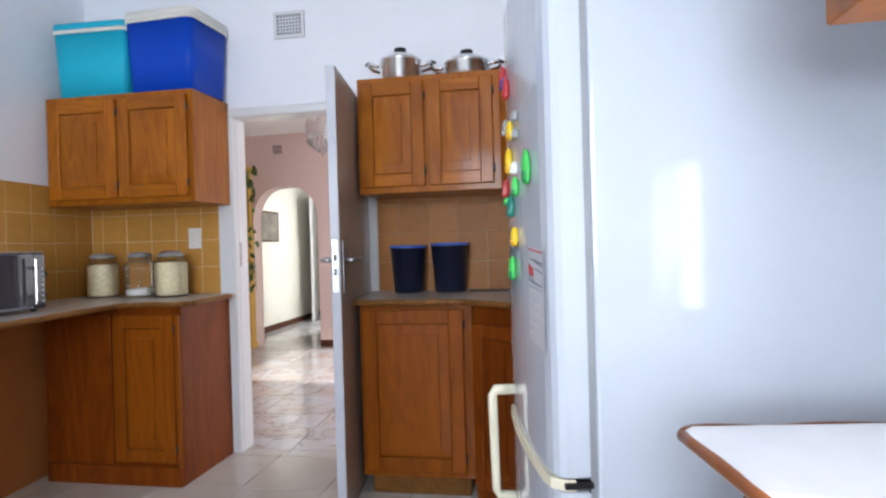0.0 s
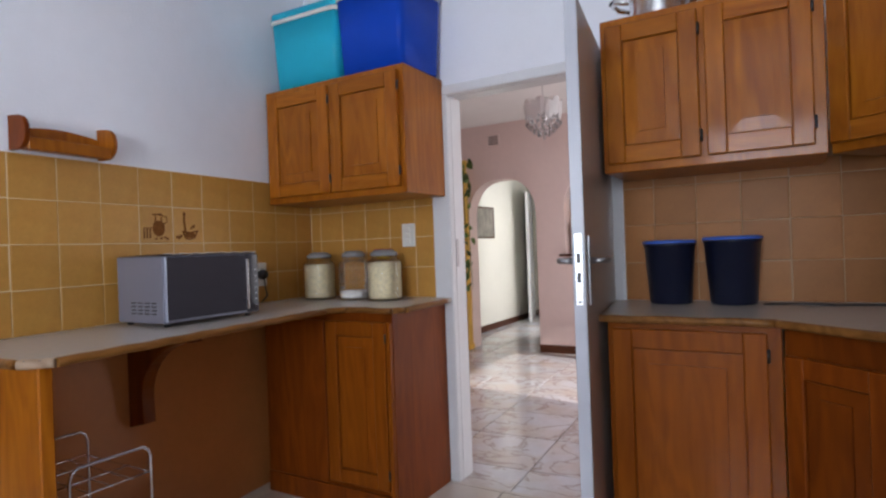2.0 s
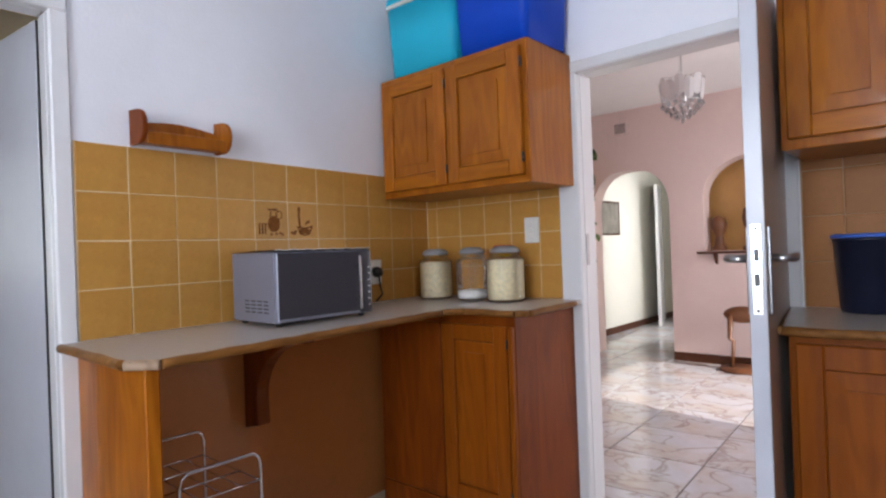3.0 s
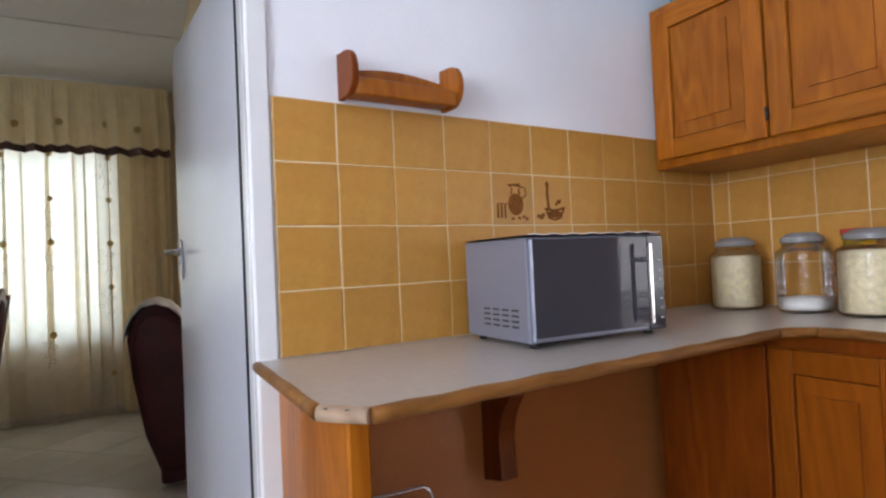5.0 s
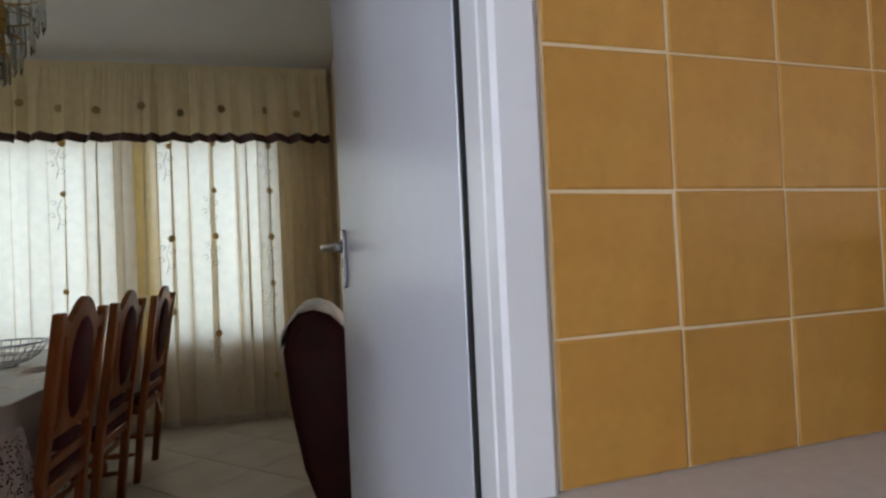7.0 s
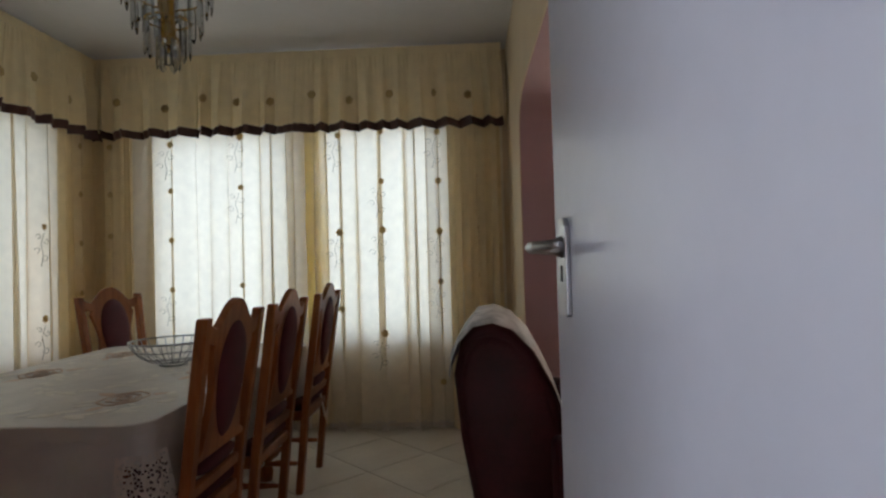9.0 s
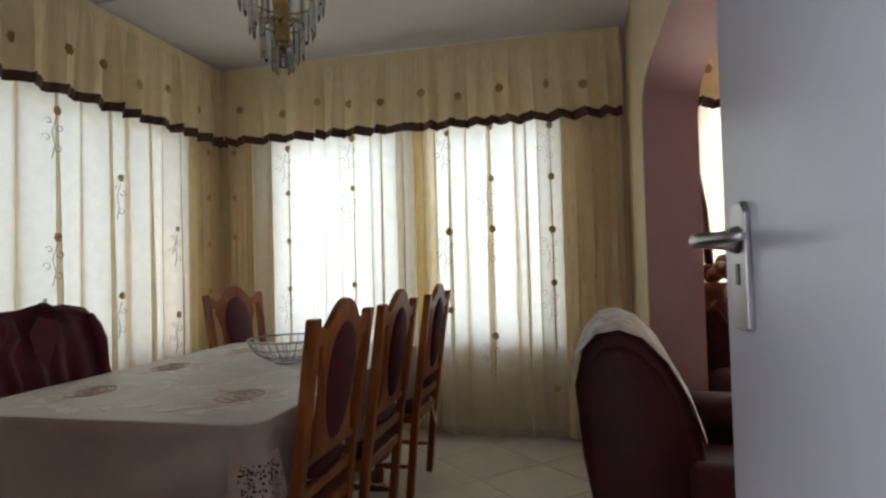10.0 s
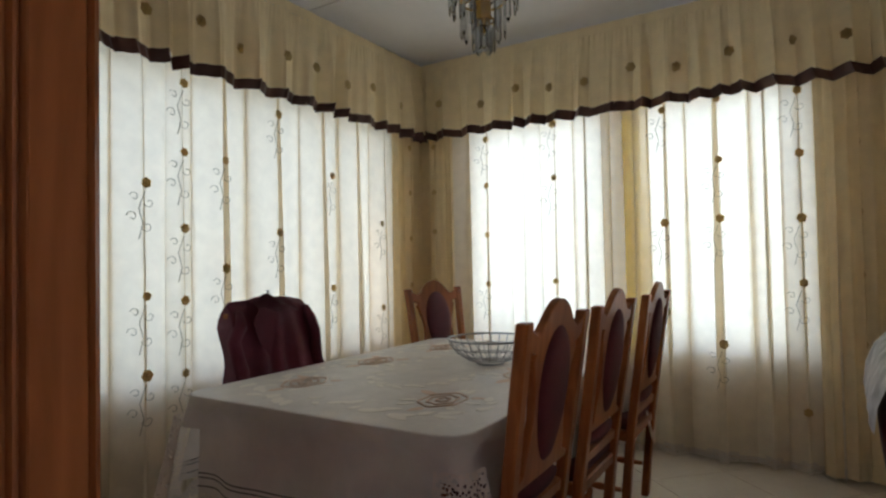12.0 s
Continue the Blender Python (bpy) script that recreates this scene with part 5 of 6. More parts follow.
t = thing("niche_shelf", Matrix.Translation((-2.02, YB - 0.10, 1.045)), "brown wooden shelf below the arched niche", "shelf")
part("board", cube(0, 1.0, 0, 0.14, 0, 0.022, 0.004), DARK_WOOD, t)
for x in (0.15, 0.80):
    part("bracket", prism(bmesh.new(), [(0, 0), (-0.09, 0), (-0.02, -0.09), (0, -0.10)], -0.012, 0.012, 0.002, Matrix.Translation((x, 0.10, 0)) @ pose(0, 0, 0, 90, 0, 90)), DARK_WOOD, t)
for x, h in ((-1.88, 0.34), (-1.60, 0.42), (-1.30, 0.36)):
    b = lathe(bmesh.new(), [(0.07, 0), (0.075, 0.02), (0.05, 0.05), (0.035, h * 0.42), (0.06, h * 0.55), (0.075, h * 0.72), (0.06, h * 0.92), (0, h)], 18)
    tagged(new("carved_bust", mesh_of("carved_bust", b, CARVED)), "dark carved wooden bust standing in the niche", "statue", "busts in the niche").matrix_basis = Matrix.Translation((x, YB + 0.13, 1.071))
t = thing("small_print", Matrix.Translation((-1.62, YB + 0.355, 1.62)), "small blue and white print hung in the niche", "picture")
part("sheet", cube(-0.07, 0.07, -0.006, 0, -0.07, 0.07, 0.002), PAPER, t)
part("image", cube(-0.05, 0.05, -0.008, -0.006, -0.055, 0.03, 0.0), LID_BLUE, t)
b = ball(bmesh.new(), (0, 0, 0.50), (0.16, 0.055, 0.075))
for x, y in ((-0.12, 0.03), (-0.10, -0.03), (0.10, 0.03), (0.12, -0.03)):
    tube(b, [(x * 0.9, y, 0.50), (x * 1.05, y, 0.28), (x * 0.75, y, 0.26), (x * 0.9, y, 0.03)], [0.028, 0.014, 0.013, 0.014], 8)
tube(b, [(0.12, 0, 0.52), (0.17, 0, 0.66), (0.19, 0, 0.80)], [0.045, 0.028, 0.024], 10)
ball(b, (0.225, 0, 0.81), (0.06, 0.028, 0.03))
for y in (0.02, -0.02):
    tube(b, [(0.19, y, 0.83), (0.17, y * 2, 0.90)], [0.010, 0.003], 6)
lathe(b, [(0.19, 0), (0.20, 0.012), (0.19, 0.03), (0, 0.032)], 24)
tagged(new("carved_antelope", mesh_of("carved_antelope", b, CARVED)), "carved brown wooden antelope standing on the hall floor", "statue").matrix_basis = Matrix.Translation((-1.62, 6.74, 0))

# ---- dining room and lounge ----


def fold_map(length, pitch, seed):
    """Uneven folds along a cloth: for a place s it gives the depth (-1 to 1) and the sideways lean of the cloth."""
    rf = random.Random(seed)
    marks, deep = [0.0], [rf.uniform(0.6, 1.0)]
    while marks[-1] < length:
        marks.append(marks[-1] + pitch * rf.choice((0.6, 0.8, 1.0, 1.2, 1.6)) * rf.uniform(0.85, 1.15))
        deep.append(rf.uniform(0.45, 1.15))
    def at(s):
        k = max(i for i, mk in enumerate(marks[:-1]) if mk <= max(s, 0.0))
        w = marks[k + 1] - marks[k]
        u = (s - marks[k]) / w
        d = deep[k] + (deep[k + 1] - deep[k]) * u * u * (3 - 2 * u)
        return d * math.cos(2 * math.pi * u) + 0.10 * math.sin(2 * math.pi * s / (0.33 * pitch)), d * w * math.sin(4 * math.pi * u)
    return at


def hung_cloth(length, z0, z1, pitch, amp, seed, top=0.35, hem=0.0, rows=8, lean=0.0, gather=0.0, swing=0.0, lift=0.0):
    """A folded cloth along x, hanging from z1 to z0, its folds growing downwards from a gathered top."""
    b = bmesh.new()
    at = fold_map(length, pitch, seed)
    n = int(length / pitch * 18)
    line = [(length * i / n, *at(length * i / n)) for i in range(n + 1)]
    grid = []
    for j in range(rows + 1):
        v = j / rows
        a = amp * (top + (1 - top) * min(1, (1 - v) * 1.7))
        row = []
        for i, (s, y, x) in enumerate(line):
            ends = min(i, n - i, 10) / 10
            z = z0 + (z1 - z0) * v + hem * y * (1 - v) + lift * y * v
            crimp = gather * math.sin(2 * math.pi * s / 0.031 + 2 * math.sin(s * 19)) * v ** 3
            row.append(b.verts.new((s - lean * 0.13 * x * ends * (0.5 + 0.5 * a / amp) + swing * (1 - v) * math.sin(2.3 * s + seed), y * a + crimp, z)))
        grid.append(row)
    for r0, r1 in zip(grid, grid[1:]):
        for i in range(n):
            b.faces.new((r0[i], r0[i + 1], r1[i + 1], r1[i])).smooth = True
    return b


fl = bmesh.new()
for k in range(6):
    a = k * math.pi / 3
    ball(fl, (0.013 * math.cos(a), 0, 0.013 * math.sin(a)), (0.010, 0.003, 0.010), 8, 5)
ball(fl, (0, -0.002, 0), (0.008, 0.004, 0.008), 8, 5)
BLOOM = mesh_of("flower", fl, FLOWER)
sw = bmesh.new()


def swirl(b, x, z, r, turn, side):
    pts = [(x + side * r * (1 - k / 14) * math.cos(turn + k * 0.5), -0.002, z + r * (1 - k / 14) * math.sin(turn + k * 0.5)) for k in range(12)]
    tube(b, pts, 0.0022, 4)


tube(sw, [(0, -0.002, 0.0), (0.02, -0.002, 0.07), (0.0, -0.002, 0.14), (0.03, -0.002, 0.22)], 0.0022, 4)
for x, z, r, tn, sd in ((0.04, 0.06, 0.03, 3.2, 1), (-0.03, 0.10, 0.028, 0.2, -1), (0.05, 0.17, 0.026, 3.4, 1), (-0.02, 0.19, 0.024, 0.4, -1)):
    swirl(sw, x, z, r, tn, sd)
SWIRL = mesh_of("vine_embroidery", sw, VINE)


def scatter(length, seed):
    """Flowers in loose columns, a hand above one another."""
    rf = random.Random(seed)
    return [(0.2 + 0.34 * k + rf.uniform(-0.05, 0.05), 0.72 + 0.355 * j + 0.17 * (k % 2) * rf.random()) for k in range(int(length / 0.34)) for j in range(5) if rf.random() < 0.75]


def curtains(m, length, tag, seed, blooms, drapes=(), yellow=(), vines=()):
    """Voile over the whole wall, drapes, and a gathered valance with a brown trim. Local x along the wall, -y into the room."""
    rr = random.Random(seed)
    s = thing("sheer_curtain", m, "cream voile curtain embroidered with brown flowers " + tag, "curtain", "voile curtains")
    part("voile", hung_cloth(length, 0.05, 2.26, 0.23, 0.050, seed, 0.5, 0.0, 8, 1.5), SHEER, s)
    part("lace_hem", hung_cloth(length, 0.012, 0.07, 0.23, 0.0515, seed, 1.0, 0.006, 2, 1.5), BORDER_LACE, s, "scalloped lace hem")
    at = fold_map(length, 0.23, seed)
    def crest(x):
        """The place on the foremost fold near x."""
        q = min((x + 0.012 * k for k in range(-6, 7)), key=lambda p: at(p)[0])
        return q - 1.5 * 0.13 * at(q)[1], at(q)[0] * 0.050 - 0.007
    for x, z in blooms:
        cx, cy = crest(x)
        part("flower", BLOOM, FLOWER, s, m=Matrix.Translation((cx, cy, z)) @ pose(0, 0, 0, 0, rr.uniform(0, 60), 0) @ Matrix.Scale(rr.uniform(0.95, 1.3), 4))
        if (x, z) in vines or rr.random() < 0.4:
            part("vine_embroidery", SWIRL, VINE, s, m=Matrix.Translation((cx - 0.04, cy - 0.004, z - 0.26)))
    for x0, w, mt in [(x, w, DRAPE) for x, w in drapes] + [(x, w, YELLOW_DRAPE) for x, w in yellow]:
        d = thing("drape", m @ Matrix.Translation((x0, -0.055 if mt is DRAPE else 0.05, 0)), ("cream" if mt is DRAPE else "yellow") + " drape gathered beside the window " + tag, "curtain", "drapes")
        ds = seed * 7 + int(x0 * 10)
        part("cloth", hung_cloth(w, 0.02, 2.24, 0.085, 0.036, ds, 0.6, 0.0, 8, 1.2), mt, d)
        for z in (0.35, 0.72, 1.08, 1.43, 1.78, 2.1):
            part("flower", BLOOM, FLOWER, d, m=Matrix.Translation((w * 0.55, fold_map(w, 0.085, ds)(w * 0.55)[0] * 0.036 - 0.008, z + rr.uniform(-0.04, 0.04))))
    v = thing("valance", m @ Matrix.Translation((0, -0.11, 0)), "gathered cream valance with brown satin edging " + tag, "valance", "valances")
    part("gathered_cloth", hung_cloth(length, 2.205, 2.675, 0.16, 0.040, seed + 1, 0.18, -0.006, 12, 0.5, 0.006, 0.02), VALANCE, v)
    part("heading", hung_cloth(length, 2.675, 2.735, 0.16, 0.006, seed + 1, 0.5, 0.0, 3, 0.0, 0.002), VALANCE, v, "flat gathered heading band")
    part("edging", hung_cloth(length, 2.150, 2.212, 0.16, 0.0415, seed + 1, 1.0, -0.006, 2, 0.5, 0.0, 0.02, -0.006), BROWN_TRIM, v, "brown satin edging")
    av = fold_map(length, 0.16, seed + 1)
    for k in range(int(length / 0.28)):
        x = 0.1 + k * 0.28 + rr.uniform(-0.05, 0.05)
        part("flower", BLOOM, FLOWER, v, m=Matrix.Translation((x, av(x)[0] * 0.030 - 0.013, 2.39 + 0.03 * math.sin(k * 2.4))) @ pose(0, 0, 0, 0, rr.uniform(0, 60), 0) @ Matrix.Scale(1.35, 4))
    part("rail", tube(bmesh.new(), [(0.0, 0.03, 2.728), (length, 0.03, 2.728)], 0.012, 8), WHITE_PLASTIC, v, "curtain rail")


# west wall: local x runs along +y seen from the room, from y = -1.40
WEST_BLOOMS = [(y + 1.40, z) for y, zs in ((-0.80, (1.05, 1.41, 1.77, 2.11)), (-0.15, (1.07, 1.78, 2.15)), (0.48, (0.88, 1.43, 2.13)), (0.84, (0.70, 1.44, 1.79, 2.15)), (1.17, (0.35, 1.06, 1.42, 1.78, 2.13))) for z in zs]
curtains(Matrix.Translation((XF + 0.10, -1.40, 0)) @ pose(0, 0, 0, 0, 0, 90), 3.10, "on the west windows", 7, WEST_BLOOMS, drapes=((0.06, 0.34), (2.70, 0.38)), yellow=((1.66, 0.12),), vines=WEST_BLOOMS[::3])
# south wall: local x runs along -x seen from the room, from x = -2.55
SOUTH_BLOOMS = [(-2.55 - x, z) for x, zs in ((-4.08, (0.72, 1.08, 1.60)), (-4.33, (0.70, 1.05, 1.40, 1.77, 2.11)), (-4.65, (1.20, 1.76)), (-5.02, (1.40, 2.08)), (-5.46, (1.06, 1.79)), (-5.80, (0.9, 1.5)), (-3.6, (0.8, 1.5)), (-3.1, (1.1, 1.9))) for z in zs]
curtains(Matrix.Translation((-2.55, YD0 + 0.10, 0)) @ pose(0, 0, 0, 0, 0, 180), 3.80, "on the long south window", 23, SOUTH_BLOOMS, drapes=((3.45, 0.30),), vines=SOUTH_BLOOMS)
curtains(Matrix.Translation((XF + 0.10, 2.10, 0)) @ pose(0, 0, 0, 0, 0, 90), 2.6, "in the lounge", 4, scatter(2.5, 4))

# table with its cloth
TX0, TX1, TY0, TY1, TZ = -5.62, -3.90, -0.70, 0.46, 0.742
t = thing("dining_table", Matrix.Translation((TX0, TY0, 0)), "timber dining table hidden under a long cloth", "table")
part("tabletop", cube(0.02, TX1 - TX0 - 0.02, 0.02, TY1 - TY0 - 0.02, 0.70, TZ - 0.003, 0.01), OAK, t)
for x in (0.15, TX1 - TX0 - 0.22):
    for y in (0.12, TY1 - TY0 - 0.2):
        part("leg", lathe(bmesh.new(), [(0.035, 0), (0.04, 0.05), (0.028, 0.1), (0.045, 0.35), (0.03, 0.55), (0.045, 0.6), (0.045, 0.70)], 16), OAK, t, m=Matrix.Translation((x, y, 0)))


def outline(grow, r, n=7):
    w, d = TX1 - TX0, TY1 - TY0
    pts = []
    for cx, cy, a0 in ((w - r, d - r, 0), (r, d - r, 90), (r, r, 180), (w - r, r, 270)):
        for k in range(n):
            a = radians(a0 + 90 * k / (n - 1))
            pts.append((cx + (r + grow) * math.cos(a), cy + (r + grow) * math.sin(a)))
    dense = []
    for i, p in enumerate(pts):
        q = pts[(i + 1) % len(pts)]
        k = max(1, int(math.hypot(q[0] - p[0], q[1] - p[1]) / 0.035))
        dense += [(p[0] + (q[0] - p[0]) * j / k, p[1] + (q[1] - p[1]) * j / k) for j in range(k)]
    return dense


def cloth_skirt(drop0, drop1, grow0, grow1, wave0, wave1, rows=6, open_corners=True):
    b = bmesh.new()
    base = outline(0.0, 0.07)
    c = Vector(((TX1 - TX0) / 2, (TY1 - TY0) / 2))
    ring = []
    for j in range(rows + 1):
        v = j / rows
        row = []
        for i, p in enumerate(base):
            p = Vector(p)
            nrm = Vector((max(-1, min(1, (p.x - c.x) / (c.x - 0.05))) if abs(p.x - c.x) > c.x - 0.075 else 0.0, max(-1, min(1, (p.y - c.y) / (c.y - 0.05))) if abs(p.y - c.y) > c.y - 0.075 else 0.0))
            nrm = nrm.normalized() if nrm.length else Vector((0, 0))
            corner = 1.0 if abs(p.x - c.x) > c.x - 0.075 and abs(p.y - c.y) > c.y - 0.075 else 0.0
            g = grow0 + (grow1 - grow0) * v + (wave0 + (wave1 - wave0) * v) * (math.sin(i * 0.55) + 0.5 * math.sin(i * 0.93 + 1)) + corner * 0.05 * v
            row.append(b.verts.new((p.x + nrm.x * g, p.y + nrm.y * g, TZ - drop0 - (drop1 - drop0) * v)))
        ring.append(row)
    w, d = TX1 - TX0, TY1 - TY0
    for j, (r0, r1) in enumerate(zip(ring, ring[1:])):
        for i in range(len(base)):
            near = min(math.hypot(base[i][0] - x, base[i][1] - y) for x, y in ((w, d), (w, 0), (0, d)))
            if open_corners and near < 0.072 and (j > 1 or drop0 > 0.1):
                continue
            b.faces.new((r0[i], r1[i], r1[(i + 1) % len(base)], r0[(i + 1) % len(base)])).smooth = True
    return b


tc = thing("tablecloth", Matrix.Translation((TX0, TY0, 0)), "pale embroidered tablecloth with lace corners on the dining table", "tablecloth")
b = cloth_skirt(-0.002, 0.33, 0.012, 0.035, 0.0, 0.018)
part("skirt", b, SHEER_SKIRT, tc)
b = bmesh.new()
vs = [b.verts.new((x, y, TZ + 0.005)) for x, y in outline(0.008, 0.07)]
low = [b.verts.new((x, y, TZ - 0.004)) for x, y in outline(0.013, 0.07)]
b.faces.new(vs)
for i in range(len(vs)):
    b.faces.new((vs[i], low[i], low[(i + 1) % len(vs)], vs[(i + 1) % len(vs)])).smooth = True
part("top_cloth", b, TABLECLOTH, tc)
b = bmesh.new()
rim = outline(0.015, 0.07)
hang = [(p, 0.030 + 0.016 * abs(math.sin(i * 0.47)) + 0.010 * math.sin(i * 1.7)) for i, p in enumerate(outline(0.021, 0.07))]
up = [b.verts.new((x, y, TZ + 0.002)) for x, y in rim]
dn = [b.verts.new((p[0], p[1], TZ - q)) for p, q in hang]
for i in range(len(up)):
    b.faces.new((up[i], dn[i], dn[(i + 1) % len(up)], up[(i + 1) % len(up)])).smooth = True
part("scalloped_edge", b, EDGE_LACE, tc, "cream scalloped edge hanging over the table rim")
part("lace_border", cloth_skirt(0.331, 0.40, 0.035, 0.042, 0.018, 0.020, 2), BORDER_LACE, tc, "openwork lace border")
STRIPE = mat("drawn_thread_stripe", (0.20, 0.18, 0.16), 0.8, vary=0.2, scale=40)
for d in (0.255, 0.270, 0.300):
    part("stripe", cloth_skirt(d, d + 0.006, 0.0145 + 0.023 * d / 0.33, 0.0150 + 0.023 * d / 0.33, 0.018 * d / 0.33, 0.018 * d / 0.33, 1), STRIPE, tc, "drawn-thread stripe")
for x, y, a in ((TX1 - TX0, TY1 - TY0, 45), (TX1 - TX0, 0, -45), (0, TY1 - TY0, 135)):
    b = bmesh.new()
    rows = []
    for j in range(9):
        v = j / 8
        row = []
        for i in range(13):
            u = (i / 12 - 0.5) * (0.12 + 0.09 * v)
            row.append(b.verts.new((0.045 + 0.085 * v - abs(u) * 0.80 + (0.004 + 0.010 * v) * math.sin(i * 1.7), u * 1.15, -0.075 - (0.36 + 0.02 * math.sin(i * 2.1)) * v)))
        rows.append(row)
    for r0, r1 in zip(rows, rows[1:]):
        for i in range(12):
            b.faces.new((r0[i], r0[i + 1], r1[i + 1], r1[i])).smooth = True
    part("lace_corner", b, LACE, tc, "crocheted lace corner", m=Matrix.Translation((x, y, TZ)) @ pose(0, 0, 0, 0, 0, a))
rr = random.Random(9)
EMB = mat("peach_embroidery", (0.74, 0.56, 0.44), 0.8, vary=0.2, scale=30)
PALE_EMB = mat("pale_embroidery", (0.88, 0.83, 0.75), 0.7, vary=0.12, scale=50)
w, d = TX1 - TX0, TY1 - TY0
petal = bmesh.new()
ring = [petal.verts.new((0.5 * math.cos(a) + 0.5, 0.30 * math.sin(a) * (1 - 0.35 * math.cos(a)), 0.0)) for a in [i * math.pi / 6 for i in range(12)]]
low = [petal.verts.new((q.co.x, q.co.y, -1.0)) for q in ring]
petal.faces.new(ring)
for i in range(12):
    petal.faces.new((ring[i], low[i], low[(i + 1) % 12], ring[(i + 1) % 12]))
PETAL = {PALE_EMB: mesh_of("embroidered_leaf", petal.copy(), PALE_EMB), EMB: mesh_of("embroidered_leaf", petal, EMB)}


def stitch(x, y, size, turn, stuff, lift):
    part("embroidered_leaf", PETAL[stuff], stuff, tc, m=Matrix.Translation((x, y, TZ + 0.0056 + lift)) @ pose(0, 0, 0, 0, 0, turn) @ Matrix.Diagonal((size, size * 0.8, 0.0006 + lift, 1)))


for cx, cy, a0 in ((w - 0.34, d - 0.26, 20), (w - 0.34, 0.26, 160), (0.34, d - 0.26, 200), (0.34, 0.26, 340), (w * 0.5, d - 0.20, 90), (w * 0.5, 0.20, 270)):
    for k in range(3):
        pts = [(cx + r * math.cos(q), cy + r * 0.72 * math.sin(q), TZ + 0.0062) for q, r in [(a0 + i * 0.22, 0.028 + 0.036 * k + 0.006 * math.sin(i * 1.3 + k)) for i in range(28)]]
        part("embroidered_rose", tube(bmesh.new(), pts, 0.0030, 5, True), EMB, tc, "peach stitched rose")
    for k in range(9):
        q = k * 40 + rr.uniform(-12, 12)
        stitch(cx + 0.115 * math.cos(radians(q)), cy + 0.085 * math.sin(radians(q)), rr.uniform(0.05, 0.085), q + rr.uniform(-30, 30), PALE_EMB if k % 3 else EMB, 0.0002 * (k % 3))
for k in range(72):
    q = 2 * math.pi * k / 72
    px, py = max(-1, min(1, 1.25 * math.cos(q))), max(-1, min(1, 1.25 * math.sin(q)))
    x, y = w / 2 + (w / 2 - 0.12 - 0.03 * math.sin(k * 1.9)) * px, d / 2 + (d / 2 - 0.10 - 0.03 * math.sin(k * 2.3)) * py
    stitch(x, y, rr.uniform(0.05, 0.10), math.degrees(q) + 90 + rr.uniform(-60, 60), PALE_EMB, 0.0002 * (k % 4))
for k in range(40):
    q = 2 * math.pi * k / 40
    stitch(w / 2 + 0.42 * math.cos(q), d / 2 + 0.22 * math.sin(q), 0.06, math.degrees(q) + 90 + 35 * (-1) ** k, PALE_EMB, 0.0002 * (k % 2))

# wire fruit bowl
t = thing("wire_bowl", Matrix.Translation((-4.93, 0.02, TZ + 0.006)), "oval chrome wire fruit bowl on the tablecloth", "bowl")
for r, z, q in ((0.19, 0.115, 0.0045), (0.165, 0.075, 0.0025), (0.13, 0.04, 0.0025), (0.06, 0.004, 0.004), (0.06, 0.016, 0.003)):
    part("ring", tube(bmesh.new(), [(r * math.cos(a * math.pi / 16), r * math.sin(a * math.pi / 16), z) for a in range(32)], q, 6, True), BRUSHED, t)
rib = mesh_of("rib", tube(bmesh.new(), [(0.06, 0, 0.014), (0.10, 0, 0.022), (0.145, 0, 0.05), (0.175, 0, 0.085), (0.19, 0, 0.115)], 0.0022, 5), BRUSHED)
for k in range(28):
    part("rib", rib, BRUSHED, t, m=pose(0, 0, 0, 0, 0, k * 360 / 28))


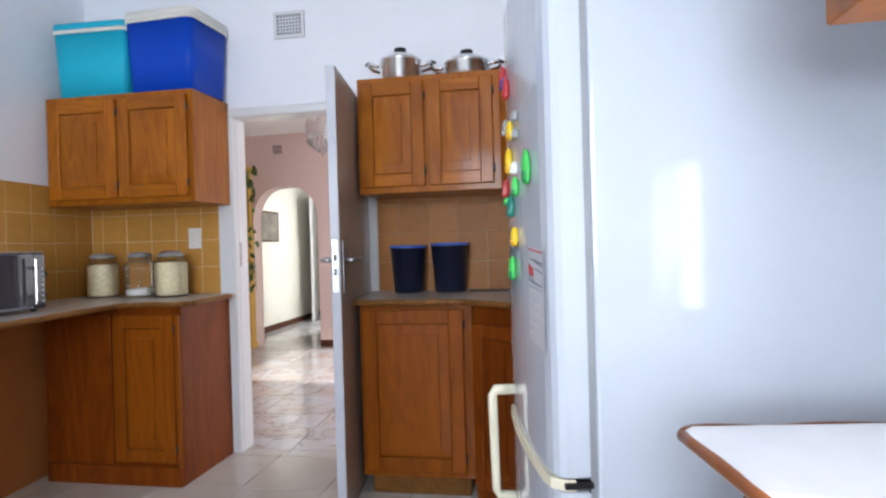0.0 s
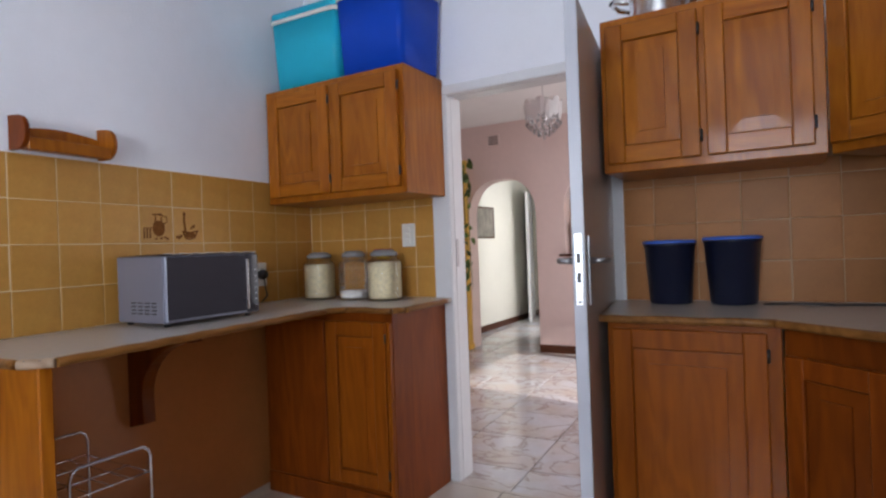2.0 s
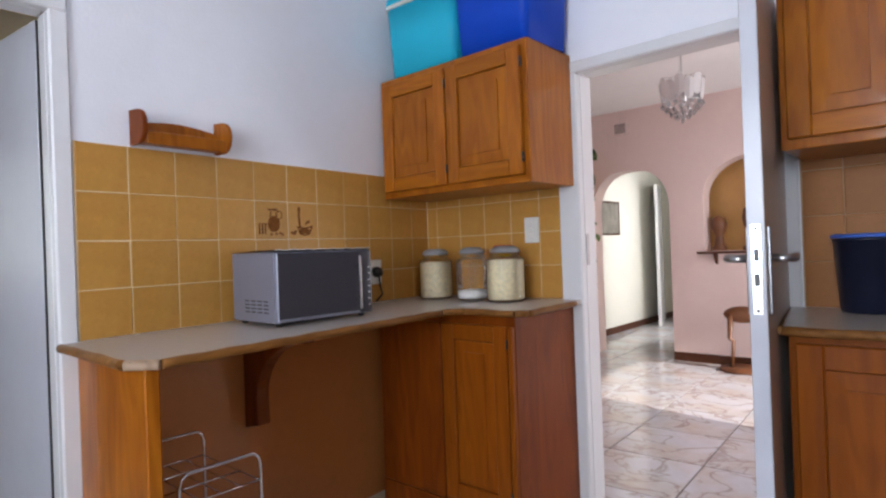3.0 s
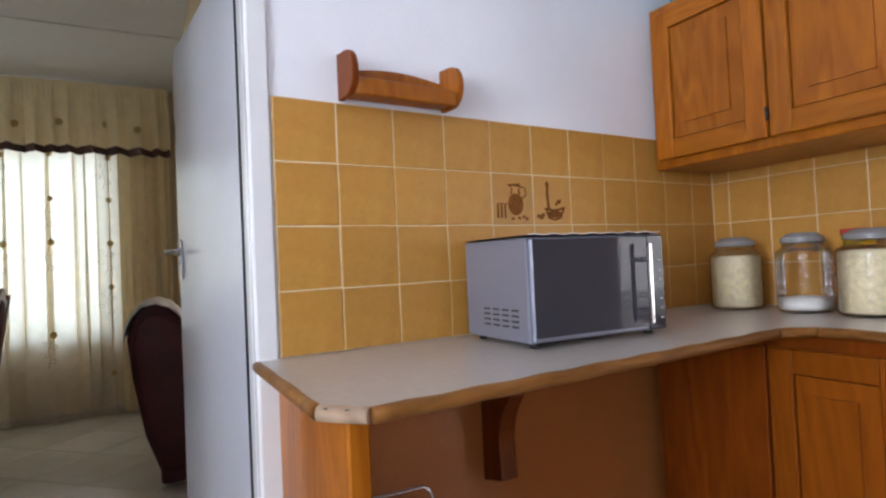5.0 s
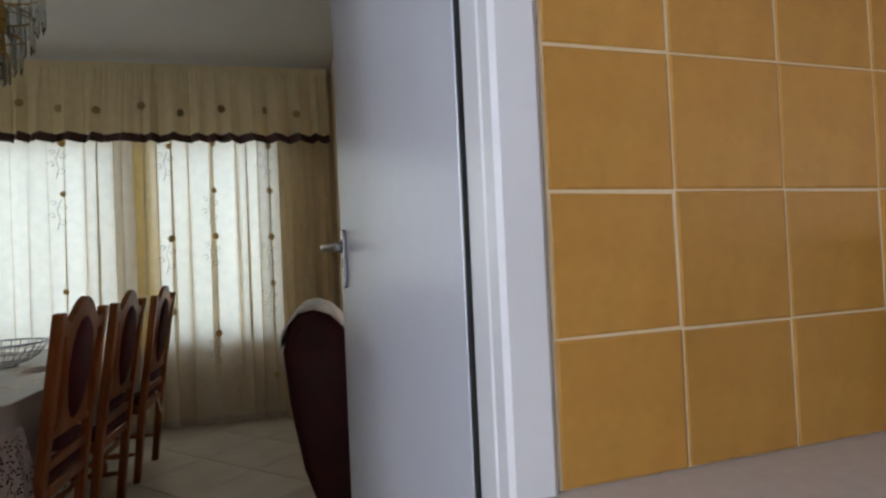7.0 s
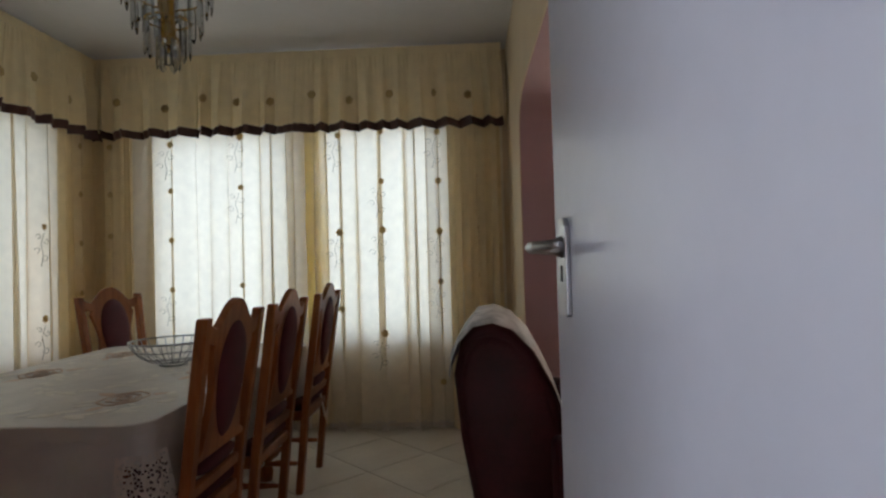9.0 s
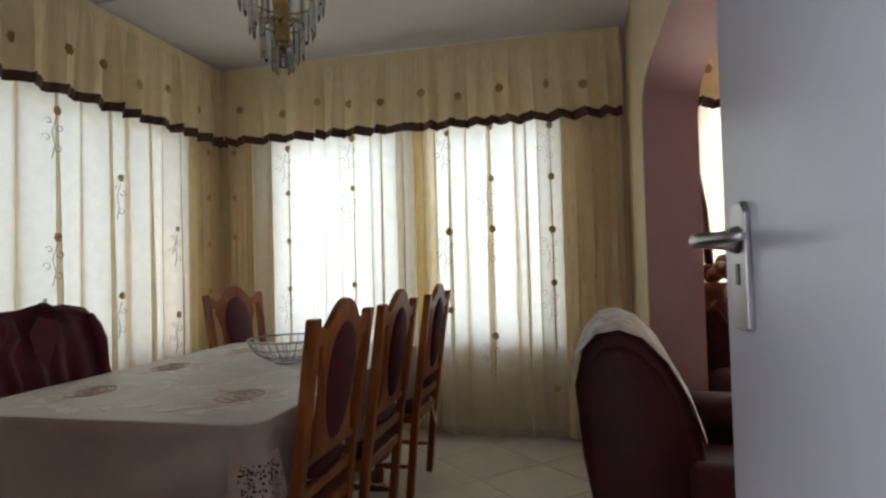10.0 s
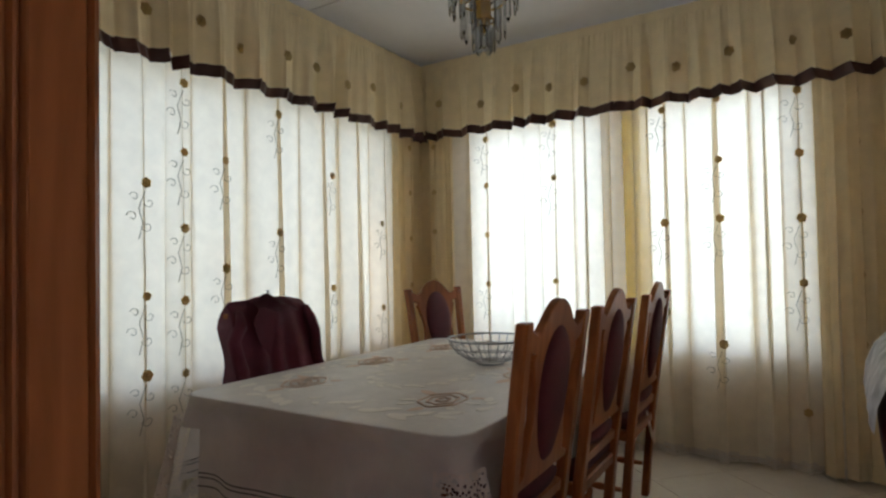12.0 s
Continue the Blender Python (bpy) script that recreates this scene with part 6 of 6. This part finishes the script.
def dining_chair(m, label):
    """Carved timber chair; local origin under the back, facing +y."""
    t = thing("dining_chair", m, label, "chair", "chairs round the table")
    for s in (-1, 1):
        x = s * 0.205
        part("stile", tube4([(x * 0.98, 0.05, 0.0), (x, 0.01, 0.42), (x * 1.0, -0.015, 0.60), (x * 1.09, -0.08, 1.05)], 0.022, 0.018), OAK, t)
        part("leg", tube4([(s * 0.20, 0.42, 0.0), (s * 0.20, 0.42, 0.42)], 0.020, 0.020), OAK, t)
        part("stretcher", lathe(bmesh.new(), [(0.010, 0), (0.012, 0.05), (0.017, 0.10), (0.012, 0.14), (0.018, 0.185), (0.012, 0.23), (0.017, 0.27), (0.010, 0.35)], 10), OAK, t, m=Matrix.Translation((s * 0.202, 0.06, 0.16)) @ pose(0, 0, 0, -90, 0, 0))
    part("cross_stretcher", lathe(bmesh.new(), [(0.010, 0), (0.012, 0.08), (0.019, 0.16), (0.012, 0.20), (0.019, 0.24), (0.012, 0.32), (0.010, 0.40)], 10), OAK, t, m=Matrix.Translation((-0.20, 0.23, 0.16)) @ pose(0, 0, 0, 0, 90, 0))
    part("seat_rail", cube(-0.215, 0.215, 0.0, 0.44, 0.385, 0.43, 0.006), OAK, t)
    b = box(bmesh.new(), -0.215, 0.215, 0.01, 0.45, 0.431, 0.485, 0.022, 3)
    part("seat", b, MAROON, t, "maroon padded seat")
    lean = pose(0, -0.012, 0.60, 8.5, 0, 0)
    part("lower_rail", cube(-0.19, 0.19, -0.010, 0.014, -0.115, -0.075, 0.004), OAK, t, m=lean)
    part("roll_cushion", ball(bmesh.new(), (0, 0.002, -0.035), (0.15, 0.024, 0.032), 20, 10), MAROON, t, "small maroon roll", m=lean)
    pts = []
    for k in range(25):
        v = k / 24
        z = 0.0 + 0.44 * v
        w = 0.185 if v < 0.06 else 0.125 + 0.022 * math.cos(v * math.pi * 2.1) + 0.035 * v
        pts.append((w, z))
    def crest_z(x):
        x = abs(x)
        return 0.505 - 0.075 * (x / 0.085) ** 2 * 0.5 if x < 0.085 else 0.4675 - 0.052 * math.sin(min(1, (x - 0.085) / 0.075) * math.pi / 2) + 0.022 * max(0, x - 0.15) / 0.05
    crest = [(x, crest_z(x)) for x in [0.203 - 0.406 * k / 30 for k in range(31)]]
    poly = [p for p in pts if p[1] < 0.36] + [(0.150, 0.365), (0.182, 0.372), (0.203, 0.385)] + crest + [(-0.203, 0.385), (-0.182, 0.372), (-0.150, 0.365)] + [(-w, z) for w, z in pts[::-1] if z < 0.36]
    part("back_splat", prism(bmesh.new(), poly, -0.011, 0.013, 0.004, pose(0, 0, 0, 90, 0, 0)), OAK, t, m=lean)
    def pad(side):
        b = bmesh.new()
        rings = []
        for q in range(5):
            k = math.cos(q * math.pi / 9)
            rings.append([b.verts.new((0.104 * k * (1 + 0.16 * math.sin(a)) * math.cos(a), side * (0.014 + 0.020 * math.sin(q * math.pi / 8)), 0.235 + 0.195 * k * math.sin(a))) for a in [i * math.pi / 18 for i in range(36)]])
        for r0, r1 in zip(rings, rings[1:]):
            for i in range(36):
                b.faces.new((r0[i], r0[(i + 1) % 36], r1[(i + 1) % 36], r1[i])).smooth = True
        b.faces.new(rings[-1])
        return b
    part("back_pad", pad(1), MAROON, t, "maroon oval pad", m=lean)
    part("rear_pad", pad(-1), MAROON, t, "maroon oval pad behind", m=lean)
    return t


def tube4(pts, rx, ry):
    """A squared bar along a line of points."""
    b = bmesh.new()
    rings = [[b.verts.new((p[0] + sx * rx, p[1] + sy * ry, p[2])) for sx, sy in ((-1, -1), (1, -1), (1, 1), (-1, 1))] for p in pts]
    for r0, r1 in zip(rings, rings[1:]):
        for i in range(4):
            b.faces.new((r0[i], r0[(i + 1) % 4], r1[(i + 1) % 4], r1[i]))
    b.faces.new(rings[0][::-1])
    b.faces.new(rings[-1])
    bmesh.ops.bevel(b, geom=list(b.edges), offset=0.005, segments=1, affect="EDGES")
    return b


first = dining_chair(Matrix.Translation((-4.155, 0.56, 0)) @ pose(0, 0, 0, 0, 0, 180), "honey timber dining chair with maroon oval back pad")
for x, y, a in ((-4.76, 0.56, 180), (-5.47, 0.56, 180), (-5.70, -0.71, -12), (-4.50, -0.86, 0)):
    copy_thing(first, Matrix.Translation((x, y, 0)) @ pose(0, 0, 0, 0, 0, a) @ Matrix.Diagonal((1, 1, 0.952 if y < -0.8 else 1.0, 1)))

# jacket over a chair back
t = thing("jacket", Matrix.Translation((-4.50, -0.90, -0.046)), "wine-red jacket hung over a chair back", "jacket")
b = bmesh.new()
prof = []
nz, nx = 14, 28
front, back = [], []
for side, rows in ((1, front), (-1, back)):
    for j in range(nz + 1):
        v = j / nz
        row = []
        for i in range(nx + 1):
            u = i / nx * 2 - 1
            top = 1.114 - 0.026 * abs(u) - 0.010 * max(0, abs(u) - 0.93) * 10 + 0.003 * math.sin(u * 9)
            w = 0.228 + 0.062 * v + 0.010 * math.sin(v * 9) * (u > 0)
            z = top - (0.50 + 0.03 * math.sin(u * 5)) * v
            thick = 0.052 * min(1, v * 5) ** 0.6
            y = side * (thick + 0.020 * v * math.sin(u * 11 + side + 2 * math.sin(u * 3)) + 0.006 * math.sin(v * 9 + u * 6)) - 0.055 + 0.10 * v
            row.append(b.verts.new((u * w, y, z)))
        rows.append(row)
for rows in (front, back):
    for r0, r1 in zip(rows, rows[1:]):
        for i in range(nx):
            b.faces.new((r0[i], r0[i + 1], r1[i + 1], r1[i])).smooth = True
for k in (0, nx):
    for j in range(nz):
        b.faces.new((front[j][k], front[j + 1][k], back[j + 1][k], back[j][k]))
for i in range(nx):
    b.faces.new((front[0][i], front[0][i + 1], back[0][i + 1], back[0][i]))
part("body", b, JACKET, t)
b = bmesh.new()
rows = []
for j in range(5):
    v = j / 4
    rows.append([b.verts.new((u * (0.10 + 0.02 * v), 0.012 + 0.030 * v - 0.05 * (1 - v), 1.122 - 0.012 * abs(u) * 2 - 0.055 * v + 0.008 * math.sin(u * 5 + v * 3))) for u in [i / 8 - 1 for i in range(17)]])
for r0, r1 in zip(rows, rows[1:]):
    for i in range(16):
        b.faces.new((r0[i], r0[i + 1], r1[i + 1], r1[i])).smooth = True
bmesh.ops.solidify(b, geom=b.faces[:], thickness=0.008)
part("collar", b, JACKET, t, "folded-down collar")
for s, z, bend in ((-1, 1.045, 0.020), (1, 1.040, 0.052)):
    part("sleeve", tube(bmesh.new(), [(s * 0.200, 0.0, z + 0.01), (s * 0.210, 0.02, z - 0.05), (s * (0.208 + bend), 0.035, z - 0.115), (s * 0.225, 0.04, z - 0.25), (s * 0.24, 0.05, z - 0.42)], [0.014, 0.030, 0.030, 0.036, 0.034], 10), JACKET, t)
part("lapel", prism(bmesh.new(), [(0.02, 0.0), (0.13, 0.035), (0.17, -0.03), (0.13, -0.13), (0.06, -0.20)], 0.0, 0.008, 0.002, Matrix.Translation((0, 0.062, 1.035)) @ pose(0, 0, 0, 84, 0, 0)), JACKET, t, "folded front edge")
part("label_tag", cube(-0.010, 0.010, -0.044, -0.042, 1.118, 1.138, 0.0), PAPER, t, "white neck label")

# chandelier above the table
t = thing("chandelier", Matrix.Translation((-4.78, 0.10, 2.12)), "tiered chandelier of long glass prisms on gold", "chandelier")
part("core", lathe(bmesh.new(), [(0.0, 0.06), (0.02, 0.08), (0.035, 0.14), (0.03, 0.22), (0.045, 0.30), (0.02, 0.45), (0.012, 0.60), (0.05, 0.63), (0.055, 0.638), (0, 0.64)], 20), BRASS, t)
plate = mesh_of("glass_prism", prism_drop(0.019, 0.16, 0.007), CRYSTAL)
for r, z, n, s in ((0.19, 0.45, 20, 1.15), (0.145, 0.32, 16, 1.05), (0.095, 0.205, 11, 1.0), (0.045, 0.12, 6, 0.85)):
    part("ring", tube(bmesh.new(), [(r * math.cos(a * math.pi / 14), r * math.sin(a * math.pi / 14), z) for a in range(28)], 0.005, 6, True), BRASS, t)
    for k in range(4):
        a = k * math.pi / 2 + z
        part("arm", tube(bmesh.new(), [(0.02 * math.cos(a), 0.02 * math.sin(a), z + 0.03), (r * math.cos(a), r * math.sin(a), z)], 0.004, 6), BRASS, t)
    for k in range(n):
        a = 2 * math.pi * k / n
        part("glass_prism", plate, CRYSTAL, t, m=Matrix.Translation((r * math.cos(a), r * math.sin(a), z - 0.004)) @ pose(0, 0, 0, 0, 0, math.degrees(a) + 90) @ Matrix.Diagonal((1, 1, s, 1)))
part("bulb", ball(bmesh.new(), (0, 0, 0.38), (0.03, 0.03, 0.05)), WHITE_PLASTIC, t)
part("finial", ball(bmesh.new(), (0, 0, 0.03), (0.02, 0.02, 0.03)), CRYSTAL, t)


def armchair(m, label, cloth_on=True):
    """A heavy rounded leather armchair; local x across, +y forward."""
    t = thing("armchair", m, label, "armchair", "lounge armchairs")
    def back_shape(w0, w1, grow):
        pts = [(0.125, 0.10), (0.055, 0.30), (0.004, 0.58), (-0.016, 0.79), (0.01, 0.90), (0.06, 0.955), (0.12, 0.965), (0.18, 0.94), (0.25, 0.87), (0.31, 0.76), (0.35, 0.62), (0.37, 0.42), (0.37, 0.10)]
        c = Vector((0.15, 0.55))
        pts = [((Vector(p) - c) * grow + c) for p in pts]
        return prism(bmesh.new(), [(p.x, p.y) for p in pts], w0, w1, 0.025, pose(0, 0, 0, 0, 0, 0) @ Matrix(((0, 0, 1, 0), (1, 0, 0, 0), (0, 1, 0, 0), (0, 0, 0, 1))))
    part("backrest", back_shape(-0.36, 0.36, 1.0), LEATHER, t, smooth=True)
    for s in (-1, 1):
        part("wing", back_shape(*sorted((s * 0.361, s * 0.405)), 0.90), LEATHER, t, smooth=True)
        b = bmesh.new()
        pts = [(-0.10, 0.05), (0.10, 0.05), (0.11, 0.50)] + [(0.115 * math.cos(a), 0.52 + 0.10 * math.sin(a)) for a in [math.pi * k / 10 for k in range(0, 11)]] + [(-0.11, 0.50)]
        prism(b, pts, -0.98, -0.30, 0.02, Matrix.Translation((s * 0.46, 0, 0)) @ pose(0, 0, 0, 90, 0, 0))
        part("armrest", b, LEATHER, t, smooth=True)
    part("seat_cushion", cube(-0.33, 0.33, 0.34, 0.96, 0.24, 0.46, 0.05, 3), LEATHER, t)
    part("base", cube(-0.345, 0.345, 0.12, 0.95, 0.04, 0.235, 0.02, 2), LEATHER, t)
    for x in (-0.42, 0.42):
        for y in (0.34, 0.9):
            part("foot", lathe(bmesh.new(), [(0.025, 0), (0.03, 0.05)], 12), BLACK, t, m=Matrix.Translation((x, y, 0)))
    return t


ac = Matrix.Translation((-4.56, 1.405, 0)) @ pose(0, 0, 0, 0, 0, -3) @ Matrix.Diagonal((1, 1, 1.03, 1))
armchair(ac, "dark maroon leather armchair in the archway")
armchair(Matrix.Translation((-6.15, 2.45, 0)) @ pose(0, 0, 0, 0, 0, -70), "dark maroon leather armchair by the lounge window")
t = thing("headrest_cloth", ac, "white patterned cloth draped over the armchair back", "cloth")
b = bmesh.new()
prof = [(-0.037, 0.79), (-0.030, 0.85), (-0.006, 0.908), (0.050, 0.968), (0.12, 0.980), (0.19, 0.954), (0.262, 0.880), (0.323, 0.767), (0.352, 0.68), (0.362, 0.645)]
rows = []
for j, (y, z) in enumerate(prof):
    row = []
    for i in range(21):
        k = (0.962, 0.988, 0.998)[min(i, 20 - i)] if min(i, 20 - i) < 3 else 1.0
        yy, zz = 0.15 + (y - 0.15) * k, 0.55 + (z - 0.55) * k
        row.append(b.verts.new((-0.362 + 0.724 * i / 20, yy + 0.0012 * math.sin(i * 1.3 + j), zz - 0.003 + 0.0015 * math.sin(i * 0.9 + j * 1.7))))
    rows.append(row)
for r0, r1 in zip(rows, rows[1:]):
    for i in range(20):
        b.faces.new((r0[i], r0[i + 1], r1[i + 1], r1[i])).smooth = True
part("cloth", b, CLOTH_WHITE, t)

# tall timber cabinet beside the doorway
t = thing("display_cabinet", Matrix.Translation((-2.95, -0.70, 0)), "tall orange timber cabinet with fluted edges beside the doorway", "cabinet")
part("body", cube(0.03, 0.56, 0, 1.235, 0.06, 2.15, 0.004), CABINET_OAK, t)
part("plinth", cube(0.04, 0.55, 0.02, 1.22, 0, 0.06, 0.003), CABINET_OAK, t)
part("cornice", cube(-0.02, 0.56, -0.02, 1.262, 2.15, 2.22, 0.015), CABINET_OAK, t)
b = bmesh.new()
pts = [(0.0, 1.20), (0.0, 1.248), (0.004, 1.258), (0.012, 1.264), (0.016, 1.257), (0.019, 1.257), (0.022, 1.265), (0.078, 1.266)]
for x in (0.080, 0.092):
    pts += [(x, 1.264), (x + 0.003, 1.256), (x + 0.006, 1.256), (x + 0.009, 1.265)]
pts += [(0.148, 1.266), (0.15, 1.236), (0.05, 1.236), (0.03, 1.20)]
part("fluted_stile", prism(bmesh.new(), pts, 0.06, 2.15), CABINET_OAK, t)
for z0, z1 in ((0.10, 0.85), (0.90, 2.12)):
    for y0, y1 in ((0.02, 0.60), (0.61, 1.19)):
        d = part("door", cube(0.008, 0.03, y0, y1, z0, z1, 0.003), CABINET_OAK, t)
        part("knob", ball(bmesh.new(), (0.0, y0 + 0.04 if y0 > 0.5 else y1 - 0.04, (z0 + z1) / 2), (0.012, 0.012, 0.012)), BRASS, d)

# dried flowers on a stand in the lounge
t = thing("flower_stand", Matrix.Translation((-6.18, 2.18, 0)), "dark vase with dried flowers and a tall reed in the lounge", "vase")
part("vase", lathe(bmesh.new(), [(0.10, 0), (0.11, 0.02), (0.07, 0.10), (0.13, 0.60), (0.14, 0.85), (0.09, 1.0), (0.11, 1.05), (0.08, 1.05)], 24), CARVED, t)
part("reed", tube(bmesh.new(), [(0, 0, 1.0), (0.02, -0.03, 1.5), (0.0, -0.09, 2.0)], [0.03, 0.02, 0.006], 8), BROWN_TRIM, t)
for k in range(9):
    part("dried_bloom", ball(bmesh.new(), (0, 0, 0), (0.05, 0.05, 0.045), 10, 7), CARVED, t, m=Matrix.Translation((rr.uniform(-0.12, 0.12), rr.uniform(-0.1, 0.1), 1.08 + rr.uniform(0, 0.14))))

# ---- tiles ----
P, PX = 0.1566, 0.1614  # courses and columns


def tile_mesh(name, w, h, t, material, edge=0.003):
    """One tile with eased edges; local x across, z up, -y out."""
    b = bmesh.new()
    bk = [b.verts.new(p) for p in ((0, 0, 0), (w, 0, 0), (w, 0, h), (0, 0, h))]
    md = [b.verts.new(p) for p in ((0, -t + 0.0015, 0), (w, -t + 0.0015, 0), (w, -t + 0.0015, h), (0, -t + 0.0015, h))]
    fr = [b.verts.new(p) for p in ((edge, -t, edge), (w - edge, -t, edge), (w - edge, -t, h - edge), (edge, -t, h - edge))]
    for i in range(4):
        j = (i + 1) % 4
        b.faces.new((bk[i], bk[j], md[j], md[i]))
        b.faces.new((md[i], md[j], fr[j], fr[i]))
    b.faces.new(fr)
    b.faces.new(bk[::-1])
    return mesh_of(name, b, material)


def tiled(parent, m, length, height, material, skip=(), offset=0.0, deco=()):
    """Rows of wall tiles from the worktop up; the last column and row are cut to fit."""
    cache = {}
    made = {}
    x, col = -offset, 0
    while x < length - 0.01:
        z, row = 0.0, 0
        while z < height - 0.01:
            x0, x1, z1 = max(0, x), min(x + PX, length), min(z + P, height)
            key = (round(x1 - x0, 4), round(z1 - z, 4))
            if key not in cache:
                cache[key] = tile_mesh("tile", key[0] - 0.0024, key[1] - 0.0024, 0.006, material)
            ob = part("tile", cache[key], material, parent, m=m @ Matrix.Translation((x0, -0.002, z)) @ pose(rnd.uniform(-0.0003, 0.0003), 0, 0, rnd.uniform(-0.25, 0.25), 0, rnd.uniform(-0.3, 0.3)))
            made[col, row] = ob
            z, row = z + P, row + 1
        x, col = x + PX, col + 1
    return made


WT = WEST @ pose(0, 0, 0, 0, 0, 90)  # local x along the wall, -y into the room
back_w = bpy.data.objects["wall_west"]
grout = box(bmesh.new(), 0.022, 1.775, -0.0066, 0.0, 0.928, 0.927 + 4 * P)
bmesh.ops.transform(grout, matrix=WT, verts=grout.verts)
structure("grout_west", grout, GROUT, "pale tile grout", "grout")
west_tiles = tiled(back_w, WT @ Matrix.Translation((0.026, 0, 0.9285)), 1.748, 4 * P, TILE_YELLOW)
bm = box(bmesh.new(), -2.355, -1.50, YN - 0.0066, YN, 0.928, 0.927 + 4 * P)
structure("grout_north", bm, GROUT, "pale tile grout", "grout")
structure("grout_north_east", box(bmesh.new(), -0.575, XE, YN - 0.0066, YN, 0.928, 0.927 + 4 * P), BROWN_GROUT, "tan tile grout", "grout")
wn_ob = bpy.data.objects["wall_north"]
tiled(wn_ob, Matrix.Translation((-2.35, YN, 0.9285)), 0.85, 3.5 * P, TILE_YELLOW, offset=0.09)
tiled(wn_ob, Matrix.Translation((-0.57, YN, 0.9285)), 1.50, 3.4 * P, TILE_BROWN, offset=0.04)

# two decorated tiles: a jug with beans, and a mortar with bottles
for col, kind in ((4, "jug"), (5, "mortar")):
    host = west_tiles[col, 2]
    def motif(b):
        part("motif", b, MOTIF, host, "brown glazed picture")
    flip = pose(0, 0, 0, 90, 0, 0)
    def disc(cx, cz, rx, rz, n=18):
        return prism(bmesh.new(), [(cx + rx * math.cos(2 * math.pi * i / n), cz + rz * math.sin(2 * math.pi * i / n)) for i in range(n)], 0.0062, 0.0068, 0, flip)
    def bar(pts, r):
        return tube(bmesh.new(), [(x, -0.0062, z) for x, z in pts], r, 5)
    if kind == "jug":
        motif(disc(0.088, 0.062, 0.030, 0.034))
        motif(bar([(0.070, 0.092), (0.075, 0.108), (0.066, 0.122), (0.108, 0.118), (0.100, 0.106), (0.104, 0.092)], 0.003))
        motif(bar([(0.060, 0.120), (0.105, 0.124)], 0.003))
        motif(bar([(0.112, 0.08), (0.13, 0.09), (0.126, 0.114), (0.106, 0.116)], 0.0025))
        for x in (0.018, 0.032, 0.046):
            motif(bar([(x, 0.02), (x, 0.062), (x + 0.008, 0.064)], 0.0032))
        for x, z in ((0.10, 0.02), (0.118, 0.024), (0.13, 0.018), (0.075, 0.018)):
            motif(disc(x, z, 0.007, 0.005, 10))
    else:
        motif(bar([(0.05, 0.045), (0.06, 0.022), (0.085, 0.014), (0.11, 0.022), (0.124, 0.05)], 0.004))
        motif(bar([(0.044, 0.05), (0.085, 0.045), (0.128, 0.054)], 0.004))
        motif(disc(0.085, 0.033, 0.03, 0.012))
        motif(bar([(0.06, 0.05), (0.055, 0.10), (0.058, 0.125)], 0.005))
        motif(disc(0.057, 0.128, 0.008, 0.009, 12))
        motif(bar([(0.09, 0.06), (0.10, 0.075), (0.112, 0.08), (0.105, 0.066)], 0.004))
        for x, z in ((0.028, 0.022), (0.018, 0.026), (0.036, 0.030)):
            motif(disc(x, z, 0.009, 0.007, 10))


def floor_tiles(size, inside, origin, angle, material, joint=0.005):
    """Square floor tiles clipped to a stretch of the plan (x0, x1, y0, y1)."""
    x0, x1, y0, y1 = inside
    c, s = math.cos(radians(angle)), math.sin(radians(angle))
    reach = int(8 / size)
    whole = None
    for i in range(-reach, reach):
        for j in range(-reach, reach):
            u0, u1, v0, v1 = i * size + joint / 2, (i + 1) * size - joint / 2, j * size + joint / 2, (j + 1) * size - joint / 2
            poly = [(origin[0] + c * u - s * v, origin[1] + s * u + c * v) for u, v in ((u0, v0), (u1, v0), (u1, v1), (u0, v1))]
            full = all(x0 <= p[0] <= x1 and y0 <= p[1] <= y1 for p in poly)
            if not full:
                for k, lim, sg in ((0, x0, 1), (0, x1, -1), (1, y0, 1), (1, y1, -1)):
                    out = []
                    for a, q in zip(poly, poly[1:] + poly[:1]):
                        ia, iq = (a[k] - lim) * sg >= 0, (q[k] - lim) * sg >= 0
                        if ia:
                            out.append(a)
                        if ia != iq:
                            f = (lim - a[k]) / (q[k] - a[k])
                            out.append((a[0] + f * (q[0] - a[0]), a[1] + f * (q[1] - a[1])))
                    poly = out
                    if not poly:
                        break
                if len(poly) < 3 or abs(sum(a[0] * q[1] - a[1] * q[0] for a, q in zip(poly, poly[1:] + poly[:1]))) < 0.004:
                    continue
            cx, cy = sum(p[0] for p in poly) / len(poly), sum(p[1] for p in poly) / len(poly)
            local = [(p[0] - cx, p[1] - cy) for p in poly]
            if full:
                whole = whole or mesh_of("floor_tile", prism(bmesh.new(), local, -0.006, 0.0, 0.0015), material)
                me = whole
            else:
                me = mesh_of("floor_tile", prism(bmesh.new(), local, -0.006, 0.0), material)
            part("floor_tile", me, material, FLOOR, m=Matrix.Translation((cx, cy, 0)))


floor_tiles(0.43, (-2.22, XE, -1.75, YN), (-1.18, 3.02), 0, KITCHEN_TILE)
floor_tiles(0.504, (-3.56, 1.4, YN, 10.5), (-1.192, 4.257), 3, HALL_TILE, 0.008)
floor_tiles(0.46, (XF, -2.22, YD0, 5.2), (-5.90, 1.147), 45, DINING_TILE)
